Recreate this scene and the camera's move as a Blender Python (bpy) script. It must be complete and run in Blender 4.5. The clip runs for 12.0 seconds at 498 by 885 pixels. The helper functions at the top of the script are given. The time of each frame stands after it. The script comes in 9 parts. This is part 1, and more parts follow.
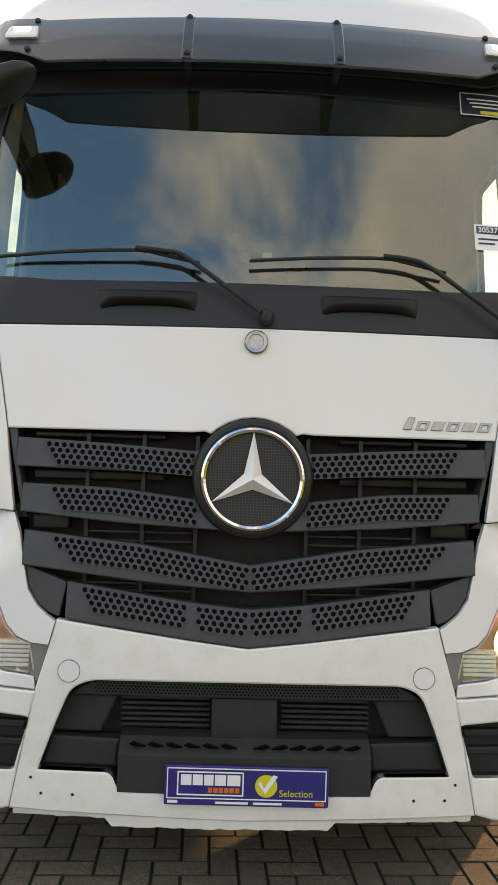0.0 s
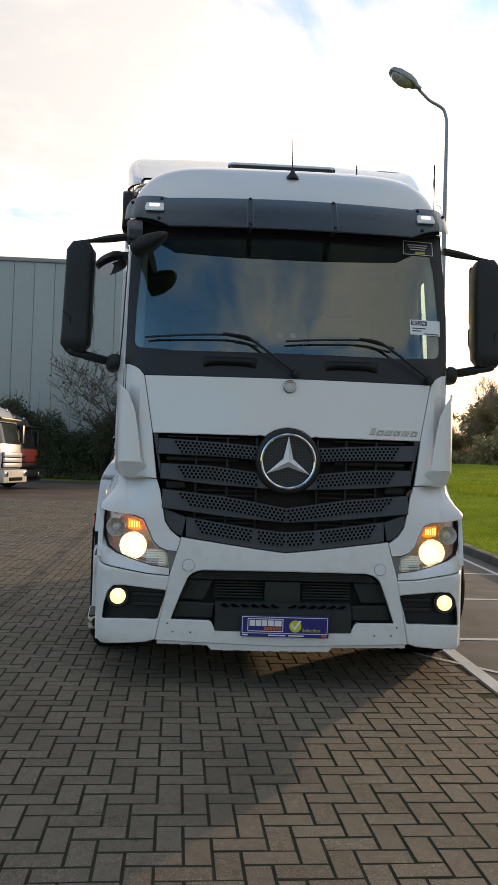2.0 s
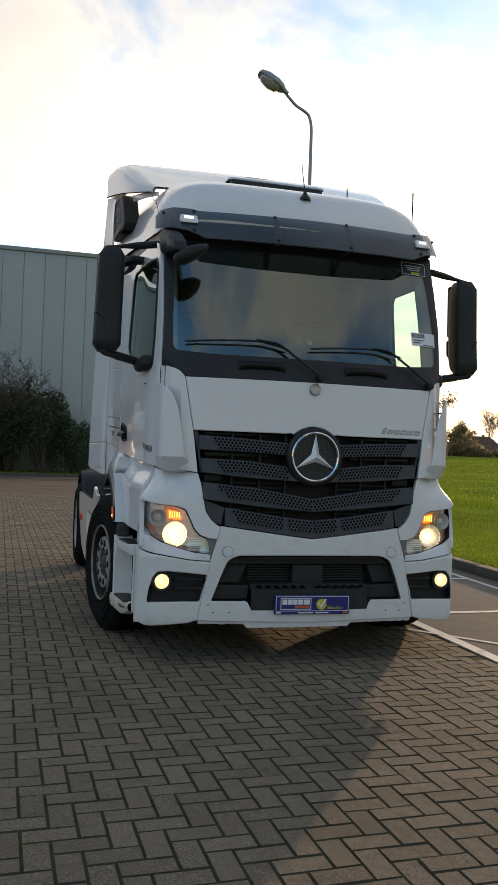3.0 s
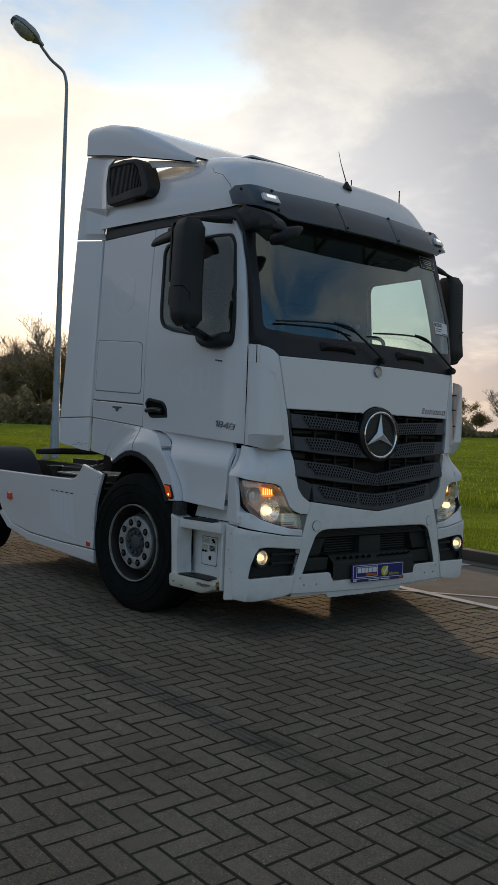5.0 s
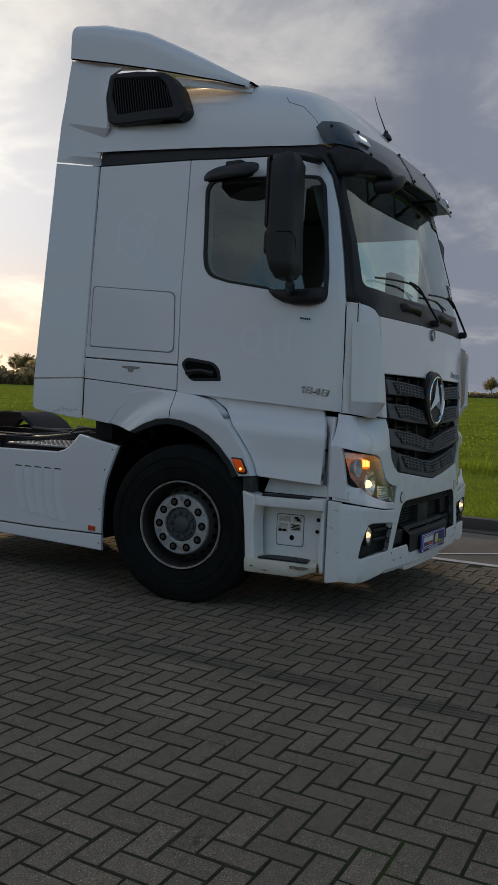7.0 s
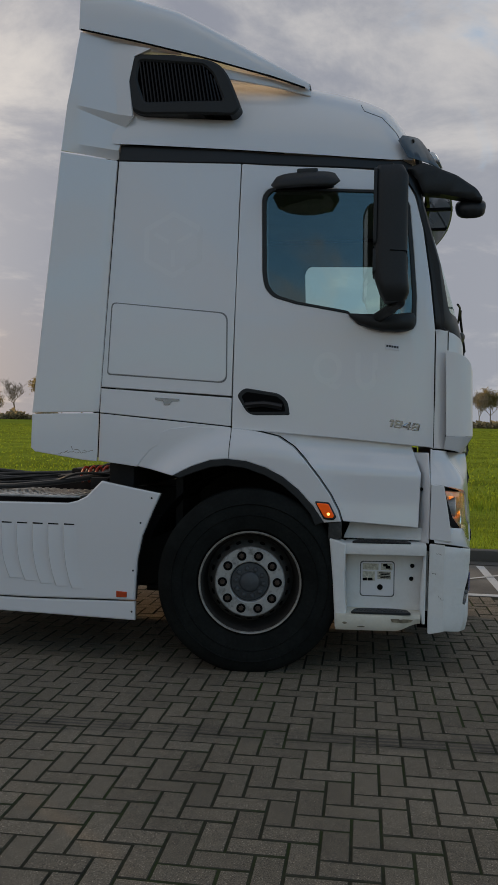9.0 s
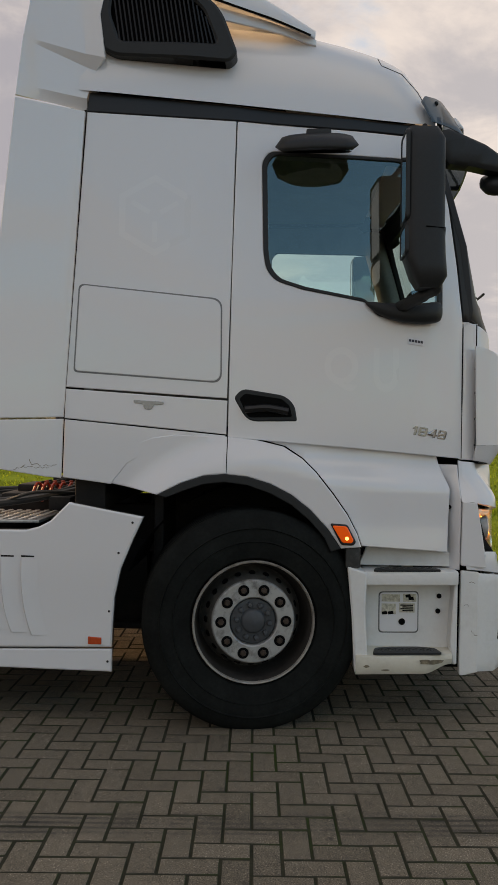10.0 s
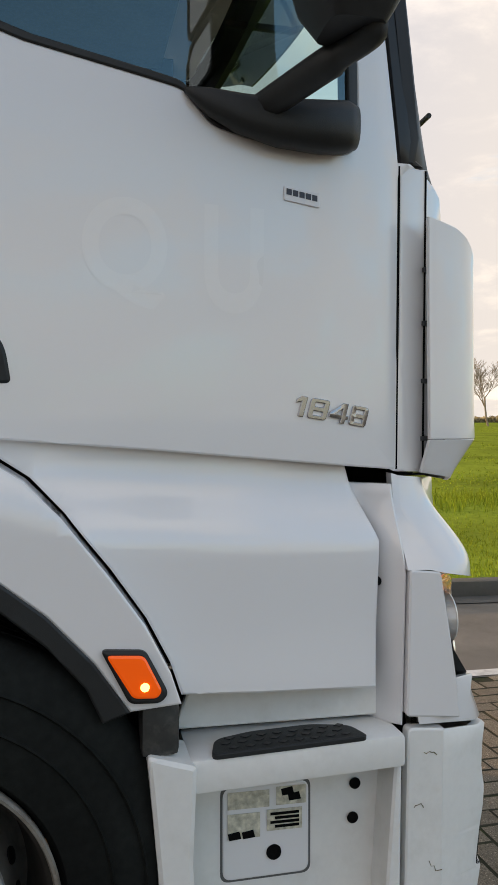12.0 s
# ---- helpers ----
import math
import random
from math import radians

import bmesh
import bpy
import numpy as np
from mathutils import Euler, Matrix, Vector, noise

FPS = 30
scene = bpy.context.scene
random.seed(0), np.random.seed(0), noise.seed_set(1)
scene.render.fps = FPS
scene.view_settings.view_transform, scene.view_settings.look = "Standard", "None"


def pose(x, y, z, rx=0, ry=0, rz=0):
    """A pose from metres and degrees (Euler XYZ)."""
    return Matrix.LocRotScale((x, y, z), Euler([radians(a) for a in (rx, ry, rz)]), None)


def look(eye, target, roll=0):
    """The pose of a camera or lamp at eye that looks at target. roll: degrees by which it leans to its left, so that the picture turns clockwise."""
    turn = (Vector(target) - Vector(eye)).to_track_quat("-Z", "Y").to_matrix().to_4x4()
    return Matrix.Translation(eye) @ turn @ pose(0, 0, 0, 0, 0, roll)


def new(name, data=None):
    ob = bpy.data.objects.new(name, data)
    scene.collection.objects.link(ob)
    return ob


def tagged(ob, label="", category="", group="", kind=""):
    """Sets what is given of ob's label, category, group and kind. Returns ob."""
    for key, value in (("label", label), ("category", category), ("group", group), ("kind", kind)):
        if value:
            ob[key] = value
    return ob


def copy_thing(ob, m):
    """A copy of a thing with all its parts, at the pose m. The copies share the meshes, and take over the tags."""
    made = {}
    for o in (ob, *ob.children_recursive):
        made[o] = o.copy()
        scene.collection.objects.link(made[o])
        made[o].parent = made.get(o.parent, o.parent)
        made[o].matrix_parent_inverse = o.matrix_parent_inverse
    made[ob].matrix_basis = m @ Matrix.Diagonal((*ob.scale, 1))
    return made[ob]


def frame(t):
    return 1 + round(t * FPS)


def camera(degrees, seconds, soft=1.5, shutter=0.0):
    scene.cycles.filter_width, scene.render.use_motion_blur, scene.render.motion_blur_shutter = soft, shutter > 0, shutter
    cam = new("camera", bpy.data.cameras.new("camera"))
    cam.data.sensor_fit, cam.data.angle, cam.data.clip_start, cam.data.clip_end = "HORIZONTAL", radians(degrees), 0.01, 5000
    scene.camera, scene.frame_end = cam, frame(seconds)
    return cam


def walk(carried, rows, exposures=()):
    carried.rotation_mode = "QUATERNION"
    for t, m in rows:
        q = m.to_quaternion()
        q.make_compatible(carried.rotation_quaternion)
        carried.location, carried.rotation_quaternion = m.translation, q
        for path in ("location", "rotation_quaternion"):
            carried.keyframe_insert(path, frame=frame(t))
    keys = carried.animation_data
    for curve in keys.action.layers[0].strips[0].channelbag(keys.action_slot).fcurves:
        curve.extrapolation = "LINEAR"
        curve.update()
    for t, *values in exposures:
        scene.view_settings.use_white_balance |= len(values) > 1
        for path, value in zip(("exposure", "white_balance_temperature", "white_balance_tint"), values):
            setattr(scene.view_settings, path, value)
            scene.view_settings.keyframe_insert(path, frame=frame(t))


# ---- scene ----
cam = camera(33.7, 12.0)
PATH = [
    (0, (-0.077, -2.718, 1.439), (-0.032, -0.719, 1.492), 1.6),
    (0.5, (-0.061, -3.412, 1.397), (-0.034, -1.413, 1.458), 1.6),
    (1, (-0.106, -4.084, 1.373), (-0.076, -2.085, 1.439), 1.6),
    (1.5, (-0.168, -4.64, 1.385), (-0.136, -2.642, 1.454), 1.6),
    (2, (-0.523, -4.975, 1.368), (-0.41, -2.978, 1.42), 1.8),
    (2.5, (-1.158, -5.134, 1.378), (-0.89, -3.153, 1.421), 1.9),
    (3, (-1.881, -5.267, 1.367), (-1.362, -3.336, 1.405), 2.0),
    (3.2, (-2.163, -5.251, 1.365), (-1.563, -3.344, 1.387), 2.0),
    (4.8, (-4.178, -4.372, 1.332), (-3.02, -2.741, 1.325), 1.8),
    (5, (-4.387, -4.189, 1.329), (-3.174, -2.599, 1.32), 2.0),
    (5.5, (-4.82, -3.675, 1.334), (-3.472, -2.198, 1.321), 1.9),
    (6, (-5.226, -3.106, 1.316), (-3.753, -1.754, 1.297), 1.8),
    (6.5, (-5.482, -2.489, 1.337), (-3.872, -1.303, 1.278), 1.6),
    (6.7, (-5.593, -2.21, 1.342), (-3.931, -1.1, 1.262), 1.8),
    (8.3, (-5.869, -0.324, 1.349), (-3.973, 0.306, 1.278), 0.9),
    (8.5, (-5.893, -0.067, 1.363), (-3.972, 0.488, 1.31), 0.9),
    (9, (-5.871, 0.502, 1.359), (-3.9, 0.84, 1.336), 0.9),
    (9.5, (-5.592, 0.919, 1.375), (-3.6, 1.096, 1.358), 0.7),
    (10, (-5.162, 1.16, 1.398), (-3.163, 1.234, 1.379), 0.7),
    (10.5, (-4.626, 1.21, 1.401), (-2.628, 1.135, 1.366), 0.6),
    (11, (-4.053, 1.151, 1.381), (-2.065, 0.938, 1.335), 0.5),
    (11.5, (-3.4, 1.036, 1.406), (-1.428, 0.713, 1.33), 0.2),
    (12, (-2.751, 0.976, 1.399), (-0.8, 0.54, 1.345), 0.3),
]
EXPOSURES = [(0, 0.86, 9450, 17), (0.5, 0.46, 9300, 15), (1, 0.17, 8300, 12), (1.5, 0.02, 7400, 10), (2, -0.16, 7200, 10), (3, -0.40, 7200, 10), (5, -0.92, 6700, 8), (6.5, -0.96, 6650, 8), (8.5, -0.64, 7300, 10), (9, -0.62, 7300, 10), (9.5, -0.44, 8000, 13), (10.5, 0.18, 8900, 16), (11, 0.26, 8700, 16), (11.5, 0.30, 8400, 15), (12, 0.36, 8200, 14)]
walk(cam, [(t, look(eye, target, roll)) for t, eye, target, roll in PATH], EXPOSURES)

# ---- light ----
SUN_YAW, SUN_EL = radians(-38.0), radians(7.6)
to_sun = Vector((-math.sin(SUN_YAW) * math.cos(SUN_EL), math.cos(SUN_YAW) * math.cos(SUN_EL), math.sin(SUN_EL)))


def build_world():
    """Clear evening sky behind one broken deck of cloud: bright thin edges, grey-violet cores, warmer towards the sun."""
    world = bpy.data.worlds.new("sky")
    scene.world = world
    world.use_nodes = True
    nt = world.node_tree
    nt.nodes.clear()
    out = nt.nodes.new("ShaderNodeOutputWorld")
    bg = nt.nodes.new("ShaderNodeBackground")
    sky = nt.nodes.new("ShaderNodeTexSky")
    sky.sky_type = "NISHITA"
    sky.sun_disc = False
    sky.sun_elevation = SUN_EL
    sky.sun_rotation = -SUN_YAW
    sky.air_density, sky.dust_density, sky.ozone_density = 1.0, 1.2, 4.0
    way = nt.nodes.new("ShaderNodeTexCoord").outputs["Generated"]
    sep = nt.nodes.new("ShaderNodeSeparateXYZ")
    nt.links.new(way, sep.inputs[0])

    def calc(op, a, b=0.0):
        n = nt.nodes.new("ShaderNodeMath")
        n.operation = op
        for i, v in enumerate((a, b)):
            if isinstance(v, (int, float)):
                n.inputs[i].default_value = v
            else:
                nt.links.new(v, n.inputs[i])
        return n.outputs[0]

    def remap(src, lo, hi, a, b, kind="SMOOTHSTEP"):
        n = nt.nodes.new("ShaderNodeMapRange")
        n.interpolation_type = kind
        for key, v in (("From Min", lo), ("From Max", hi), ("To Min", a), ("To Max", b)):
            n.inputs[key].default_value = v
        nt.links.new(src, n.inputs["Value"])
        return n.outputs["Result"]

    def vec(op, a, b):
        n = nt.nodes.new("ShaderNodeVectorMath")
        n.operation = op
        nt.links.new(a, n.inputs[0])
        if isinstance(b, (tuple, Vector)):
            n.inputs[1].default_value = b
        elif op == "SCALE":
            if isinstance(b, float):
                n.inputs["Scale"].default_value = b
            else:
                nt.links.new(b, n.inputs["Scale"])
        else:
            nt.links.new(b, n.inputs[1])
        return n.outputs[1 if op == "DOT_PRODUCT" else 0]

    def ramp(src, stops):
        n = nt.nodes.new("ShaderNodeValToRGB")
        cr = n.color_ramp
        cr.elements[0].position, cr.elements[0].color = stops[0][0], (*stops[0][1], 1)
        cr.elements[1].position, cr.elements[1].color = stops[-1][0], (*stops[-1][1], 1)
        for p, c in stops[1:-1]:
            cr.elements.new(p).color = (*c, 1)
        nt.links.new(src, n.inputs[0])
        return n.outputs[0]

    def mix(fac, a, b):
        n = nt.nodes.new("ShaderNodeMix")
        n.data_type = "RGBA"
        nt.links.new(fac, n.inputs[0])
        for i, v in ((6, a), (7, b)):
            if isinstance(v, tuple):
                n.inputs[i].default_value = (*v, 1)
            else:
                nt.links.new(v, n.inputs[i])
        return n.outputs[2]

    def noise_at(shift_, scale, detail, rough, distort=0.0):
        n = nt.nodes.new("ShaderNodeTexNoise")
        n.inputs["Scale"].default_value, n.inputs["Detail"].default_value = scale, detail
        n.inputs["Roughness"].default_value, n.inputs["Distortion"].default_value = rough, distort
        nt.links.new(vec("ADD", deck, shift_), n.inputs["Vector"])
        return n.outputs["Fac"]

    # the direction is laid on a flat deck by dividing by its height
    up = calc("MAXIMUM", sep.outputs[2], 0.0)
    high = calc("ADD", up, 0.20)
    comb = nt.nodes.new("ShaderNodeCombineXYZ")
    for k in range(3):
        nt.links.new(high, comb.inputs[k])
    deck = vec("DIVIDE", way, comb.outputs[0])
    dot = vec("DOT_PRODUCT", way, BRIGHT_WAY)
    near = remap(dot, -1.0, 1.0, 0.0, 1.0, "LINEAR")
    # fewer gaps towards the horizon and over the field, more of them behind the camera and over the yard
    bias = calc("ADD", remap(sep.outputs[2], 0.08, 0.40, 0.12, 0.0), remap(dot, -0.40, 0.30, CLOUD_BIAS[0], CLOUD_BIAS[1]))
    bias = calc("ADD", bias, remap(sep.outputs[0], -0.95, -0.55, -0.03, 0.0))
    bias = calc("ADD", bias, remap(sep.outputs[0], 0.60, 0.88, 0.0, 0.13))
    bias = calc("ADD", bias, remap(dot, 0.74, 0.93, 0.0, 0.03))
    dense = calc("ADD", noise_at(CLOUD_DRIFT, 1.55, 9.0, 0.56, 0.35), bias)
    cover = remap(dense, 0.42, 0.58, 0.0, 1.0)
    fold = calc("ADD", calc("MULTIPLY", dense, 0.35), calc("MULTIPLY", noise_at(SHADE_DRIFT, 2.6, 8.0, 0.6, 0.3), 0.65))
    core = remap(fold, 0.42, 0.62, 0.0, 1.0)
    cloud = mix(core, ramp(near, CLOUD_EDGE), ramp(near, CLOUD_CORE))
    # low cloud towards the sun is peach coloured
    warm = calc("MULTIPLY", remap(sep.outputs[2], 0.04, 0.20, 1.0, 0.0), remap(near, 0.72, 0.93, 0.0, 1.0))
    cloud = vec("MULTIPLY", cloud, mix(warm, (1.0, 1.0, 1.0), (1.30, 1.02, 0.78)))
    # the thin cloud round the sun itself glows through
    cloud = vec("SCALE", cloud, remap(vec("DOT_PRODUCT", way, tuple(to_sun)), 0.93, 0.997, 1.0, 1.5))
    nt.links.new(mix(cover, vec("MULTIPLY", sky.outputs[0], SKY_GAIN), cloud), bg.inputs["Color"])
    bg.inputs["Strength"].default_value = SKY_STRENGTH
    nt.links.new(bg.outputs[0], out.inputs[0])


# the clouds are brightest where they are thinnest, somewhat beside the sun
BRIGHT_WAY = Vector((math.sin(radians(14)), math.cos(radians(14)), 0.17)).normalized()
CLOUD_DRIFT, SHADE_DRIFT, CLOUD_BIAS = (15.37, 17.25, 0.0), (14.45, 9.29, 0.0), (-0.065, 0.07)
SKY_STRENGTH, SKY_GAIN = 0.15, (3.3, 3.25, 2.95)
CLOUD_EDGE = [(0.0, (6.6, 6.2, 5.4)), (0.27, (6.2, 6.0, 5.5)), (0.5, (5.6, 5.8, 6.4)), (0.78, (5.2, 5.4, 6.0)), (0.88, (8.8, 8.5, 8.4)), (0.955, (9.6, 9.3, 8.9)), (1.0, (19.0, 16.6, 13.4))]
CLOUD_CORE = [(0.0, (5.0, 4.9, 4.6)), (0.27, (4.7, 4.7, 4.6)), (0.5, (3.4, 3.8, 4.7)), (0.78, (2.6, 2.95, 3.9)), (0.88, (5.2, 5.3, 5.9)), (0.955, (7.4, 7.3, 7.5)), (1.0, (14.0, 12.8, 11.2))]
build_world()
sun = new("sun", bpy.data.lights.new("sun", "SUN"))
sun.data.energy, sun.data.angle, sun.data.color = 3.2, radians(1.0), (1.0, 0.70, 0.42)
sun.matrix_world = look((0, 0, 60), Vector((0, 0, 60)) - to_sun)


# ---- materials ----
def material(name, base, rough=0.5, metal=0.0, vary=0.08, scale=6.0, fine=60.0, bump=0.0, bump_scale=120.0,
             coat=0.0, dirt=None, dirt_amount=0.0, dirt_scale=3.0, per=None, per_amount=0.0, spec=0.5, rvary=0.1):
    """A surface with colour variation at two scales, uneven gloss, fine relief and, where given, patches of dirt."""
    m = bpy.data.materials.new(name)
    m.use_nodes = True
    nt = m.node_tree
    p = nt.nodes["Principled BSDF"]
    coord = nt.nodes.new("ShaderNodeTexCoord")

    def tex(sc, detail=4.0, rough_=0.55):
        n = nt.nodes.new("ShaderNodeTexNoise")
        n.inputs["Scale"].default_value, n.inputs["Detail"].default_value, n.inputs["Roughness"].default_value = sc, detail, rough_
        nt.links.new(coord.outputs["Object"], n.inputs["Vector"])
        return n

    def ramp(src, lo, hi, a, b):
        r = nt.nodes.new("ShaderNodeMapRange")
        r.inputs["From Min"].default_value, r.inputs["From Max"].default_value = lo, hi
        r.inputs["To Min"].default_value, r.inputs["To Max"].default_value = a, b
        nt.links.new(src, r.inputs["Value"])
        return r.outputs["Result"]

    def mult(x, y):
        k = nt.nodes.new("ShaderNodeMath"); k.operation = "MULTIPLY"
        nt.links.new(x, k.inputs[0]); nt.links.new(y, k.inputs[1])
        return k.outputs[0]

    big, small = tex(scale), tex(fine)
    f = mult(ramp(big.outputs["Fac"], 0.3, 0.7, 1 - vary, 1 + vary), ramp(small.outputs["Fac"], 0.3, 0.7, 1 - vary * 0.6, 1 + vary * 0.6))
    if per == "object":
        info = nt.nodes.new("ShaderNodeObjectInfo")
        f = mult(f, ramp(info.outputs["Random"], 0, 1, 1 - per_amount, 1 + per_amount))
    elif per == "island":
        geo_ = nt.nodes.new("ShaderNodeNewGeometry")
        f = mult(f, ramp(geo_.outputs["Random Per Island"], 0, 1, 1 - per_amount, 1 + per_amount))
    sc = nt.nodes.new("ShaderNodeVectorMath"); sc.operation = "SCALE"
    sc.inputs[0].default_value = base
    nt.links.new(f, sc.inputs["Scale"])
    col = sc.outputs[0]
    if dirt is not None:
        d1 = tex(dirt_scale, 8.0, 0.65)
        mask = ramp(d1.outputs["Fac"], 0.5, 0.72, 0.0, dirt_amount)
        mx = nt.nodes.new("ShaderNodeMix"); mx.data_type = "RGBA"
        nt.links.new(mask, mx.inputs[0])
        nt.links.new(col, mx.inputs[6])
        mx.inputs[7].default_value = (*dirt, 1)
        col = mx.outputs[2]
    nt.links.new(col, p.inputs["Base Color"])
    nt.links.new(ramp(big.outputs["Fac"], 0.3, 0.7, max(0.02, rough - rvary * rough), min(1, rough + rvary * rough)), p.inputs["Roughness"])
    p.inputs["Metallic"].default_value = metal
    p.inputs["Specular IOR Level"].default_value = spec
    p.inputs["Coat Weight"].default_value = coat
    p.inputs["Coat Roughness"].default_value = 0.04
    if bump:
        b = nt.nodes.new("ShaderNodeBump")
        b.inputs["Strength"].default_value, b.inputs["Distance"].default_value = bump, 0.004
        bt = tex(bump_scale, 5.0)
        nt.links.new(bt.outputs["Fac"], b.inputs["Height"])
        nt.links.new(b.outputs[0], p.inputs["Normal"])
    return m


def glass_material(name, tint, gloss_rough=0.0, strength=1.0, sheen=(1.0, 1.0, 1.0)):
    m = bpy.data.materials.new(name)
    m.use_nodes = True
    nt = m.node_tree
    nt.nodes.clear()
    out = nt.nodes.new("ShaderNodeOutputMaterial")
    tr = nt.nodes.new("ShaderNodeBsdfTransparent"); tr.inputs[0].default_value = (*tint, 1)
    gl = nt.nodes.new("ShaderNodeBsdfGlossy"); gl.inputs["Roughness"].default_value = gloss_rough; gl.inputs["Color"].default_value = (*sheen, 1)
    lw = nt.nodes.new("ShaderNodeLayerWeight"); lw.inputs["Blend"].default_value = 0.5
    pw = nt.nodes.new("ShaderNodeMath"); pw.operation = "POWER"; pw.inputs[1].default_value = 4.0
    nt.links.new(lw.outputs["Facing"], pw.inputs[0])
    k = nt.nodes.new("ShaderNodeMapRange")
    k.inputs["To Min"].default_value, k.inputs["To Max"].default_value = strength, 1.0
    nt.links.new(pw.outputs[0], k.inputs["Value"])
    mx = nt.nodes.new("ShaderNodeMixShader")
    nt.links.new(k.outputs[0], mx.inputs[0]); nt.links.new(tr.outputs[0], mx.inputs[1]); nt.links.new(gl.outputs[0], mx.inputs[2])
    nt.links.new(mx.outputs[0], out.inputs[0])
    return m


def glow_material(name, colour, strength):
    m = bpy.data.materials.new(name)
    m.use_nodes = True
    p = m.node_tree.nodes["Principled BSDF"]
    p.inputs["Base Color"].default_value = (*colour, 1)
    p.inputs["Emission Color"].default_value = (*colour, 1)
    p.inputs["Emission Strength"].default_value = strength
    p.inputs["Roughness"].default_value = 0.2
    return m


WHITE = material("white_paint", (0.77, 0.765, 0.77), 0.28, coat=0.8, vary=0.002, scale=1.5, fine=25, rvary=0.02)
GHOST = material("unfaded_white_paint", (0.795, 0.79, 0.79), 0.28, coat=0.8, vary=0.01, scale=1.5)
WHITE_WORN = material("worn_white_plastic", (0.76, 0.755, 0.73), 0.45, vary=0.03, scale=4, dirt=(0.42, 0.38, 0.31), dirt_amount=0.22, dirt_scale=9.0)
BLACK = material("black_plastic", (0.017, 0.019, 0.020), 0.5, spec=0.35, vary=0.15, scale=4, bump=0.15, bump_scale=500)
SATIN = material("satin_black_panel", (0.011, 0.011, 0.012), 0.38, spec=0.4, vary=0.1, scale=3)
SURROUND = material("windscreen_surround_black", (0.019, 0.019, 0.021), 0.45, spec=0.35, vary=0.1, scale=3)
HANDLE = material("grab_handle_black", (0.006, 0.006, 0.007), 0.4, spec=0.3, vary=0.1, scale=6)
GREY = material("grey_grille_plastic", (0.052, 0.056, 0.062), 0.52, spec=0.4, vary=0.10, scale=5, bump=0.1, bump_scale=700)
# near-black: stands for shade in holes and gaps, also used for print
DARK = material("shade_and_print_black", (0.004, 0.004, 0.004), 0.9, vary=0.2, spec=0.1)
INLET = material("grey_green_inlet_plastic", (0.026, 0.029, 0.027), 0.6, spec=0.3, vary=0.15, scale=6, bump=0.1, bump_scale=500)
VISOR_M = material("smoked_visor_plastic", (0.048, 0.064, 0.080), 0.30, vary=0.1, scale=3, coat=0.3)


def see_through(m, tint, amount):
    """Lets part of the light straight through, as smoked acrylic does."""
    nt = m.node_tree
    out = [n for n in nt.nodes if n.type == "OUTPUT_MATERIAL"][0]
    src = out.inputs[0].links[0].from_socket
    tr = nt.nodes.new("ShaderNodeBsdfTransparent"); tr.inputs[0].default_value = (*tint, 1)
    mx = nt.nodes.new("ShaderNodeMixShader"); mx.inputs[0].default_value = amount
    nt.links.new(src, mx.inputs[1]); nt.links.new(tr.outputs[0], mx.inputs[2])
    nt.links.new(mx.outputs[0], out.inputs[0])


see_through(VISOR_M, (0.36, 0.44, 0.48), 0.16)
CHROME = material("chrome", (0.80, 0.81, 0.82), 0.09, metal=1.0, vary=0.02)
DIGIT = material("badge_digit_silver", (0.34, 0.34, 0.35), 0.2, metal=0.9, vary=0.05, scale=60)
BADGE = material("dull_badge_silver", (0.32, 0.32, 0.33), 0.24, metal=0.85, vary=0.1, scale=90)
STEEL = material("painted_steel_rim", (0.38, 0.38, 0.37), 0.45, metal=0.3, vary=0.08, scale=14, dirt=(0.05, 0.045, 0.04), dirt_amount=0.8, dirt_scale=16)
RUBBER = material("tyre_rubber", (0.0135, 0.0150, 0.0142), 0.75, vary=0.25, scale=7, bump=0.25, bump_scale=160, dirt=(0.010, 0.0095, 0.009), dirt_amount=0.35, dirt_scale=6, spec=0.03)
RIMFLANGE = material("rusty_rim_flange", (0.30, 0.28, 0.25), 0.5, metal=0.2, vary=0.2, scale=16, dirt=(0.09, 0.055, 0.03), dirt_amount=0.85, dirt_scale=11)
RIMCONE = material("rim_cone_worn_silver", (0.13, 0.123, 0.112), 0.5, metal=0.3, vary=0.2, scale=12, dirt=(0.03, 0.026, 0.02), dirt_amount=0.8, dirt_scale=12)
# rim barrel: dirt plus the shade of its depth, in one dark tone
RIMDARK = material("rim_dish_grime_shade", (0.028, 0.025, 0.022), 0.7, metal=0.0, vary=0.3, scale=12, dirt=(0.012, 0.010, 0.008), dirt_amount=0.8, dirt_scale=14, spec=0.3)
HUBGREY = material("hub_grey_paint", (0.050, 0.056, 0.062), 0.5, vary=0.15, scale=20)
MUD = material("dark_blue_plastic_mudguard", (0.030, 0.036, 0.052), 0.55, vary=0.15, scale=5)
ALU = material("aluminium_tread", (0.55, 0.55, 0.54), 0.38, metal=0.8, vary=0.12, scale=8, dirt=(0.10, 0.09, 0.08), dirt_amount=0.6, dirt_scale=9)
CHASSIS = material("chassis_paint", (0.016, 0.015, 0.015), 0.65, spec=0.25, vary=0.3, scale=6, dirt=(0.05, 0.04, 0.03), dirt_amount=0.5)
ORANGE = material("orange_lens", (0.75, 0.075, 0.01), 0.15, vary=0.1, scale=40, coat=1.0)
REDLENS = material("red_reflector", (0.55, 0.07, 0.02), 0.2, vary=0.1, scale=80)
GLASS = glass_material("windscreen_glass", (0.74, 0.86, 0.81), 0.0, 0.16, (0.90, 1.0, 0.98))
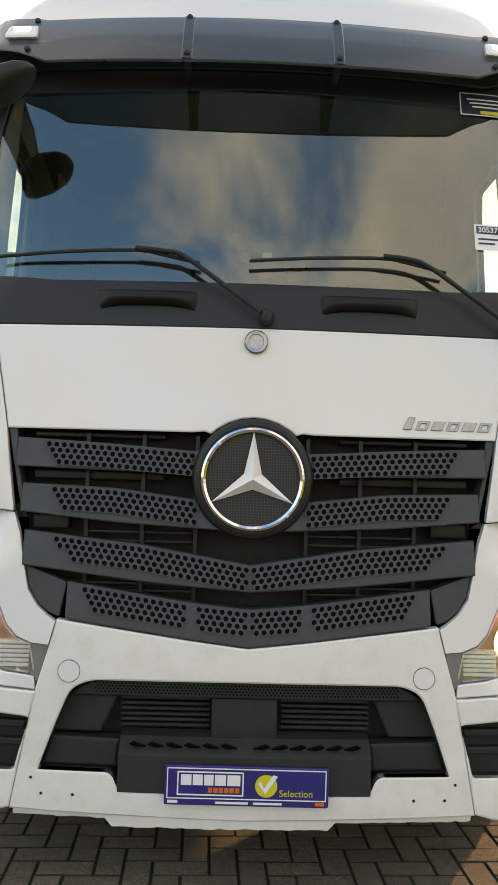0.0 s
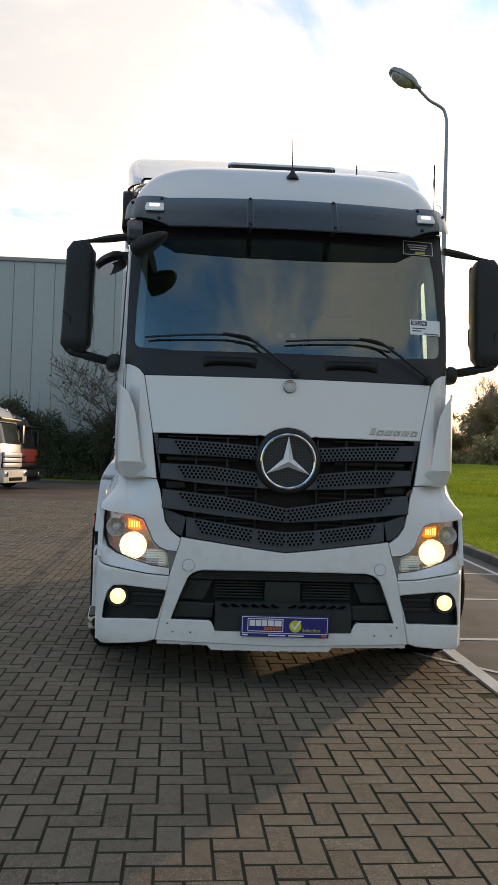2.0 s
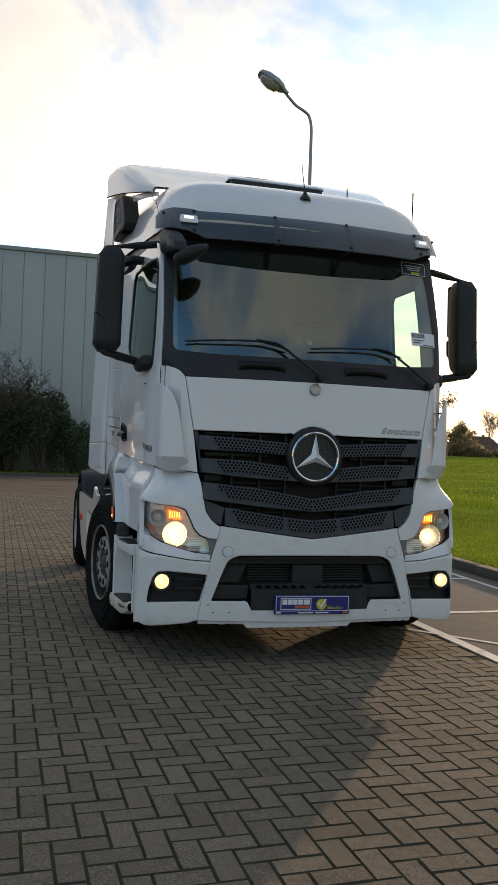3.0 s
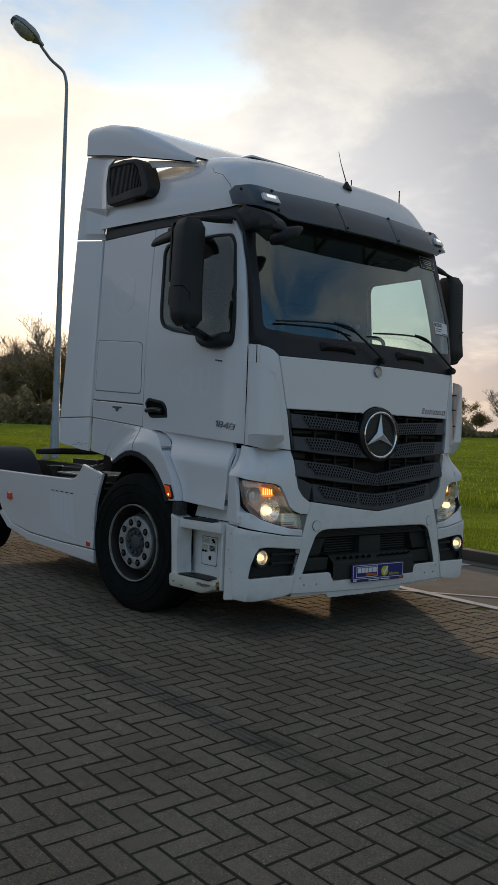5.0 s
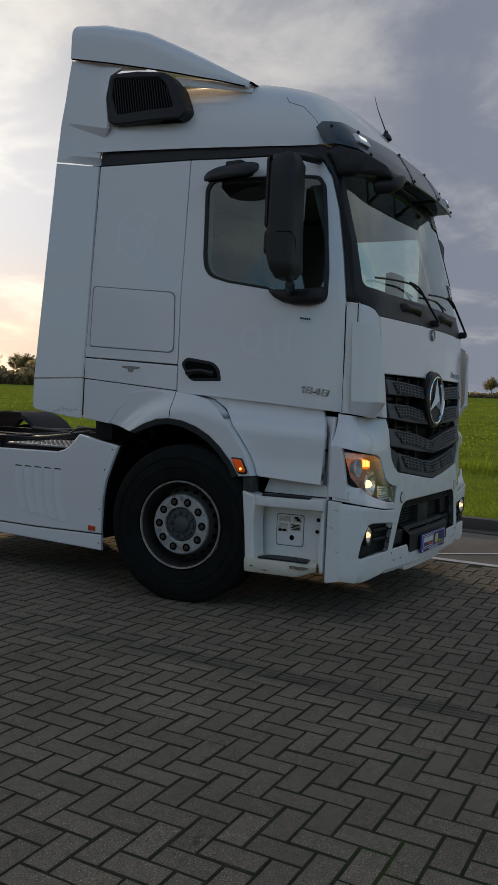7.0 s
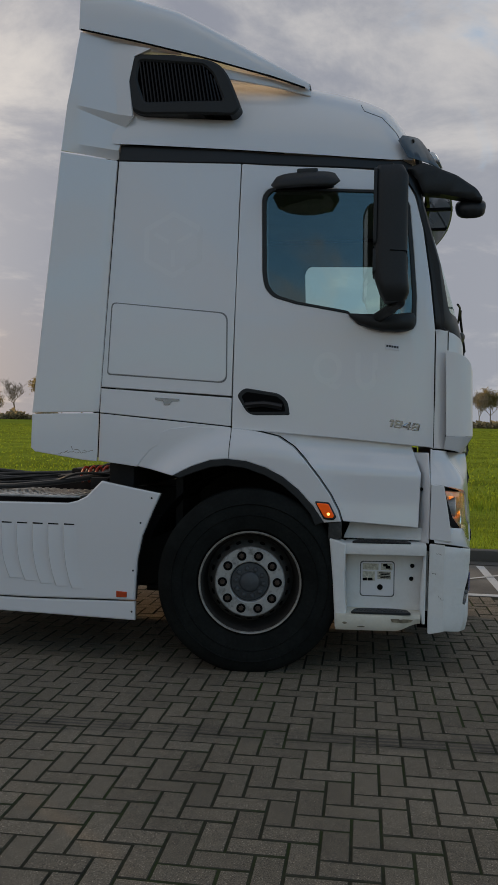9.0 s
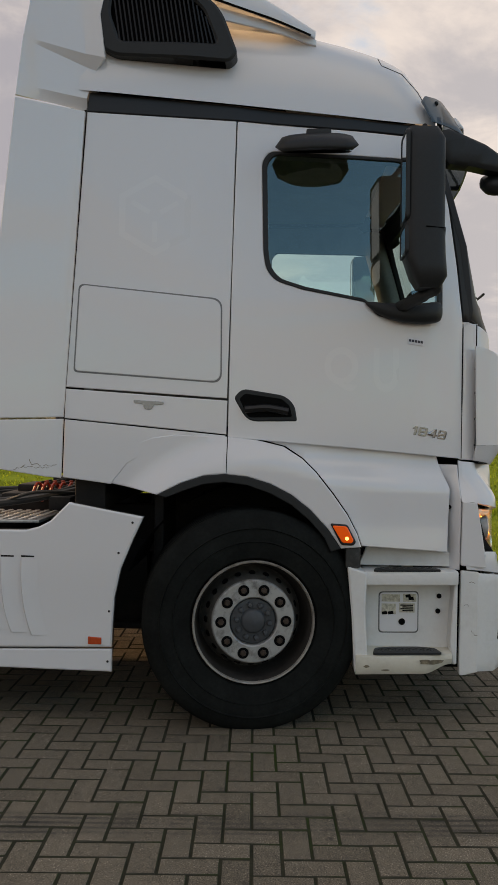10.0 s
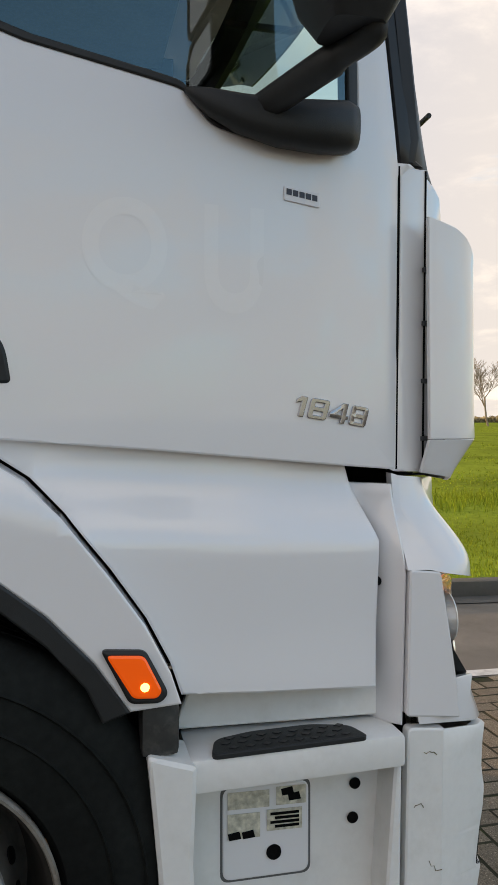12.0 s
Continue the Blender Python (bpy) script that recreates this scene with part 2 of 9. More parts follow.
SIDEGLASS = glass_material("side_window_glass", (0.74, 0.90, 0.87), 0.0, 0.12, (0.88, 1.0, 0.96))
LENS = glass_material("clear_lamp_lens", (0.93, 0.93, 0.92), 0.02, 0.18)
MIRROR = material("mirror_glass", (0.8, 0.82, 0.84), 0.02, metal=1.0, vary=0.01)
INTERIOR = material("cab_interior_grey", (0.21, 0.21, 0.20), 0.8, vary=0.15, scale=5)
DASH = material("dashboard_plastic", (0.020, 0.019, 0.019), 0.7, spec=0.2, vary=0.15, scale=5)
CLOTH = material("seat_cloth", (0.05, 0.05, 0.055), 0.9, vary=0.2, scale=30)


# ---- mesh helpers ----
def part(name, bm, mat, parent=None, label="", smooth=30):
    me = bpy.data.meshes.new(name)
    bm.to_mesh(me)
    bm.free()
    for m in (mat if isinstance(mat, (list, tuple)) else [mat]):
        me.materials.append(m)
    if smooth:
        me.shade_smooth()
        me.set_sharp_from_angle(angle=radians(smooth))
    ob = new(name, me)
    if parent is not None:
        ob.parent = parent
    if label:
        ob["label"] = label
    return ob


def thing(name, label, category, group="", kind=""):
    return tagged(new(name), label, category, group, kind)


def rounded(poly, radius, n=5):
    """The polygon with its corners rounded; radius: one number, or one for each corner."""
    out, k = [], len(poly)
    for i, p in enumerate(poly):
        r = radius[i] if isinstance(radius, (list, tuple)) else radius
        p, a, b = Vector(p), Vector(poly[i - 1]), Vector(poly[(i + 1) % k])
        if r <= 0:
            out.append(tuple(p)); continue
        va, vb = (a - p), (b - p)
        r = min(r, 0.48 * va.length, 0.48 * vb.length)
        s, e = p + va.normalized() * r, p + vb.normalized() * r
        for j in range(n + 1):
            t = j / n
            out.append(tuple((1 - t) ** 2 * s + 2 * t * (1 - t) * p + t * t * e))
    return out


def mirror2(poly):
    """A whole outline from its right half: the half and its mirror image in u."""
    other = [(-u, v) for u, v in reversed(poly) if abs(u) > 1e-6]
    return list(poly) + other


def resample(poly, step):
    out = []
    for i, p in enumerate(poly):
        a, b = Vector(p), Vector(poly[(i + 1) % len(poly)])
        n = max(1, math.ceil((b - a).length / step))
        out += [a.lerp(b, j / n) for j in range(n)]
    return out


def inside(p, poly):
    c, j = False, len(poly) - 1
    for i in range(len(poly)):
        a, b = poly[i], poly[j]
        if (a[1] > p[1]) != (b[1] > p[1]) and p[0] < (b[0] - a[0]) * (p[1] - a[1]) / (b[1] - a[1]) + a[0]:
            c = not c
        j = i
    return c


from mathutils.geometry import delaunay_2d_cdt


def patch(poly, fn, thick=0.015, holes=(), step=0.07, r=0.004, bm=None):
    """A curved panel: the outline poly in (u, v), laid on the surface fn(u, v, d) with d metres outward, with rounded borders and depth."""
    bm = bm or bmesh.new()
    loops = [resample(poly, step)] + [resample(h, step) for h in holes]
    pts, edges, border = [], [], 0
    for lp in loops:
        i0 = len(pts)
        pts += lp
        edges += [(i0 + i, i0 + (i + 1) % len(lp)) for i in range(len(lp))]
    border = len(pts)
    if r > 0:
        for n, lp in enumerate(loops):
            area = sum(a[0] * b[1] - b[0] * a[1] for a, b in zip(lp, lp[1:] + lp[:1]))
            sgn = (1 if area > 0 else -1) * (1 if n == 0 else -1)
            i0, ring = len(pts), []
            for i, p in enumerate(lp):
                e1, e2 = (p - lp[i - 1]).normalized(), (lp[(i + 1) % len(lp)] - p).normalized()
                m = Vector((-(e1.y + e2.y), e1.x + e2.x))
                m = m.normalized() if m.length > 1e-6 else Vector((-e1.y, e1.x))
                c = max(0.5, m.dot(Vector((-e1.y, e1.x))))
                ring.append(p + m * sgn * r / c)
            pts += ring
            edges += [(i0 + i, i0 + (i + 1) % len(lp)) for i in range(len(lp))]
    us, vs = [p[0] for p in poly], [p[1] for p in poly]
    nu, nv = max(1, int((max(us) - min(us)) / step)), max(1, int((max(vs) - min(vs)) / step))
    for i in range(1, nu):
        for j in range(1, nv):
            q = Vector((min(us) + (max(us) - min(us)) * i / nu, min(vs) + (max(vs) - min(vs)) * j / nv))
            if inside(q, poly) and not any(inside(q, h) for h in holes) and min((q - p).length for p in pts[:border]) > 0.3 * step:
                pts.append(q)
    vo, _, fo, ov, _, _ = delaunay_2d_cdt(pts, edges, [], 0, 1e-5)
    flat = [tuple(p) for p in loops[0]]
    flat_holes = [[tuple(p) for p in lp] for lp in loops[1:]]
    keep = []
    for fc in fo:
        c = sum((vo[i] for i in fc), Vector((0, 0))) / len(fc)
        if inside(c, flat) and not any(inside(c, h) for h in flat_holes):
            keep.append(fc)
    fo = keep
    rim = {i for i, o in enumerate(ov) if any(k < border for k in o)}
    verts = [bm.verts.new(fn(v.x, v.y, -0.7 * r if i in rim else 0.0)) for i, v in enumerate(vo)]
    faces = []
    for fc in fo:
        try:
            faces.append(bm.faces.new([verts[i] for i in fc]))
        except ValueError:
            pass
    uv = {verts[i]: v for i, v in enumerate(vo)}
    if faces:
        c = vo[0]
        for fc in faces:
            fc.normal_update()
        probe = Vector(fn(c.x, c.y, 0.01)) - Vector(fn(c.x, c.y, 0.0))
        if sum(fc.normal.dot(probe) * fc.calc_area() for fc in faces) < 0:
            bmesh.ops.reverse_faces(bm, faces=faces)
    if thick > 0:
        be = [e for fc in faces for e in fc.edges if len(e.link_faces) == 1]
        low = {}
        for e in be:
            for v in e.verts:
                if v not in low:
                    q = uv[v]
                    low[v] = bm.verts.new(fn(q.x, q.y, -thick))
        for e in be:
            fc = e.link_faces[0]
            lo = [l for l in fc.loops if l.edge == e][0]
            a, b = lo.vert, lo.link_loop_next.vert
            bm.faces.new([b, a, low[a], low[b]])
    for v in [v for v in verts if not v.link_faces]:
        bm.verts.remove(v)
    return bm


def box(bm, x0, x1, y0, y1, z0, z1, bevel=0.0, m=None):
    g = bmesh.ops.create_cube(bm, size=1.0)
    vs = g["verts"]
    for v in vs:
        v.co = Vector(((x0 + x1) / 2 + v.co.x * (x1 - x0), (y0 + y1) / 2 + v.co.y * (y1 - y0), (z0 + z1) / 2 + v.co.z * (z1 - z0)))
        if m is not None:
            v.co = m @ v.co
    if bevel:
        es = list({e for v in vs for e in v.link_edges})
        bmesh.ops.bevel(bm, geom=es, offset=bevel, segments=2, affect="EDGES", profile=0.6)
    return bm


def lathe(bm, profile, n, m, close=False, start=0.0, sweep=2 * math.pi):
    """Turns a profile of (radius, along) about the local z axis, laid in the world by m."""
    rings = []
    full = sweep > 6.28
    for i in range(n if full else n + 1):
        a = start + sweep * i / n
        rings.append([bm.verts.new(m @ Vector((r * math.cos(a), r * math.sin(a), h))) for r, h in profile])
    k = len(rings)
    for i in range(k if full else k - 1):
        A, B = rings[i], rings[(i + 1) % k]
        for j in range(len(profile) - 1):
            vs = [A[j], B[j], B[j + 1], A[j + 1]]
            if (A[j].co - B[j].co).length < 1e-7: vs = [A[j], B[j + 1], A[j + 1]]
            elif (A[j + 1].co - B[j + 1].co).length < 1e-7: vs = [A[j], B[j], A[j + 1]]
            try: bm.faces.new(vs)
            except ValueError: pass
    return bm


def tube(bm, path, r, n=8, caps=True):
    """A round bar along the points of path; r: one radius or one for each point."""
    path = [Vector(p) for p in path]
    rings, up = [], Vector((0, 0, 1))
    for i, p in enumerate(path):
        d = (path[min(i + 1, len(path) - 1)] - path[max(i - 1, 0)]).normalized()
        s = d.cross(up)
        s = (s if s.length > 1e-3 else d.cross(Vector((1, 0, 0)))).normalized()
        t = s.cross(d)
        rr = r[i] if isinstance(r, (list, tuple)) else r
        rings.append([bm.verts.new(p + rr * (math.cos(a) * s + math.sin(a) * t)) for a in [2 * math.pi * k / n for k in range(n)]])
    for A, B in zip(rings, rings[1:]):
        for k in range(n):
            bm.faces.new([A[k], A[(k + 1) % n], B[(k + 1) % n], B[k]])
    if caps:
        bm.faces.new(list(reversed(rings[0]))); bm.faces.new(rings[-1])
    return bm


def sweep(bm, path, r, n=10):
    """A bent tube through a few points, smoothed by a spline."""
    P = [Vector(p) for p in path]
    out = []
    for i in range(len(P) - 1):
        a, b, c, d = P[max(i - 1, 0)], P[i], P[i + 1], P[min(i + 2, len(P) - 1)]
        for j in range(n):
            t = j / n
            out.append(0.5 * ((2 * b) + (c - a) * t + (2 * a - 5 * b + 4 * c - d) * t * t + (3 * b - a - 3 * c + d) * t ** 3))
    out.append(P[-1])
    return tube(bm, out, r)


def loft(bm, rings, close_u=False, cap=False):
    """Skins rows of points."""
    rows_ = [[bm.verts.new(p) for p in ring] for ring in rings]
    for A, B in zip(rows_, rows_[1:]):
        n = len(A)
        for k in range(n if close_u else n - 1):
            try: bm.faces.new([A[k], A[(k + 1) % n], B[(k + 1) % n], B[k]])
            except ValueError: pass
    if cap:
        bm.faces.new(list(reversed(rows_[0]))); bm.faces.new(rows_[-1])
    return bm


def lerp_table(x, xs, ys):
    return float(np.interp(x, xs, ys))


# ---- ground ----
def kerb_x(y):
    return 3.36 + 0.060 * max(-120.0, min(y, 45.0))


def field_height(x, y):
    """The verge starts behind the kerb and the field climbs gently to the skyline."""
    d = max(0.0, x - kerb_x(y) - 0.16)
    far = max(0.0, math.hypot(x, y) - 6.0)
    k = min(1.0, d / 3.0)
    t = max(0.0, min(1.0, (math.degrees(math.atan2(x + 3.5, y)) - 97.0) / 17.0))
    fall = 1.0 - 0.66 * t * t * (3 - 2 * t)         # lower ground towards the far road
    return min(4.6, 0.115 + 0.0205 * fall * far * k * k * (3 - 2 * k))


ASPHALT = material("asphalt", (0.180, 0.163, 0.140), 0.92, spec=0.12, vary=0.30, scale=1.3, fine=140, bump=0.5, bump_scale=220, dirt=(0.11, 0.10, 0.09), dirt_amount=0.35, dirt_scale=0.8)
JOINT = material("joint_sand", (0.042, 0.040, 0.026), 0.95, vary=0.3, scale=9, bump=0.4, bump_scale=300, dirt=(0.036, 0.068, 0.012), dirt_amount=0.95, dirt_scale=1.4, spec=0.1)


def paver_material(name, per, tone=(0.189, 0.155, 0.114)):
    """Worn concrete block: gritty speckle, a tone of its own for each block, broad stains and old tyre marks."""
    m = bpy.data.materials.new(name)
    m.use_nodes = True
    nt = m.node_tree
    p = nt.nodes["Principled BSDF"]
    geo_ = nt.nodes.new("ShaderNodeNewGeometry")
    pos = geo_.outputs["Position"]

    def math_(op, a, b=None):
        n = nt.nodes.new("ShaderNodeMath"); n.operation = op
        for i, v in enumerate((a, b)):
            if v is None: continue
            if isinstance(v, (int, float)): n.inputs[i].default_value = v
            else: nt.links.new(v, n.inputs[i])
        return n.outputs[0]

    def remap(src, lo, hi, a, b):
        r = nt.nodes.new("ShaderNodeMapRange")
        r.inputs["From Min"].default_value, r.inputs["From Max"].default_value = lo, hi
        r.inputs["To Min"].default_value, r.inputs["To Max"].default_value = a, b
        nt.links.new(src, r.inputs["Value"])
        return r.outputs["Result"]

    def noise(scale, detail=4.0, rough=0.6, vec=pos):
        n = nt.nodes.new("ShaderNodeTexNoise")
        n.inputs["Scale"].default_value, n.inputs["Detail"].default_value, n.inputs["Roughness"].default_value = scale, detail, rough
        nt.links.new(vec, n.inputs["Vector"])
        return n.outputs["Fac"]
    rnd = nt.nodes.new("ShaderNodeObjectInfo").outputs["Random"] if per == "object" else geo_.outputs["Random Per Island"]
    grit = noise(190, 4.0, 0.8)
    f = math_("MULTIPLY", remap(grit, 0.34, 0.68, 0.38, 1.62), remap(noise(24), 0.3, 0.7, 0.86, 1.14))
    f = math_("MULTIPLY", f, remap(noise(170, 2.0, 0.7), 0.60, 0.70, 1.0, 2.7))
    f = math_("MULTIPLY", f, remap(rnd, 0, 1, 0.88, 1.13))
    f = math_("MULTIPLY", f, remap(noise(0.9, 6.0), 0.3, 0.7, 0.78, 1.15))
    # tyre marks: two bands of dark grooves along the yard
    sep = nt.nodes.new("ShaderNodeSeparateXYZ"); nt.links.new(pos, sep.inputs[0])
    across = math_("ADD", math_("ADD", sep.outputs[0], 2.222), math_("MULTIPLY", math_("SUBTRACT", sep.outputs[1], 1.0), 0.045))
    band = remap(math_("ABSOLUTE", across), 0.05, 0.115, 1.0, 0.0)
    groove = remap(math_("SINE", math_("MULTIPLY", across, 170.0)), -0.3, 0.6, 0.45, 1.0)
    patchy = remap(noise(1.7, 5.0), 0.40, 0.62, 0.25, 0.85)
    mark = math_("MULTIPLY", math_("MULTIPLY", band, groove), patchy)
    oil = remap(noise(7.5, 3.0, 0.5), 0.70, 0.76, 0.0, 0.6)
    mark = math_("MAXIMUM", mark, oil)
    sc = nt.nodes.new("ShaderNodeVectorMath"); sc.operation = "SCALE"
    sc.inputs[0].default_value = tone
    nt.links.new(f, sc.inputs["Scale"])
    mx = nt.nodes.new("ShaderNodeMix"); mx.data_type = "RGBA"
    nt.links.new(mark, mx.inputs[0]); nt.links.new(sc.outputs[0], mx.inputs[6])
    mx.inputs[7].default_value = (0.032, 0.031, 0.030, 1)
    nt.links.new(mx.outputs[2], p.inputs["Base Color"])
    p.inputs["Roughness"].default_value = 0.88
    p.inputs["Specular IOR Level"].default_value = 0.22
    b = nt.nodes.new("ShaderNodeBump")
    b.inputs["Strength"].default_value, b.inputs["Distance"].default_value = 0.9, 0.003
    nt.links.new(grit, b.inputs["Height"]); nt.links.new(b.outputs[0], p.inputs["Normal"])
    return m


PAVER = paver_material("concrete_paver", "island")
PAVER_ONE = paver_material("concrete_paver_single", "object")
# block edges: joint shade put into a darker tone, under patchy moss
ARRIS = material("shaded_mossy_paver_edge", (0.066, 0.060, 0.044), 0.95, vary=0.3, scale=9, fine=160, dirt=(0.036, 0.060, 0.013), dirt_amount=0.95, dirt_scale=1.8, spec=0.1)
YARD_FAR = material("distant_pavers", (0.128, 0.096, 0.076), 0.9, spec=0.2, vary=0.25, scale=0.7, fine=14, bump=0.3, bump_scale=30)
KERB = material("concrete_kerb", (0.090, 0.086, 0.076), 0.85, vary=0.15, scale=4, fine=120, bump=0.5, bump_scale=260, dirt=(0.07, 0.07, 0.05), dirt_amount=0.7, dirt_scale=2.5)
LINE = material("worn_line_paint", (0.62, 0.61, 0.58), 0.7, vary=0.1, scale=9, dirt=(0.16, 0.15, 0.14), dirt_amount=0.55, dirt_scale=9)
GRASS_SOIL = material("grass_sward", (0.215, 0.262, 0.034), 0.9, spec=0.0, vary=0.30, scale=0.35, fine=9, bump=0.8, bump_scale=60, dirt=(0.14, 0.17, 0.030), dirt_amount=0.6, dirt_scale=0.5)
BLADE = material("grass_blades", (0.235, 0.305, 0.034), 0.7, vary=0.25, scale=0.8, fine=5, per="island", per_amount=0.30, spec=0.05)


def let_light_through(m, amount=0.5):
    """Thin leaves pass part of the light to their far side."""
    nt = m.node_tree
    p = nt.nodes["Principled BSDF"]
    tr = nt.nodes.new("ShaderNodeBsdfTranslucent")
    nt.links.new(p.inputs["Base Color"].links[0].from_socket, tr.inputs["Color"])
    mx = nt.nodes.new("ShaderNodeMixShader"); mx.inputs[0].default_value = amount
    nt.links.new(p.outputs[0], mx.inputs[1]); nt.links.new(tr.outputs[0], mx.inputs[2])
    nt.links.new(mx.outputs[0], nt.nodes["Material Output"].inputs[0])


let_light_through(BLADE, 0.6)


def build_ground():
    # one sheet to the horizon, with the field's rise in it; the paved yard stays level
    bm = bmesh.new()
    xs = [-2500, -1200, -600, -300, -150, -80, -40, -20, -8, 0, 1.5, 2.6]
    us = [0.0, 0.16, 0.3, 0.8, 1.5, 2.2, 3.2, 4.5, 7, 11, 17, 26, 40, 60, 80, 100, 120, 140, 160, 185, 210, 240, 280, 500, 1200, 2500]
    ys = [-2500, -1200, -500, -250, -150, -100, -70, -50, -35, -25, -17, -11, -7, -4, -2, 0, 2, 4, 7, 11, 16, 22, 30, 40, 55, 70, 85, 100, 120, 140, 160, 185, 210, 240, 280, 500, 1200, 2500]
    grid = []
    for y in ys:
        row = [bm.verts.new((x, y, -0.085)) for x in xs]
        for i, u in enumerate(us):
            x = kerb_x(y) + u
            z = -0.085 if i == 0 else field_height(x, y)
            row.append(bm.verts.new((x, y, z)))
        grid.append(row)
    for A, B in zip(grid, grid[1:]):
        for k in range(len(A) - 1):
            fc = bm.faces.new([A[k], A[k + 1], B[k + 1], B[k]])
            fc.material_index = 1 if k >= len(xs) else 0
    ob = part("ground", bm, [ASPHALT, GRASS_SOIL], None, smooth=60)
    tagged(ob, "grey asphalt and green field reaching the horizon", "ground", kind="structure")
    # parking strip of asphalt beside the pavers
    bm = bmesh.new()
    loft(bm, [[(1.33, y, 0.0), (kerb_x(y), y, -0.006)] for y in range(-40, 61, 2)])
    ob = part("road", bm, ASPHALT)
    tagged(ob, "worn grey asphalt parking strip along the kerb", "road", kind="structure")
    # distant yard surface
    bm = bmesh.new()
    for x0, x1, y0, y1 in ((-60, -9.5, -40, 60), (-9.5, 1.33, 22, 60), (-9.5, 1.33, -40, -6.5)):
        loft(bm, [[(x0, y0, 0.0), (x1, y0, 0.0)], [(x0, y1, 0.0), (x1, y1, 0.0)]])
    ob = part("pavement_far", bm, YARD_FAR, None, smooth=0)
    tagged(ob, "brown concrete block paving of the yard", "pavement", kind="structure")


def paver_mesh(bm_verts, bm_faces, cx, cy, lx, ly, dz, tx, ty):
    b, n = 0.0040, len(bm_verts)
    c, s_ = (math.cos(TWIST), math.sin(TWIST)) if cx or cy else (1.0, 0.0)
    for dx, dy in ((-1, -1), (1, -1), (1, 1), (-1, 1)):
        px, py = dx * lx / 2, dy * ly / 2
        bm_verts.append((cx + c * px - s_ * py, cy + s_ * px + c * py, dz - 0.0065))
    for dx, dy in ((-1, -1), (1, -1), (1, 1), (-1, 1)):
        px, py = dx * (lx / 2 - b), dy * (ly / 2 - b)
        bm_verts.append((cx + c * px - s_ * py, cy + s_ * px + c * py, dz + tx * px + ty * py))
    bm_faces.append((n + 4, n + 5, n + 6, n + 7))
    for k in range(4):
        bm_faces.append((n + k, n + (k + 1) % 4, n + 4 + (k + 1) % 4, n + 4 + k))


TWIST = radians(1.8)


def herringbone(x0, x1, y0, y1, w=0.1012):
    """Centres, sizes and turn of blocks in square herringbone; w: block width with joint, twice that long."""
    out = []
    c, s_ = math.cos(TWIST), math.sin(TWIST)
    ox, oy = -2.918 - w * (0.5 * c - 3 * s_), 1.018 - w * (0.5 * s_ + 3 * c)
    n = int(34 / w)
    for j in range(-n, n):
        for i in range(-n, n):
            k = (i + j) % 4
            if k == 0:
                u, v, lx, ly = (i + 1) * w, (j + 0.5) * w, 2 * w, w
            elif k == 2:
                u, v, lx, ly = (i + 0.5) * w, (j + 1.0) * w, w, 2 * w
            else:
                continue
            cx, cy = ox + c * u - s_ * v, oy + s_ * u + c * v
            if x0 < cx < x1 and y0 < cy < y1:
                out.append((cx, cy, lx - 0.0052, ly - 0.0052))
    return out


def build_pavers():
    rng = random.Random(3)
    bm = bmesh.new()
    loft(bm, [[(-9.5, -6.5, -0.0030), (1.33, -6.5, -0.0030)], [(-9.5, 22, -0.0030), (1.33, 22, -0.0030)]])
    bed = part("pavement", bm, JOINT, None, smooth=0)
    tagged(bed, "brown concrete blocks laid in herringbone with sandy joints", "pavement", kind="structure")
    verts, faces, count = [], [], 0
    shared = {}
    for cx, cy, lx, ly in herringbone(-9.5, 1.31, -6.5, 22):
        dz, tx, ty = rng.uniform(-0.0018, 0.0018), rng.uniform(-0.01, 0.01), rng.uniform(-0.01, 0.01)
        if -3.3 < cx < -1.3 and 0.1 < cy < 3.0 and count < 300:
            count += 1
            key = lx > ly
            if key not in shared:
                v, f = [], []
                paver_mesh(v, f, 0, 0, lx, ly, 0, 0, 0)
                me = bpy.data.meshes.new("paver")
                me.from_pydata(v, [], f)
                me.materials.append(PAVER_ONE)
                me.materials.append(ARRIS)
                me.polygons.foreach_set("material_index", [0, 1, 1, 1, 1])
                shared[key] = me
            ob = new("paver", shared[key])
            ob.matrix_basis = Matrix.Translation((cx, cy, dz)) @ Euler((ty, -tx, TWIST)).to_matrix().to_4x4()
            ob.parent = bed
        else:
            paver_mesh(verts, faces, cx, cy, lx, ly, dz, tx, ty)
    me = bpy.data.meshes.new("paver_field")
    me.from_pydata(verts, [], faces)
    me.materials.append(PAVER)
    me.materials.append(ARRIS)
    me.polygons.foreach_set("material_index", [0, 1, 1, 1, 1] * (len(faces) // 5))
    ob = new("paver_field", me)
    ob.parent = bed
    tagged(ob, kind="stuff")


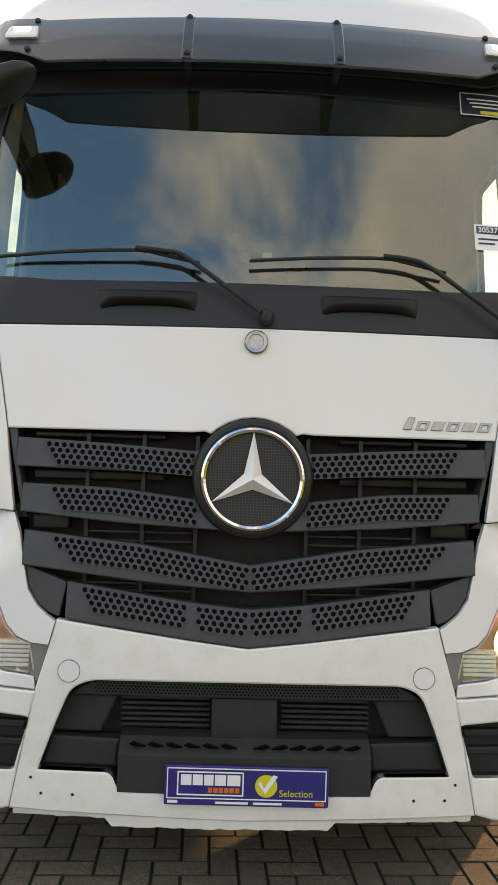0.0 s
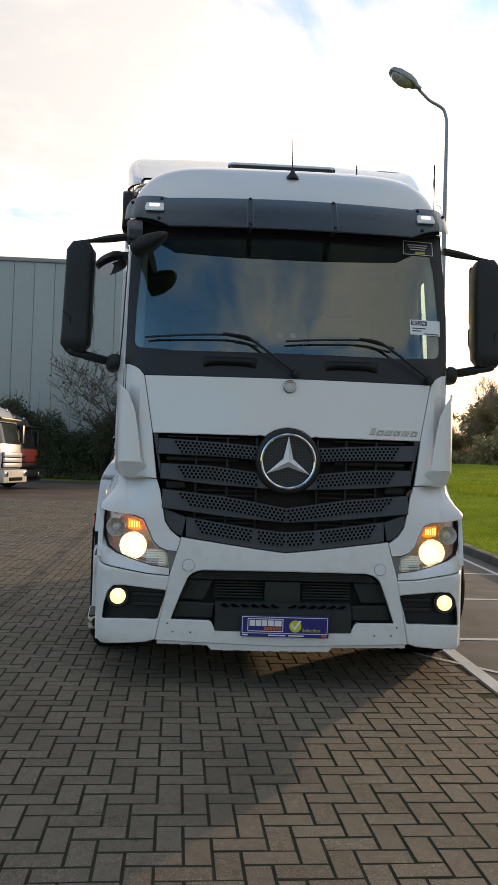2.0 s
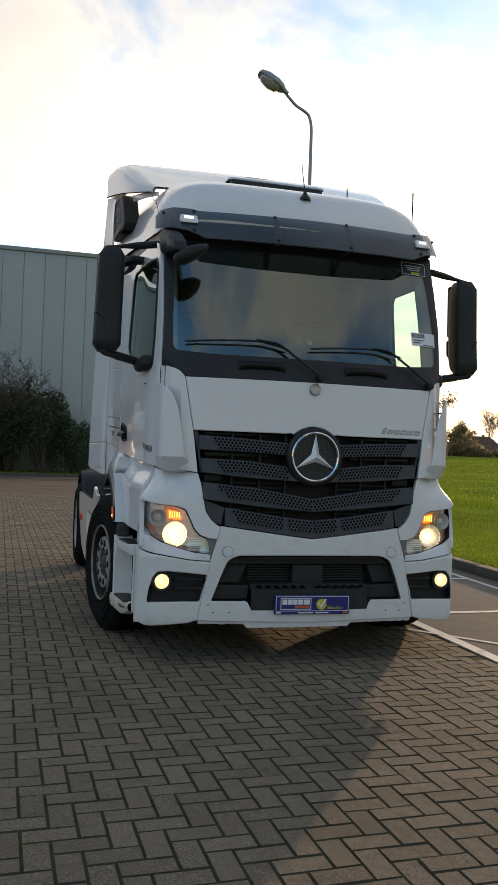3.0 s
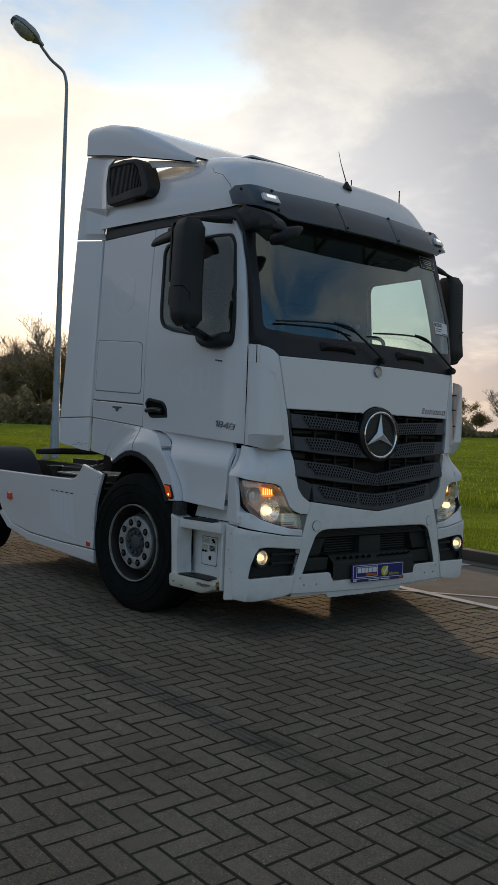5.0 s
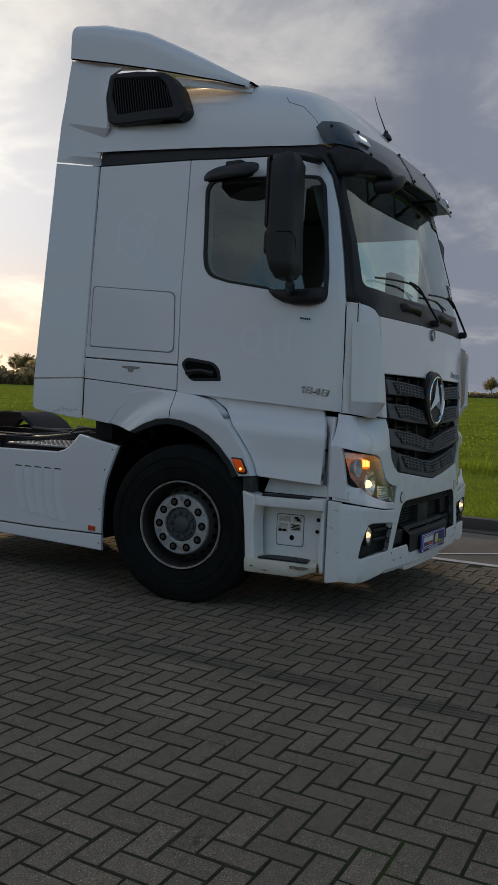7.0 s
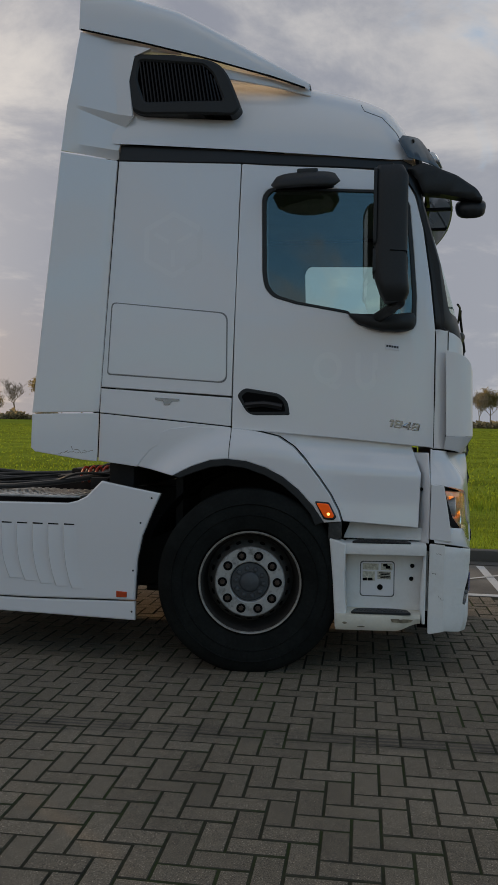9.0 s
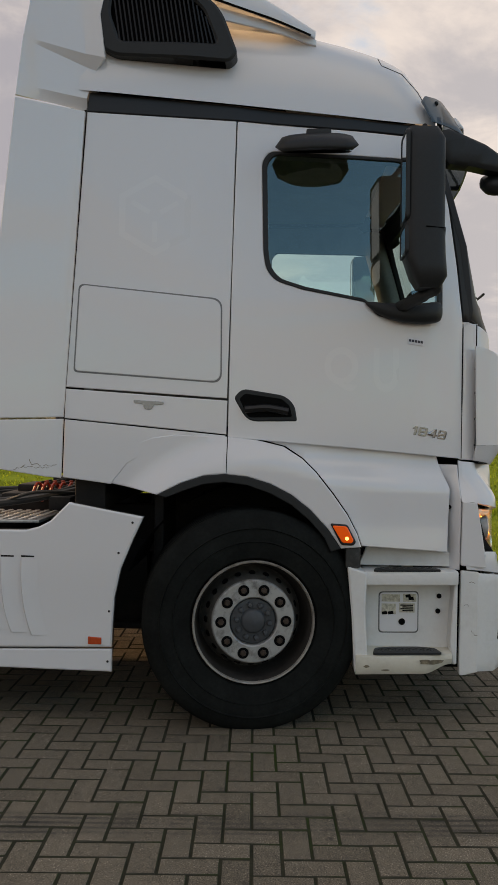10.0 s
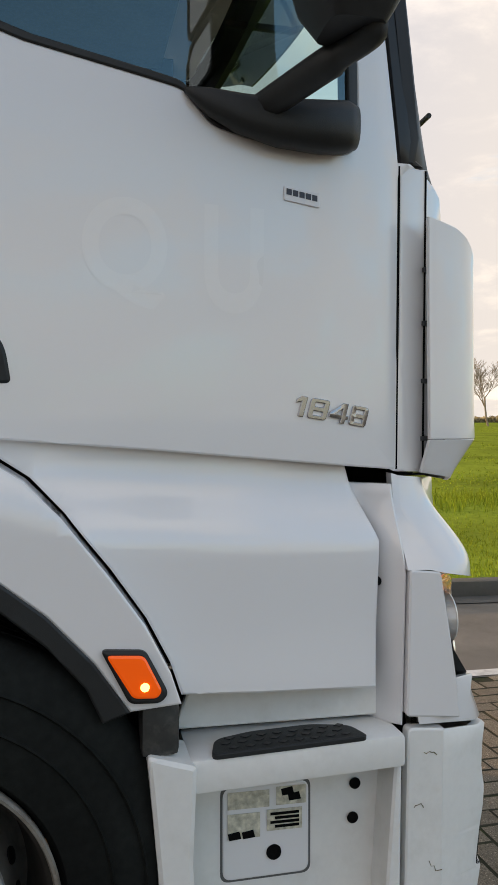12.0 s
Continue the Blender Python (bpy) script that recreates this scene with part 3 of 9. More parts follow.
def build_lines():
    """Road marking strips, 4 mm proud."""
    def strip(a, b, w, label):
        a, b = Vector(a), Vector(b)
        n = (b - a).normalized().cross(Vector((0, 0, 1))) * w / 2
        bm = bmesh.new()
        k = max(2, int((b - a).length / 0.5))
        loft(bm, [[a.lerp(b, i / k) - n, a.lerp(b, i / k) + n] for i in range(k + 1)])
        ob = part("line_marking", bm, LINE, None, smooth=0)
        tagged(ob, label, "road marking", kind="structure")
    strip((1.385, -12, 0.004), (1.42, 30, 0.004), 0.10, "white line along the edge of the block paving")
    for y in (-5.0, -2.75, -0.5, 1.62, 3.66, 5.78, 7.92, 10.1, 12.3, 14.5):
        strip((1.45, y, 0.003), (kerb_x(y) - 0.28, y + 0.05, -0.001), 0.08, "white cross line of a parking bay")
    strip((kerb_x(1.6) - 0.25, 1.6, 0.0), (kerb_x(22) - 0.25, 22, 0.0), 0.07, "thin white line along the kerb")
    strip((1.0, 1.2, 0.005), (2.6, -0.75, 0.005), 0.045, "faded thin white line crossing the paving")


def build_kerb():
    base = thing("kerb", "row of weathered concrete kerb stones along the verge", "kerb", kind="structure")
    bm = bmesh.new()
    box(bm, -0.08, 0.08, -0.496, 0.496, -0.02, 0.125, 0.02)
    first = part("kerb_stone", bm, KERB, base)
    ang = -math.atan(0.060)
    k0 = True
    for k in range(-14, 42):
        m = Matrix.Translation((kerb_x(k + 0.5) + 0.08, k + 0.5, 0)) @ Matrix.Rotation(ang, 4, "Z")
        if k0:
            first.matrix_basis = m; k0 = False
        else:
            ob = new("kerb_stone", first.data)
            ob.matrix_basis, ob.parent = m, base
    # flat gutter stones at the foot of the kerb
    bm = bmesh.new()
    loft(bm, [[(kerb_x(y) - 0.22, y, 0.003), (kerb_x(y) - 0.002, y, 0.006)] for y in range(-14, 43)])
    g = part("gutter", bm, KERB, base, smooth=0)


def build_grass():
    """Tufts of the verge and the rough strip behind it, denser near the kerb."""
    rng = random.Random(11)
    verts, faces = [], []

    def blade(x, y, z, h, w):
        a, lean = rng.uniform(0, 6.283), rng.uniform(0.1, 0.7) * h
        c, s = math.cos(a), math.sin(a)
        b = rng.uniform(0, 6.283)
        dx, dy = lean * math.cos(b), lean * math.sin(b)
        n = len(verts)
        verts.extend([(x - c * w, y - s * w, z - 0.01), (x + c * w, y + s * w, z - 0.01),
                      (x + c * w * 0.7 + dx * 0.4, y + s * w * 0.7 + dy * 0.4, z + h * 0.6),
                      (x - c * w * 0.7 + dx * 0.4, y - s * w * 0.7 + dy * 0.4, z + h * 0.6),
                      (x + dx, y + dy, z + h)])
        faces.extend([(n, n + 1, n + 2, n + 3), (n + 3, n + 2, n + 4)])
    for _ in range(90000):
        y = rng.triangular(-12, 34, 0)
        d = abs(rng.gauss(0, 2.2)) + 0.18
        x = kerb_x(y) + d
        h = rng.uniform(0.015, 0.045)
        blade(x, y, field_height(x, y), h, rng.uniform(0.003, 0.006))
    for _ in range(30000):
        y = rng.uniform(-16, 40)
        x = kerb_x(y) + 5.6 + rng.gauss(0, 0.55) + 0.35 * math.sin(y * 0.7)
        blade(x, y, field_height(x, y), rng.uniform(0.05, 0.19), rng.uniform(0.005, 0.011))
    # coarser tufts out over the field
    for _ in range(80000):
        r = 7.0 + 95.0 * rng.random() ** 1.6
        a = radians(rng.uniform(-8, 128))
        x, y = r * math.sin(a), r * math.cos(a)
        if x < kerb_x(y) + 6.2:
            continue
        blade(x, y, field_height(x, y), rng.uniform(0.03, 0.065), 0.010 + 0.0007 * r)
    me = bpy.data.meshes.new("grass")
    me.from_pydata(verts, [], faces)
    me.materials.append(BLADE)
    ob = new("grass", me)
    tagged(ob, "short green verge grass with a rough taller strip", "grass", kind="stuff")


build_ground()
build_lines()
build_kerb()


# ---- the tractor unit: its surfaces ----
def front_y(x, z):
    ax = abs(x)
    c = lerp_table(z, [0.2, 0.45, 0.75, 0.95, 1.5, 1.56, 1.93, 1.95, 2.15, 2.9, 3.05], [0.03, 0.0, -0.01, 0.0, 0.02, 0.03, 0.045, 0.05, 0.10, 0.32, 0.36])
    tight = smooth01((2.02 - z) / 0.12) * smooth01((z - 1.2) / 0.1)
    wrap = lerp_table(z, [1.90, 1.95, 2.15, 2.35], [2.2, 1.6, 1.0, 0.3])
    return c + 0.06 * x * x + (1 - tight) * wrap * max(0.0, ax - 0.8) ** 2 + tight * 8.5 * max(0.0, ax - 0.895) ** 2


def low_y(x, z):
    ax = abs(x)
    c = lerp_table(z, [0.2, 0.3, 0.45, 0.75, 0.95, 1.5], [0.03, 0.0, 0.0, -0.01, 0.0, 0.02])
    # the corner stands out more below, where the bumper is fullest
    edge = lerp_table(z, [0.2, 0.75, 1.08, 1.18, 1.27], [1.065, 1.065, 1.055, 1.0, 0.94])
    k = lerp_table(z, [0.75, 1.08, 1.18, 1.27], [20.0, 18.0, 12.0, 9.0])
    tuck = 0.085 * smooth01((z - 1.09) / 0.17) * smooth01((ax - 0.76) / 0.2)
    back = 0.026 * smooth01((ax - 0.58) / 0.4) * smooth01((z - 0.70) / 0.08)
    return c + 0.06 * x * x + k * max(0.0, ax - edge) ** 2 + tuck + back


def side_x(y, z):
    return lerp_table(y, [0.2, 0.3, 0.42, 0.8, 1.4, 2.1, 2.2], [1.018, 1.048, 1.09, 1.13, 1.165, 1.195, 1.2]) - 0.06 * max(0.0, z - 2.0) * lerp_table(y, [1.2, 2.1], [1.0, 0.2])


def smooth01(t):
    t = max(0.0, min(1.0, t))
    return t * t * (3 - 2 * t)


def skirt_x(y, z):
    """Lower door panel: tucked in under the door, full below."""
    full = lerp_table(y, [0.25, 0.35, 0.6, 1.0, 1.4], [1.10, 1.125, 1.165, 1.20, 1.22])
    return full - 0.085 * smooth01((z - (1.135 + 0.06 * (y - 0.35))) / 0.13) + 0.012 * smooth01((1.0 - z) / 0.2)


def fender_x(y, z):
    r = math.hypot(y - 1.268, z - 0.495)
    return 1.245 - 0.065 * smooth01((r - 0.76) / 0.15)


def fin_x(y, z):
    return 1.197 + 0.28 * max(0.0, y - 2.12)


def F(u, v, d=0.0):
    return (u, front_y(u, v) - d, v)


def L(u, v, d=0.0):
    return (u, low_y(u, v) - d, v)


def side(fn, s):
    return lambda u, v, d=0.0: (s * (fn(u, v) + d), u, v)


def shift(fn, k):
    return lambda u, v, d=0.0: fn(u, v, d + k)


truck = thing("tractor_truck", "white tractor truck with black grille and lit headlamps on paving", "truck")


# ---- cab front ----
def build_front_flap():
    arc = [(0.205 * math.sin(a), 1.39 + 0.205 * math.cos(a)) for a in [radians(k) for k in (0, 12, 24, 36, 44)]]
    half = arc + [(0.165, 1.545), (0.205, 1.541), (0.827, 1.541), (0.889, 1.893), (0.0, 1.897)]
    half = [(0.0, 1.595)] + half[1:]
    poly = mirror2(half)
    flap = part("front_flap", patch(poly, F, 0.025, step=0.06, r=0.005), WHITE, truck, "white painted service flap")
    bm = bmesh.new()
    tip = Matrix.Translation((0.0, front_y(0, 1.85) - 0.006, 1.85)) @ Matrix.Rotation(radians(88), 4, "X")
    lathe(bm, [(0.0, 0.006), (0.024, 0.006), (0.026, 0.009), (0.036, 0.010), (0.040, 0.006), (0.040, 0.0)], 28, tip)
    badge = part("badge", bm, BADGE, flap, "small round chrome badge")
    # model name as plain raised bars
    x = 0.470
    for k, (w, h) in enumerate(((0.062, 0.044), (0.040, 0.032), (0.040, 0.032), (0.040, 0.032), (0.044, 0.032), (0.040, 0.032))):
        sl, z0 = (0.035 if k == 0 else 0.014), 1.570
        base = 0.030 if k == 0 else w
        outer = [(x + w - base, z0), (x + w, z0), (x + w + sl * 0.4, z0 + h), (x + w - base * 0.75 + sl * 0.4, z0 + h)] if k == 0 else [(x, z0), (x + w, z0), (x + w + sl, z0 + h), (x + sl, z0 + h)]
        hole = [] if k == 0 else [[(x + 0.014, z0 + 0.009), (x + w - 0.006, z0 + 0.009), (x + w + sl * 0.6 - 0.008, z0 + h - 0.009), (x + sl * 0.6 + 0.012, z0 + h - 0.009)]]
        part("model_name_bar", patch(outer, shift(F, 0.006), 0.008, holes=hole if k % 2 else [], step=0.05, r=0.002), BADGE, flap)
        x += w + 0.013


def build_corner(s):
    poly = [(0.832, 1.545), (0.893, 1.893), (0.925, 1.930), (0.962, 1.955), (1.035, 1.972), (1.035, 1.287), (0.795, 1.262)]
    poly = rounded([(s * u, v) for u, v in poly], [0, 0.01, 0, 0.02, 0.01, 0.01, 0.005])
    part("corner_panel", patch(poly, F, 0.03, step=0.05), WHITE, truck)
    strip = [(0.178, 1.288), (0.178, 1.965), (0.253, 1.962), (0.253, 1.288)]
    fn = side(lambda y, z: 1.012 + 0.28 * (y - 0.178), s)
    part("corner_strip", patch(strip, fn, 0.03, step=0.05), WHITE, truck)

    # dark tubes laid in the panel gaps stand for their shade
    for y, lo, hi in ((0.2555, 1.292, 1.962), (0.183, 1.292, 1.962)):
        bm = bmesh.new()
        tube(bm, [(s * (1.012 + 0.28 * (y - 0.178) - 0.001), y, lo + (hi - lo) * k / 6) for k in range(7)], 0.0034, 6)
        part("door_seam", bm, DARK, truck)

    # standing air guide, bent round the corner of the cab
    arc = [0.0, 0.102, 0.182, 0.215, 0.240, 0.272, 0.303, 0.379]
    px = [0.80, 0.90, 0.968, 0.993, 1.010, 1.030, 1.045, 1.063]
    py = [0.052, 0.026, 0.030, 0.042, 0.056, 0.080, 0.110, 0.186]

    def guide(u, v, d=0.0):
        x, y = lerp_table(u, arc, px), lerp_table(u, arc, py)
        k = max(0.0, 1.358 - v)
        k2 = smooth01((u - 0.12) / 0.15)
        nx, ny = (0.25, -0.97) if u < 0.19 else ((0.75, -0.66) if u < 0.29 else (1.0, -0.1))
        return (s * (x - k * k2 * 0.32 + nx * d), y + k * (1 - 0.75 * smooth01((u - 0.20) / 0.12)) * 0.62 + ny * d + 0.02 * (v - 1.3), v)
    poly = [(0.379, 1.850), (0.30, 1.832), (0.235, 1.798), (0.182, 1.745), (0.148, 1.67), (0.121, 1.536), (0.093, 1.376), (0.079, 1.359), (0.379, 1.359)]
    air = part("air_guide", patch(rounded(poly, [0.005, 0.04, 0.04, 0.04, 0.05, 0, 0.01, 0, 0]), guide, 0.012, step=0.03, r=0.002), WHITE, truck, "white corner air guide panel")
    poly = [(0.379, 1.358), (0.079, 1.358), (0.01, 1.267), (0.10, 1.262), (0.22, 1.262), (0.30, 1.272), (0.379, 1.284)]
    part("air_guide_foot", patch(poly, guide, 0.012, step=0.03, r=0.001), WHITE, air)
    for z in (1.36, 1.49, 1.62, 1.74):
        bm = bmesh.new()
        box(bm, min(s * 1.0, s * 1.028), max(s * 1.0, s * 1.028), 0.135, 0.19, z - 0.005, z + 0.005)
        part("air_guide_rib", bm, GREY, truck)
    # fender top over the headlamp
    poly = [(0.793, 1.258), (0.975, 1.268), (0.975, 1.041), (0.91, 1.034), (0.862, 1.015), (0.835, 0.965), (0.80, 0.888), (0.765, 0.852),
            (0.715, 0.833), (0.657, 0.829), (0.636, 0.905), (0.662, 0.922), (0.70, 0.953), (0.735, 1.005), (0.752, 1.09), (0.770, 1.19)]
    poly = [(s * u, v) for u, v in poly]
    part("fender_top", patch(poly, shift(L, 0.012), 0.03, step=0.05, r=0.001), WHITE, truck)
    # its outer end, carried round the corner of the cab in one sweep
    def fender_end(u, v, d=0.0):
        top = 1.268 + 0.016 * u
        bot = 1.041 + 0.044 * min(1.0, u * 1.25)
        z = bot + (top - bot) * v
        w = lerp_table(z, [1.04, 1.085, 1.11, 1.14, 1.18, 1.22, 1.29], [1.150, 1.146, 1.130, 1.104, 1.078, 1.060, 1.046]) + d
        ya = low_y(0.97, z) - 0.012 - d
        t = u / 0.66
        reach = min(0.115, 0.255 - ya)
        if t <= 1.0:
            x = (1 - t) ** 2 * 0.97 + 2 * t * (1 - t) * (w - 0.012) + t * t * w
            y = (1 - t) ** 2 * ya + 2 * t * (1 - t) * (ya + 0.004) + t * t * (ya + reach)
        else:
            x, y = w - 0.004 * (t - 1), ya + reach + (0.272 - ya - reach) * (u - 0.66) / 0.34
        return (s * x, y, z)
    fe = bmesh.new()
    loft(fe, [[fender_end(u, v) for v in [k / 14 for k in range(15)]] + [fender_end(u, 1.0, -0.03)] for u in [k / 24 for k in range(25)]])
    loft(fe, [[fender_end(u, 0.0), fender_end(u, 0.0, -0.03)] for u in [k / 24 for k in range(25)]])
    loft(fe, [[fender_end(1.0, v), fender_end(1.0, v, -0.03)] for v in [k / 14 for k in range(15)]])
    bmesh.ops.remove_doubles(fe, verts=fe.verts[:], dist=0.0004)
    bmesh.ops.recalc_face_normals(fe, faces=fe.faces[:])
    part("fender_top_side", fe, WHITE, truck, smooth=45)
    # bumper corner with the fog lamp recess
    out = [(1.147, 0.742), (1.10, 0.728), (1.025, 0.715), (0.837, 0.685), (0.694, 0.676), (0.716, 0.59), (0.772, 0.295), (0.83, 0.276), (0.97, 0.262), (1.10, 0.255), (1.147, 0.262)]
    rec = [(1.035, 0.610), (0.97, 0.614), (0.712, 0.592), (0.760, 0.418), (1.098, 0.408), (1.088, 0.50), (1.065, 0.575)]
    out, rec = [(s * u, v) for u, v in out], rounded([(s * u, v) for u, v in rec], 0.012)
    corner = part("bumper_corner", patch(out, shift(L, 0.014), 0.03, holes=[rec], step=0.05, r=0.006), WHITE_WORN, truck, "white bumper corner, scuffed along the lower edge")
    part("fog_recess", patch(rec, shift(L, -0.045), 0.0, step=0.06, r=0), BLACK, corner)
    bm = bmesh.new()
    loft(bm, [[L(u, v, 0.012) for u, v in rec], [L(u, v, -0.046) for u, v in rec]], close_u=True)
    part("fog_recess_wall", bm, BLACK, corner)
    bm = bmesh.new()
    for zc in (0.50, 0.56):
        patch([(s * 0.735, zc - 0.011), (s * 0.92, zc - 0.011), (s * 0.92, zc + 0.011), (s * 0.725, zc + 0.011)], shift(L, -0.012), 0.035, r=0.004, bm=bm)
    part("fog_recess_fin", bm, BLACK, corner)
    # strip between lamp and bumper corner
    st = [(1.147, 0.757), (1.10, 0.738), (1.02, 0.722), (0.837, 0.692), (0.697, 0.683), (0.700, 0.723), (0.72, 0.727), (0.80, 0.735), (0.91, 0.763), (1.02, 0.80), (1.085, 0.838), (1.147, 0.845)]
    part("lamp_surround", patch([(s * u, v) for u, v in st], shift(L, 0.010), 0.03, step=0.05, r=0.004), WHITE, truck)
    # sides of the bumper and lamp
    bs = rounded([(0.272, 0.752), (0.225, 0.748), (0.188, 0.744), (0.188, 0.260), (0.278, 0.240)], [0.012, 0, 0, 0, 0.02])
    part("bumper_side", patch(bs, side(lambda y, z: 1.149 + 0.05 * (y - 0.19), s), 0.03, step=0.05), WHITE_WORN, truck)
    hs = rounded([(0.268, 1.086), (0.198, 1.080), (0.176, 0.95), (0.156, 0.82), (0.150, 0.765), (0.274, 0.776)], 0.008)
    part("lamp_side_panel", patch(hs, side(lambda y, z: 1.150 - 0.01 * (z - 0.75), s), 0.03, step=0.05), WHITE, truck)
    gp = [(0.277, 0.752), (0.272, 1.075), (0.278, 1.18), (0.282, 1.262), (0.42, 1.262), (0.42, 0.752)]
    cover = part("pillar_cover", patch(gp, side(lambda y, z: 1.02 + (0.115 - 0.060 * smooth01((z - 1.08) / 0.18)) * smooth01((0.36 - y) / 0.085), s), 0.03, step=0.025), WHITE, truck)
    bm = bmesh.new()
    lathe(bm, [(0.011, 0.0), (0.010, 0.003), (0.0, 0.001)], 14, Matrix.Translation((s * 1.092, 0.322, 1.055)) @ Matrix.Rotation(radians(62 * s), 4, "Y"))
    part("screw_hole", bm, DARK, cover)


def build_headlamp(s):
    def L(u, v, d=0.0):
        """The lens sweeps back round the corner more than the bumper below it."""
        return (u, low_y(u, v) + 2.6 * max(0.0, abs(u) - 0.92) ** 2 - d, v)
    poly = [(1.116, 1.058), (0.91, 1.027), (0.868, 1.008), (0.842, 0.96), (0.806, 0.882), (0.77, 0.845), (0.72, 0.826), (0.702, 0.745), (0.722, 0.733), (0.80, 0.741), (0.91, 0.769), (1.015, 0.806), (1.075, 0.845), (1.102, 0.905)]
    poly = [(s * u, v) for u, v in poly]
    lamp = part("headlamp", patch([(math.copysign(min(abs(u) * 0.955, 1.045), u), v) for u, v in poly], lambda u, v, d=0.0: (u, low_y(u, v) + 0.125 - d, v), 0.0, step=0.05, r=0), material("lamp_reflector", (0.74, 0.73, 0.70), 0.25, metal=0.15, vary=0.2, scale=18), truck, "clear headlamp with lit main beam and orange indicator")
    deep = [(math.copysign(min(abs(u) * 0.955, 1.045), u), v) for u, v in poly]
    deep = [(u, low_y(u, v) + 0.126, v) for u, v in deep]
    bm = bmesh.new()
    loft(bm, [[L(u, v, 0.004) for u, v in poly], deep], close_u=True)
    part("lamp_housing", bm, material("lamp_housing_grey", (0.70, 0.69, 0.66), 0.30, metal=0.1, vary=0.15), lamp)
    edge = poly[10:] + poly[:1]
    bm = bmesh.new()
    loft(bm, [[(u * 1.007, low_y(u * 1.007, v) + 0.004, v - 0.004) for u, v in edge], [L(u, v, 0.004) for u, v in edge]])
    part("lamp_bezel", bm, BLACK, lamp, "black seal round the lens")
    part("lens", patch(poly, shift(L, 0.006), 0.004, step=0.05, r=0.003), LENS, lamp, "clear lens")

    def bowl(x, z, r, depth, mat, name, label="", emit=None):
        y = low_y(s * x, z)
        m = Matrix.Translation((s * x, y + 0.055, z)) @ Matrix.Rotation(radians(90), 4, "X")
        b = bmesh.new()
        lathe(b, [(r, 0.012), (r * 0.96, 0.016), (r * 0.90, 0.008), (r * 0.6, -depth * 0.7), (0.0, -depth)], 32, m)
        ob = part(name, b, mat, lamp, label)
        return ob, m
    def reflector(m, r, f, deep, bulb, glow, parent, names):
        """A parabolic mirror with a small glowing bulb at its focus, so that it is brightest from straight ahead."""
        b = bmesh.new()
        lathe(b, [(r * 1.07, 0.0), (r * 1.03, 0.006)] + [(r * k / 14, (r * k / 14) ** 2 / (4 * f) - deep) for k in range(14, -1, -1)], 40, m)
        part(names[0], b, REFLECTOR, parent)
        b = bmesh.new()
        lathe(b, [(bulb * math.sin(a), f - deep + bulb * 1.15 * math.cos(a)) for a in [math.pi * k / 8 for k in range(9)]], 16, m)
        part(names[1], b, glow, parent)
    m = Matrix.Translation((s * 0.925, low_y(0.925, 0.850) + 0.026, 0.850)) @ Matrix.Rotation(radians(90), 4, "X")
    reflector(m, 0.080, 0.032, 0.048, 0.026, BEAM, lamp, ("main_reflector", "main_bulb"))
    bowl(1.035, 0.955, 0.060, 0.04, SATIN_SILVER, "side_reflector")
    b = bmesh.new()
    m = Matrix.Translation((s * 1.035, low_y(1.035, 0.955) + 0.070, 0.955)) @ Matrix.Rotation(radians(90), 4, "X")
    lathe(b, [(0.028, 0.0), (0.022, 0.012), (0.0, 0.018)], 20, m)
    part("side_bulb", b, SATIN_SILVER, lamp)
    b = bmesh.new()
    pl = rounded([(s * 0.968, 1.012), (s * 0.905, 1.000), (s * 0.872, 0.950), (s * 0.900, 0.938), (s * 0.965, 0.948)], 0.01)
    patch(pl, shift(L, -0.05), 0.02, r=0.004, bm=b)
    indicator = part("indicator", b, INDICATOR, lamp, "glowing orange indicator")
    for k in range(5):
        u = 0.893 + 0.0155 * k
        b = patch([(s * (u - 0.0028), 0.957), (s * (u + 0.0028), 0.957), (s * (u + 0.0030), 0.992 + 0.002 * k), (s * (u - 0.0026), 0.992 + 0.002 * k)], shift(L, -0.046), 0.004, r=0.001)
        part("indicator_rib", b, INDICATOR_BULB, indicator)
    # white return between the end of the lens and the side panel
    b = bmesh.new()
    rows_ = []
    for k in range(14):
        z = 0.812 + 0.019 * k
        u = s * lerp_table(z, [0.806, 0.845, 0.905, 1.058], [1.024, 1.080, 1.106, 1.119])
        rows_.append([L(u, z, 0.002), (s * (1.1485 - 0.01 * (z - 0.75)), lerp_table(z, [0.765, 0.82, 0.95, 1.08], [0.151, 0.157, 0.177, 0.199]), z)])
    loft(b, rows_)
    part("lamp_return", b, WHITE, lamp)
    for k in range(6):
        z = 0.748 + 0.0145 * k
        b = bmesh.new()
        box(b, min(s * 0.725, s * 0.84), max(s * 0.725, s * 0.84), low_y(0.78, z) + 0.008, low_y(0.78, z) + 0.04, z, z + 0.011, 0.002)
        part("lamp_rib", b, LAMPRIB, lamp)
    b = patch([(s * 0.716, 0.832), (s * 0.655, 0.828), (s * 0.688, 0.700), (s * 0.718, 0.730)], shift(L, 0.002), 0.02, r=0.004)
    part("washer_cover", b, material("grey_trim", (0.17, 0.165, 0.15), 0.5, vary=0.1), truck)
    # fog lamp
    y = low_y(1.005, 0.545)
    m = Matrix.Translation((s * 1.005, y + 0.012, 0.545)) @ Matrix.Rotation(radians(90), 4, "X") @ Matrix.Rotation(radians(-4 * s), 4, "Y")
    b = bmesh.new()
    lathe(b, [(0.068, -0.03), (0.068, 0.012), (0.062, 0.016), (0.050, 0.010)], 32, m)
    fog = part("fog_lamp", b, BLACK, truck, "round fog lamp, lit warm white")
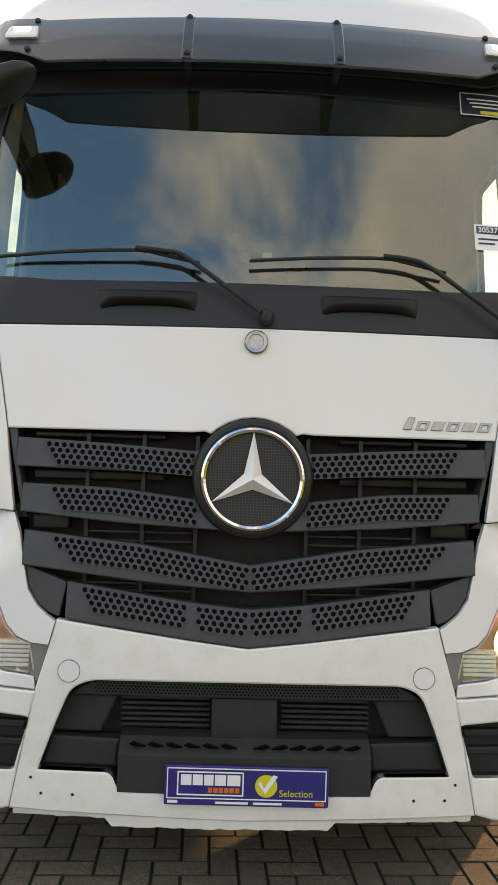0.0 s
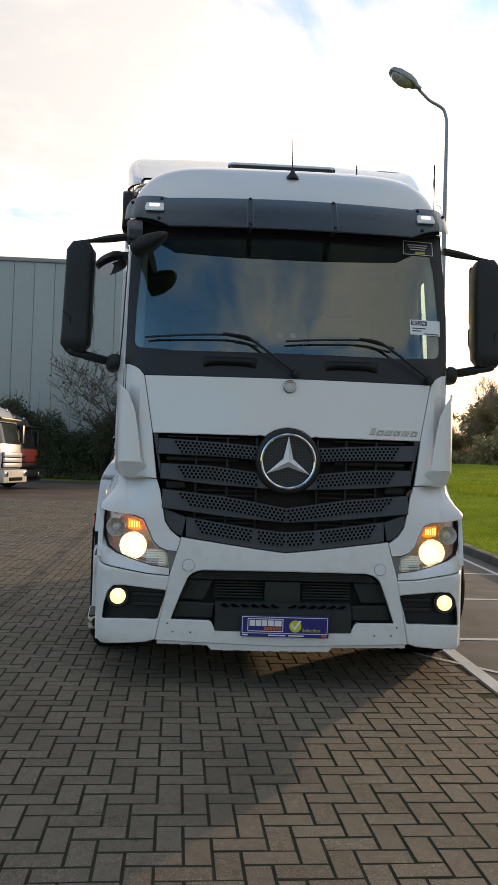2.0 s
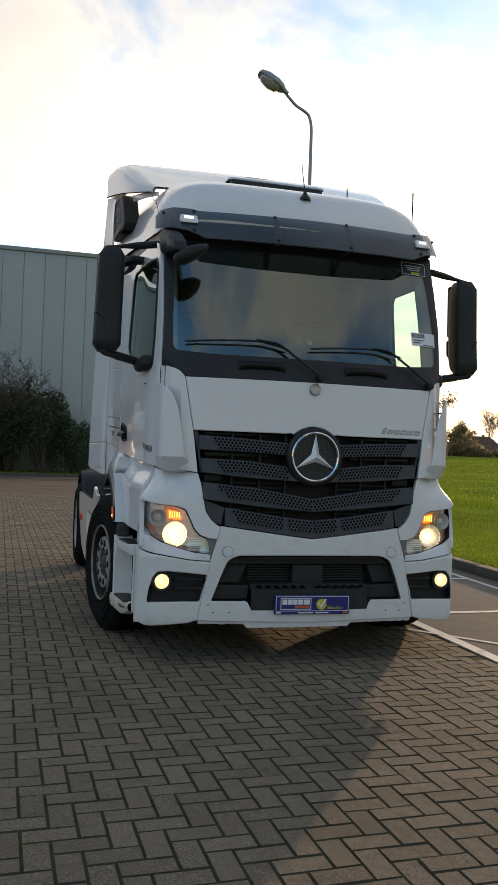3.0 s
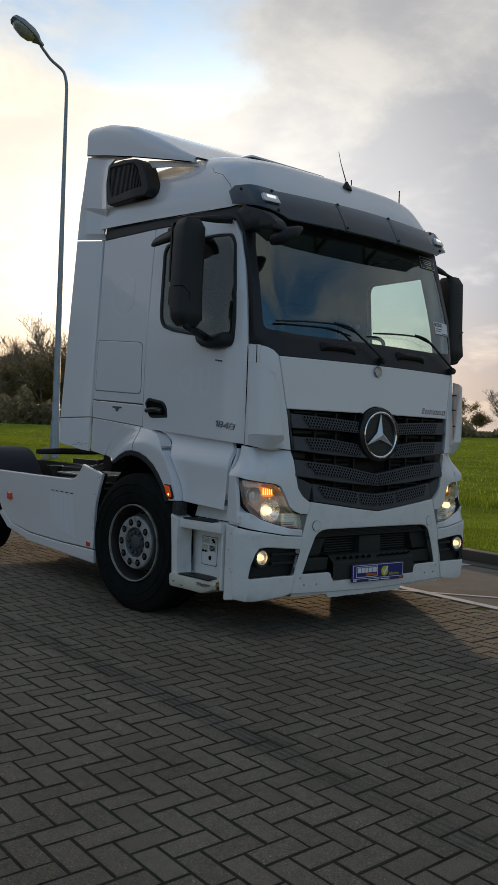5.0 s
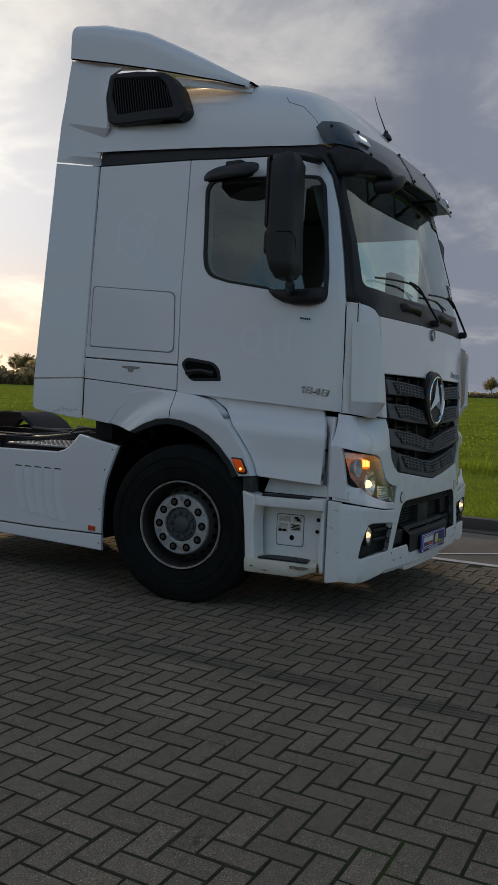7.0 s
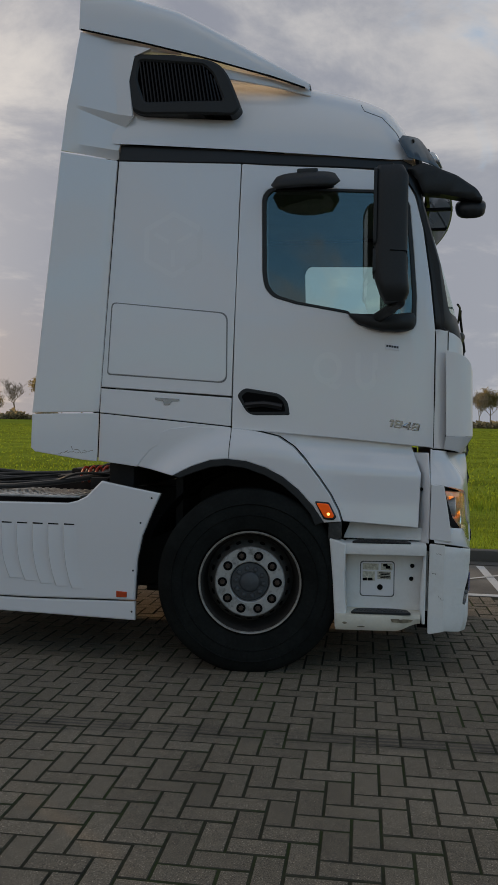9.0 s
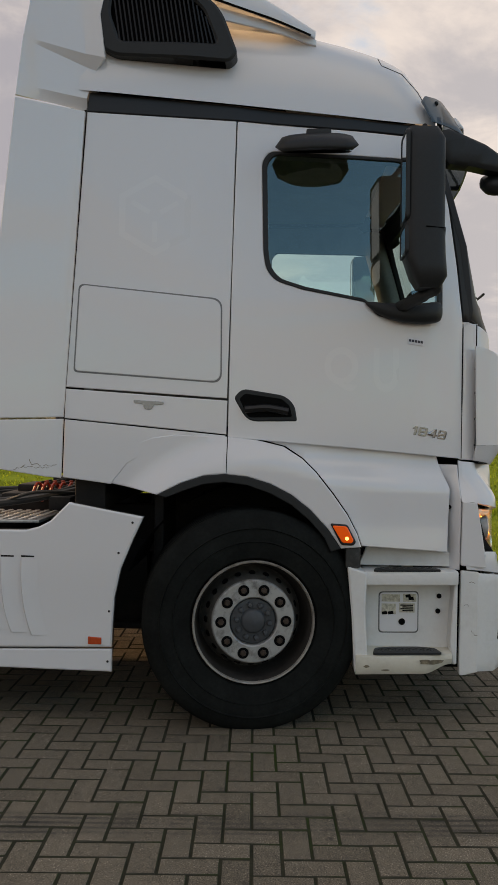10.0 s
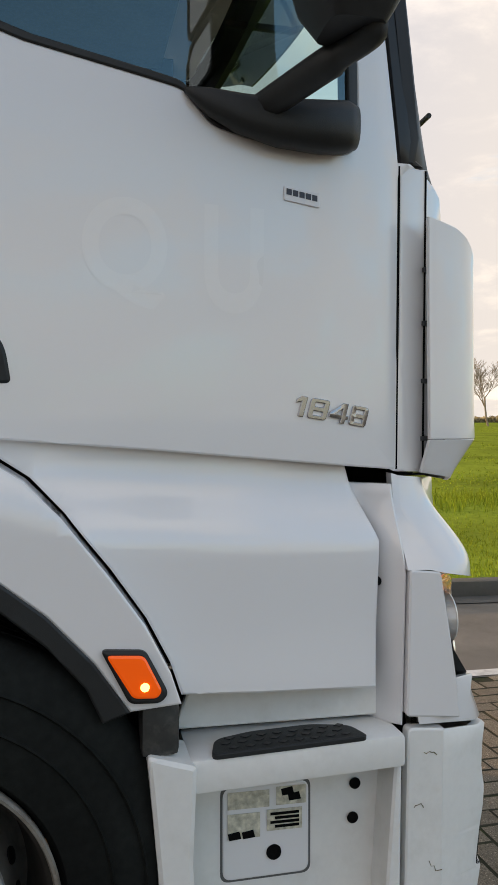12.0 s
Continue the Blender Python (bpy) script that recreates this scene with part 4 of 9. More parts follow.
    reflector(m @ Matrix.Translation((0, 0, 0.006)), 0.046, 0.020, 0.026, 0.020, FOGBEAM, fog, ("fog_reflector", "fog_bulb"))
    b = bmesh.new()
    lathe(b, [(0.051, 0.010), (0.040, 0.015), (0.02, 0.019), (0.0, 0.02)], 28, m)
    part("fog_lens", b, LENS, fog)


SATIN_SILVER = material("satin_silver_reflector", (0.74, 0.73, 0.71), 0.25, metal=0.2, vary=0.05, scale=30)
LAMPRIB = material("lamp_rib_silver", (0.86, 0.85, 0.82), 0.3, metal=0.0, vary=0.05, scale=30)
REFLECTOR = material("lamp_mirror", (0.88, 0.86, 0.82), 0.27, metal=1.0, vary=0.03, scale=30)
BEAM = glow_material("main_beam", (1.0, 0.76, 0.47), 3.6)
FOGBEAM = glow_material("fog_beam", (1.0, 0.68, 0.36), 3.0)
INDICATOR = glow_material("indicator_glow", (1.0, 0.27, 0.02), 1.3)
INDICATOR_BULB = glow_material("indicator_bulb_glow", (1.0, 0.55, 0.12), 5.0)
LIT_ORANGE = glow_material("lit_orange_lens", (0.85, 0.10, 0.008), 0.30)

SLATS = [
    ([(0.0, 1.477), (0.182, 1.477), (0.488, 1.497), (0.795, 1.511)], [(0.0, 1.40), (0.179, 1.400), (0.786, 1.413)], 0.175, 0.792, 0.197, 0.705, 0.668),
    ([(0.0, 1.317), (0.19, 1.317), (0.463, 1.349), (0.775, 1.357)], [(0.0, 1.218), (0.084, 1.218), (0.459, 1.235), (0.765, 1.263)], 0.10, 0.770, 0.185, 0.680, 0.645),
    ([(0.0, 1.103), (0.363, 1.163), (0.765, 1.201)], [(0.0, 1.017), (0.358, 1.043), (0.746, 1.086)], 0.0, 0.757, 0.0, 0.650, 0.60),
    ([(0.0, 0.958), (0.188, 0.975), (0.602, 1.035)], [(0.0, 0.838), (0.185, 0.859), (0.625, 0.918)], 0.0, 0.605, 0.0, 0.560, 0.525),
]


def build_grille():
    grille = part("grille", patch(mirror2([(0.0, 1.585), (0.205, 1.54), (0.825, 1.54), (0.79, 1.34), (0.770, 1.20), (0.750, 1.09), (0.735, 1.0), (0.69, 0.945), (0.625, 0.915), (0.19, 0.858), (0.0, 0.837)]), shift(F, -0.13), 0.0, step=0.1, r=0), CHASSIS, truck, "dark grey radiator grille with four perforated bars")

    def slat_fn(top):
        def fn(u, v, d=0.0):
            t = (lerp_table(abs(u), [p[0] for p in top], [p[1] for p in top]) - v) / 0.1
            return (u, front_y(u, v) - d - 0.018 * smooth01(t) + 0.01, v)
        return fn
    for n, (top, bot, xin, xout, p0, p1, p2) in enumerate(SLATS):
        tz = lambda x: lerp_table(x, [p[0] for p in top], [p[1] for p in top])
        bz = lambda x: lerp_table(x, [p[0] for p in bot], [p[1] for p in bot])
        fn = slat_fn(top)
        xs = [xin + (xout - xin) * k / 8 for k in range(9)]
        half_t = [(x, tz(x)) for x in xs]
        half_b = [(x, bz(x)) for x in reversed(xs)]
        sides = (1, -1) if xin > 0 else (0,)
        for s in sides:
            if s:
                poly = [(s * u, v) for u, v in half_t + half_b]
            else:
                poly = [(-u, v) for u, v in reversed(half_t[1:])] + half_t + half_b + [(-u, v) for u, v in reversed(half_b[:-1])]
            bar = part("grille_bar", patch(poly, fn, 0.05, step=0.03, r=0.004), GREY, grille)
            # perforated field: cells with a round hole each, over a black backing
            bm, back = bmesh.new(), bmesh.new()
            pw, ph, hr = 0.0253, 0.0190, 0.0088
            for r in range(4):
                lo = p1 + (p2 - p1) * r / 3
                k0 = int(p0 / pw) - 1
                for side_ in ((s,) if s else (1, -1)):
                    for k in range(k0, int(lo / pw) + 1):
                        cx = (k + (0.5 if r % 2 else 0.0)) * pw + (0.0 if s else (pw / 2 if True else 0))
                        if cx < p0 + 0.004 or cx > lo:
                            continue
                        if not s and n == 3 and abs(cx - 0.187) < 0.018:
                            continue
                        X = side_ * cx
                        zc = tz(cx) - 0.0165 - r * ph
                        slope = (tz(cx + 0.01) - tz(cx - 0.01)) / 0.02 * side_
                        inner, mid, outer, deep = [], [], [], []
                        for q in range(8):
                            a = math.pi / 4 * q
                            c, sn = math.cos(a), math.sin(a)
                            g = 1.0 / max(abs(c), abs(sn))
                            ou, ov = c * g * pw / 2, sn * g * ph / 2
                            iu, iv = c * hr, sn * hr
                            outer.append(bm.verts.new(fn(X + ou, zc + ov + slope * ou, 0.0080)))
                            inner.append(bm.verts.new(fn(X + iu, zc + iv + slope * iu, 0.0080)))
                            deep.append(bm.verts.new(fn(X + iu, zc + iv + slope * iu, 0.0040)))
                        for q in range(8):
                            w = (q + 1) % 8
                            bm.faces.new([outer[q], outer[w], inner[w], inner[q]])
                            bm.faces.new([inner[q], inner[w], deep[w], deep[q]])
                        fc = bm.faces.new(deep)
                        fc.material_index = 1
            ob = part("perforated_strip", bm, [GREY, DARK], grille, smooth=0)
            tagged(ob, kind="stuff")
    # side frames of the grille, lower corners and seams
    for s in (1, -1):
        b = patch([(s * u, v) for u, v in [(0.826, 1.54), (0.797, 1.54), (0.786, 1.413), (0.775, 1.357), (0.757, 1.263), (0.770, 1.258)]], shift(F, -0.012), 0.08, r=0.003)
        part("grille_frame", b, GREY, grille)
        b = patch(rounded([(s * u, v) for u, v in [(0.746, 1.084), (0.607, 1.032), (0.628, 0.918), (0.662, 0.930), (0.70, 0.961), (0.732, 1.012)]], 0.008), shift(F, -0.008), 0.06, r=0.004)
        part("grille_corner", b, GREY, grille)
        # struts and bars behind the openings
        b = bmesh.new()
        for x in (0.18, 0.36, 0.55):
            box(b, min(s * x, s * (x + 0.014)), max(s * x, s * (x + 0.014)), front_y(x, 1.2) + 0.05, front_y(x, 1.2) + 0.10, 0.95, 1.53, 0.002)
        for z in (1.195, 1.165, 1.022, 0.998):
            box(b, min(s * 0.18, s * 0.56), max(s * 0.18, s * 0.56), 0.085, 0.105, z, z + 0.008, 0.002)
        part("grille_strut", b, BLACK, grille)
        b = bmesh.new()
        box(b, min(s * 0.30, s * 0.74), max(s * 0.30, s * 0.74), 0.10, 0.125, 1.375, 1.40, 0.004)
        box(b, min(s * 0.30, s * 0.74), max(s * 0.30, s * 0.74), 0.10, 0.125, 1.517, 1.53, 0.004)
        box(b, min(s * 0.62, s * 0.74), max(s * 0.62, s * 0.74), 0.10, 0.14, 1.205, 1.25, 0.006)
        part("grille_crossbar", b, BLACK, grille)
    # emblem
    cx, cz = 0.0, 1.390
    y0 = front_y(0, cz)
    m = Matrix.Translation((cx, y0 - 0.012, cz)) @ Matrix.Rotation(radians(90), 4, "X")
    b = bmesh.new()
    lathe(b, [(0.200, -0.09), (0.200, 0.004), (0.193, 0.014), (0.178, 0.018), (0.166, 0.012), (0.160, 0.0)], 64, m)
    emblem = part("emblem_ring", b, SATIN, grille, "round emblem: chrome ring with a three-pointed star on black mesh")
    b = bmesh.new()
    lathe(b, [(0.171, 0.008), (0.170, 0.022), (0.163, 0.026), (0.155, 0.021), (0.152, 0.006)], 64, m)
    part("chrome_ring", b, CHROME, emblem)
    b = bmesh.new()
    lathe(b, [(0.156, 0.002), (0.0, 0.002)], 48, m)
    part("mesh_disc", b, MESHDISC, emblem)
    b = bmesh.new()
    top, base = b.verts.new(m @ Vector((0, 0, 0.040))), 0.012
    tips = [b.verts.new(m @ Vector((0.157 * math.cos(a), 0.157 * math.sin(a), 0.016))) for a in [radians(d) for d in (90, 210, 330)]]
    notch = [b.verts.new(m @ Vector((0.034 * math.cos(a), 0.034 * math.sin(a), base))) for a in [radians(d) for d in (30, 150, 270)]]
    for k in range(3):
        b.faces.new([top, tips[k], notch[k]])
        b.faces.new([top, notch[(k + 1) % 3], tips[k]])
    bmesh.ops.recalc_face_normals(b, faces=b.faces[:])
    part("star", b, material("star_silver", (0.74, 0.75, 0.76), 0.34, metal=0.35, vary=0.02), emblem, smooth=0)


def mesh_disc_material():
    m = bpy.data.materials.new("black_mesh")
    m.use_nodes = True
    nt = m.node_tree
    p = nt.nodes["Principled BSDF"]
    co = nt.nodes.new("ShaderNodeTexCoord")
    vor = nt.nodes.new("ShaderNodeTexVoronoi")
    vor.feature, vor.distance = "DISTANCE_TO_EDGE", "EUCLIDEAN"
    vor.inputs["Scale"].default_value, vor.inputs["Randomness"].default_value = 110, 0.05
    nt.links.new(co.outputs["Object"], vor.inputs["Vector"])
    r = nt.nodes.new("ShaderNodeValToRGB")
    r.color_ramp.elements[0].position, r.color_ramp.elements[0].color = 0.08, (0.035, 0.035, 0.035, 1)
    r.color_ramp.elements[1].position, r.color_ramp.elements[1].color = 0.2, (0.006, 0.006, 0.006, 1)
    nt.links.new(vor.outputs["Distance"], r.inputs[0])
    nt.links.new(r.outputs[0], p.inputs["Base Color"])
    p.inputs["Roughness"].default_value = 0.5
    return m


MESHDISC = mesh_disc_material()


def build_bumper():
    top = [(0.0, 0.833), (0.185, 0.854), (0.632, 0.912)]
    out = mirror2(top + [(0.655, 0.823), (0.697, 0.675), (0.716, 0.585), (0.771, 0.290), (0.60, 0.284), (0.32, 0.278), (0.0, 0.270)])
    hole = mirror2(rounded([(0.0, 0.724), (0.35, 0.722), (0.515, 0.720), (0.578, 0.690), (0.625, 0.575), (0.680, 0.420), (0.437, 0.420), (0.412, 0.358), (0.0, 0.358)], [0, 0, 0.05, 0.06, 0, 0.006, 0.025, 0.035, 0]))
    bumper = part("bumper", patch(out, shift(L, 0.010), 0.04, holes=[hole], step=0.05, r=0.006), WHITE_WORN, truck, "white front bumper, chipped and scuffed along the bottom")
    b = patch(hole, shift(L, -0.16), 0.0, step=0.1, r=0)
    part("air_inlet", b, INLET, bumper)
    b = bmesh.new()
    loft(b, [[L(u, v, 0.006) for u, v in hole], [L(u, v, -0.162) for u, v in hole]], close_u=True)
    part("air_inlet_wall", b, INLET, bumper)
    # inner shapes: perforated top band, side blocks, slatted grilles, centre block
    b = bmesh.new()
    patch(mirror2([(0.0, 0.716), (0.50, 0.712), (0.555, 0.685), (0.585, 0.662), (0.0, 0.664)]), shift(L, -0.03), 0.06, r=0.004, bm=b)
    part("inlet_band", b, INLET, bumper)
    b = bmesh.new()
    for r in range(4):
        for k in range(-40, 41):
            x, z = (k + 0.5 * (r % 2)) * 0.0125, 0.704 - r * 0.0095
            y = low_y(x, z) + 0.029
            vs = [b.verts.new((x + 0.0036 * math.cos(a), y, z + 0.0036 * math.sin(a))) for a in [math.pi / 3 * q for q in range(6)]]
            b.faces.new(vs)
    tagged(part("inlet_perforation", b, DARK, bumper, smooth=0), kind="stuff")
    for s in (1, -1):
        b = patch([(s * u, v) for u, v in [(0.60, 0.655), (0.43, 0.655), (0.485, 0.53), (0.655, 0.53)]], shift(L, -0.06), 0.09, r=0.006)
        part("inlet_side_block", b, INLET, bumper)
        b = bmesh.new()
        for k in range(6):
            z = 0.545 + 0.018 * k
            box(b, min(s * 0.12, s * 0.42), max(s * 0.12, s * 0.42), 0.095, 0.125, z, z + 0.010, 0.003)
        part("inlet_slat", b, INLET, bumper)
        b = patch([(s * u, v) for u, v in [(0.675, 0.425), (0.425, 0.425), (0.418, 0.515), (0.645, 0.52)]], shift(L, -0.035), 0.06, r=0.008)
        part("inlet_lower_block", b, INLET, bumper)
    b = bmesh.new()
    box(b, -0.115, 0.105, 0.05, 0.14, 0.515, 0.655, 0.008)
    part("inlet_centre_block", b, INLET, bumper)
    # folding step with raised ribs, and the lower middle block
    b = bmesh.new()
    prof = [(0.10, 0.535), (0.045, 0.527), (-0.012, 0.480), (-0.012, 0.36), (0.02, 0.352)]
    loft(b, [[(x, y + 0.06 * x * x, z) for y, z in prof] for x in [-0.415 + 0.083 * k for k in range(11)]])
    bmesh.ops.recalc_face_normals(b, faces=b.faces[:])
    part("bumper_step", b, INLET, bumper, smooth=30)
    for k in range(-6, 7):
        if k == 0: continue
        sgn = 1 if k > 0 else -1
        x = k * 0.060 - 0.012 * sgn
        m = Matrix.Translation((x, 0.012 + 0.06 * x * x, 0.505)) @ Matrix.Rotation(radians(-40), 4, "X") @ Matrix.Rotation(radians(48 * sgn), 4, "Z")
        b = bmesh.new()
        box(b, -0.012, 0.012, -0.034, 0.034, -0.003, 0.003, 0.001, m)
        part("step_rib", b, DARK, bumper)
    for s in (1, -1):
        m = Matrix.Translation((s * 0.583, low_y(0.583, 0.748) - 0.012, 0.748)) @ Matrix.Rotation(radians(90), 4, "X")
        b = bmesh.new()
        lathe(b, [(0.0365, -0.004), (0.0365, 0.0005), (0.0350, 0.001)], 40, m)
        part("tow_cap_groove", b, DARK, bumper)
        b = bmesh.new()
        lathe(b, [(0.0352, 0.0), (0.0345, 0.002), (0.0, 0.0025)], 40, m)
        part("tow_cap", b, WHITE, bumper)
        for x, z in ((0.665, 0.345), (0.56, 0.345), (0.70, 0.395)):
            b = bmesh.new()
            mm = Matrix.Translation((s * x, low_y(x, z) - 0.0105, z)) @ Matrix.Rotation(radians(90), 4, "X")
            lathe(b, [(0.005, 0.0), (0.004, 0.003), (0.0, 0.003)], 10, mm)
            part("rivet", b, CHASSIS, bumper)
    # worn lower lip
    b = bmesh.new()
    rng = random.Random(5)
    rows_ = []
    for k in range(61):
        x = -0.76 + 1.52 * k / 60
        y = low_y(x, 0.27) - 0.006
        h = 0.266 - (0.026 if -0.44 < x < 0.29 else 0.0) + rng.uniform(-0.0022, 0.0022)
        rows_.append([(x, y, 0.287), (x, y + 0.008, h), (x, y + 0.09, h + 0.012)])
    loft(b, rows_)
    part("bumper_lip", b, WHITE_WORN, bumper, "cracked and dirty lower lip")


PILLAR = 1.022          # outer edge of the windscreen surround


def build_windscreen():
    # black surround: lower band, pillars and header
    half = [(0.0, 1.897), (0.889, 1.895), (0.925, 1.932), (0.962, 1.957), (PILLAR, 1.976), (PILLAR, 2.2), (PILLAR, 2.45), (PILLAR, 2.66), (1.005, 2.93), (0.0, 2.96)]
    glass = rounded([(0.0, 2.058), (0.70, 2.056), (0.966, 2.075), (0.966, 2.30), (0.950, 2.66), (0.928, 2.80), (0.0, 2.83)], [0, 0, 0.05, 0, 0, 0.04, 0])
    frame_ = part("windscreen_frame", patch(mirror2(half), shift(F, -0.004), 0.03, holes=[mirror2(glass)], step=0.06), SURROUND, truck, "black windscreen surround with two grab recesses")
    pane = part("windscreen", patch(mirror2(glass), shift(F, -0.008), 0.0, step=0.08, r=0), GLASS, truck, "tinted windscreen reflecting the sky")
    pane.visible_shadow = False
    for cx in (-0.372, 0.385):
        b = bmesh.new()
        pts = []
        for k in range(25):
            t = k / 24
            x = cx - 0.165 + 0.33 * t
            bulge = 0.03 * (1 - (2 * t - 1) ** 6)
            end = 1 + 0.35 * (abs(2 * t - 1) ** 3)
            pts.append([(x, front_y(x, 1.99) - 0.002 - bulge * math.sin(a), 1.995 - 0.012 * (abs(2 * t - 1) ** 4) + 0.026 * end * math.cos(a)) for a in [math.pi * q / 8 for q in range(9)]])
        loft(b, pts)
        bmesh.ops.recalc_face_normals(b, faces=b.faces[:])
        part("grab_handle", b, HANDLE, frame_, smooth=60)
    # wipers: arm, blade
    for px, tipx, pz in ((0.012, -0.90, 1.945), (0.86, -0.03, 1.935)):
        y = lambda x, z: front_y(x, z) - 0.045
        b = bmesh.new()
        hub = Matrix.Translation((px + 0.02, front_y(px, pz) - 0.004, pz - 0.01)) @ Matrix.Rotation(radians(90), 4, "X")
        lathe(b, [(0.026, -0.01), (0.026, 0.03), (0.018, 0.042), (0.0, 0.044)], 16, hub)
        wiper = part("wiper", b, BLACK, frame_, "black wiper arm")
        b = bmesh.new()
        ex = px - 0.33
        path = [(px, y(px, pz), pz), (px - 0.10, y(px - 0.1, pz + 0.08), pz + 0.075), (px - 0.26, y(px - 0.26, pz + 0.19), pz + 0.190), (ex, y(ex, 2.155), 2.155), (ex - 0.10, y(ex - 0.1, 2.165), 2.165)]
        sweep(b, path, 0.0085, 8)
        part("wiper_arm", b, BLACK, wiper)
        b = bmesh.new()
        p = [(px - 0.33 + 0.12, y(px - 0.2, 2.135) + 0.014, 2.118), (px - 0.33 - 0.1, y(px - 0.4, 2.155) + 0.01, 2.158), (tipx, y(tipx, 2.135) + 0.014, 2.132)]
        sweep(b, [p[0], (px - 0.33, y(px - 0.33, 2.14) + 0.012, 2.143), p[1], ((p[1][0] + tipx) / 2, y((p[1][0] + tipx) / 2, 2.15) + 0.012, 2.15), p[2]], 0.0065, 8)
        part("wiper_blade", b, BLACK, wiper)


def build_visor():
    head = patch(mirror2([(0.0, 2.885), (0.85, 2.885), (1.0, 2.93), (1.0, 3.00), (0.0, 3.005)]), lambda u, v, d=0.0: (u, 0.262 + 0.10 * u * u + 0.1 * (v - 2.9) - d, v), 0.02, step=0.08)
    part("header_panel", head, SATIN, truck, "black header panel behind the visor")
    def vis(u, v, d=0.0):
        t = max(0.0, (v - 2.84) / 0.23)
        return (u, 0.112 + 0.133 * t ** 1.3 + 0.105 * u * u + 6.0 * max(0, abs(u) - 0.93) ** 2 - d, v)
    half = [(0.0, 3.070), (0.40, 3.068), (0.795, 3.068), (0.84, 3.082), (0.97, 3.092), (1.045, 3.085), (1.075, 3.045), (1.08, 2.945), (1.0, 2.925), (0.88, 2.895), (0.82, 2.870), (0.775, 2.847), (0.27, 2.842), (0.0, 2.843)]
    visor = part("sun_visor", patch(mirror2(half), vis, 0.012, step=0.06, r=0.005), VISOR_M, truck, "dark smoked external sun visor")
    for x in (-0.268, 0.268):
        b = bmesh.new()
        pts = [(vis(x, z)[1] - 0.0005, z) for z in (2.85, 2.90, 2.95, 3.0, 3.05, 3.066)]
        loft(b, [[(x - 0.020, y, z), (x - 0.016, y - 0.004, z), (x + 0.016, y - 0.004, z), (x + 0.020, y, z)] for y, z in pts])
        part("visor_bracket", b, VISOR_M, visor)
        b = bmesh.new()
        box(b, x - 0.012, x + 0.012, 0.13, 0.40, 2.85, 2.872, 0.004)
        part("visor_arm", b, BLACK, visor)
    for x, z in [(s * x, z) for s in (1, -1) for x, z in ((0.268, 2.872), (0.268, 3.062), (0.845, 2.905), (0.835, 3.06), (1.03, 3.055))]:
        b = bmesh.new()
        m = Matrix.Translation(vis(x, z, 0.004)) @ Matrix.Rotation(radians(70), 4, "X")
        lathe(b, [(0.011, -0.004), (0.011, 0.004), (0.007, 0.008), (0.0, 0.008)], 12, m)
        part("visor_screw", b, BLACK, visor)
    for s in (1, -1):
        b = patch(rounded([(s * 0.82, 3.018), (s * 0.93, 3.026), (s * 0.94, 2.982), (s * 0.935, 2.962), (s * 0.815, 2.955)], 0.012), shift(vis, 0.022), 0.025, r=0.008)
        ml = part("marker_lamp", b, WHITE, visor, "white position lamp")
        b = patch(rounded([(s * 0.845, 3.010), (s * 0.91, 3.015), (s * 0.91, 2.992), (s * 0.845, 2.988)], 0.006), shift(vis, 0.026), 0.008, r=0.003)
        part("marker_lens", b, MARKER_GLOW, ml)


MARKER_GLOW = glow_material("marker_glow", (1.0, 0.98, 0.92), 1.3)


# ---- roof ----
def roof_top(y):
    return lerp_table(y, [0.30, 0.35, 0.42, 0.50, 0.60, 0.8, 1.05, 1.5, 2.25], [3.03, 3.14, 3.25, 3.335, 3.39, 3.455, 3.515, 3.56, 3.57])


def roof_base(y):
    return lerp_table(y, [0.3, 0.42, 0.66, 1.39, 2.12], [2.955, 2.945, 2.957, 3.013, 3.054])


def roof_half(y, z=3.0):
    return lerp_table(y, [0.30, 0.36, 0.42, 0.55, 0.8], [1.00, 1.035, 1.05, 1.065, 1.08]) if y < 0.8 else lerp_table(y, [0.8, 1.4, 2.12], [1.08, 1.13, 1.208])


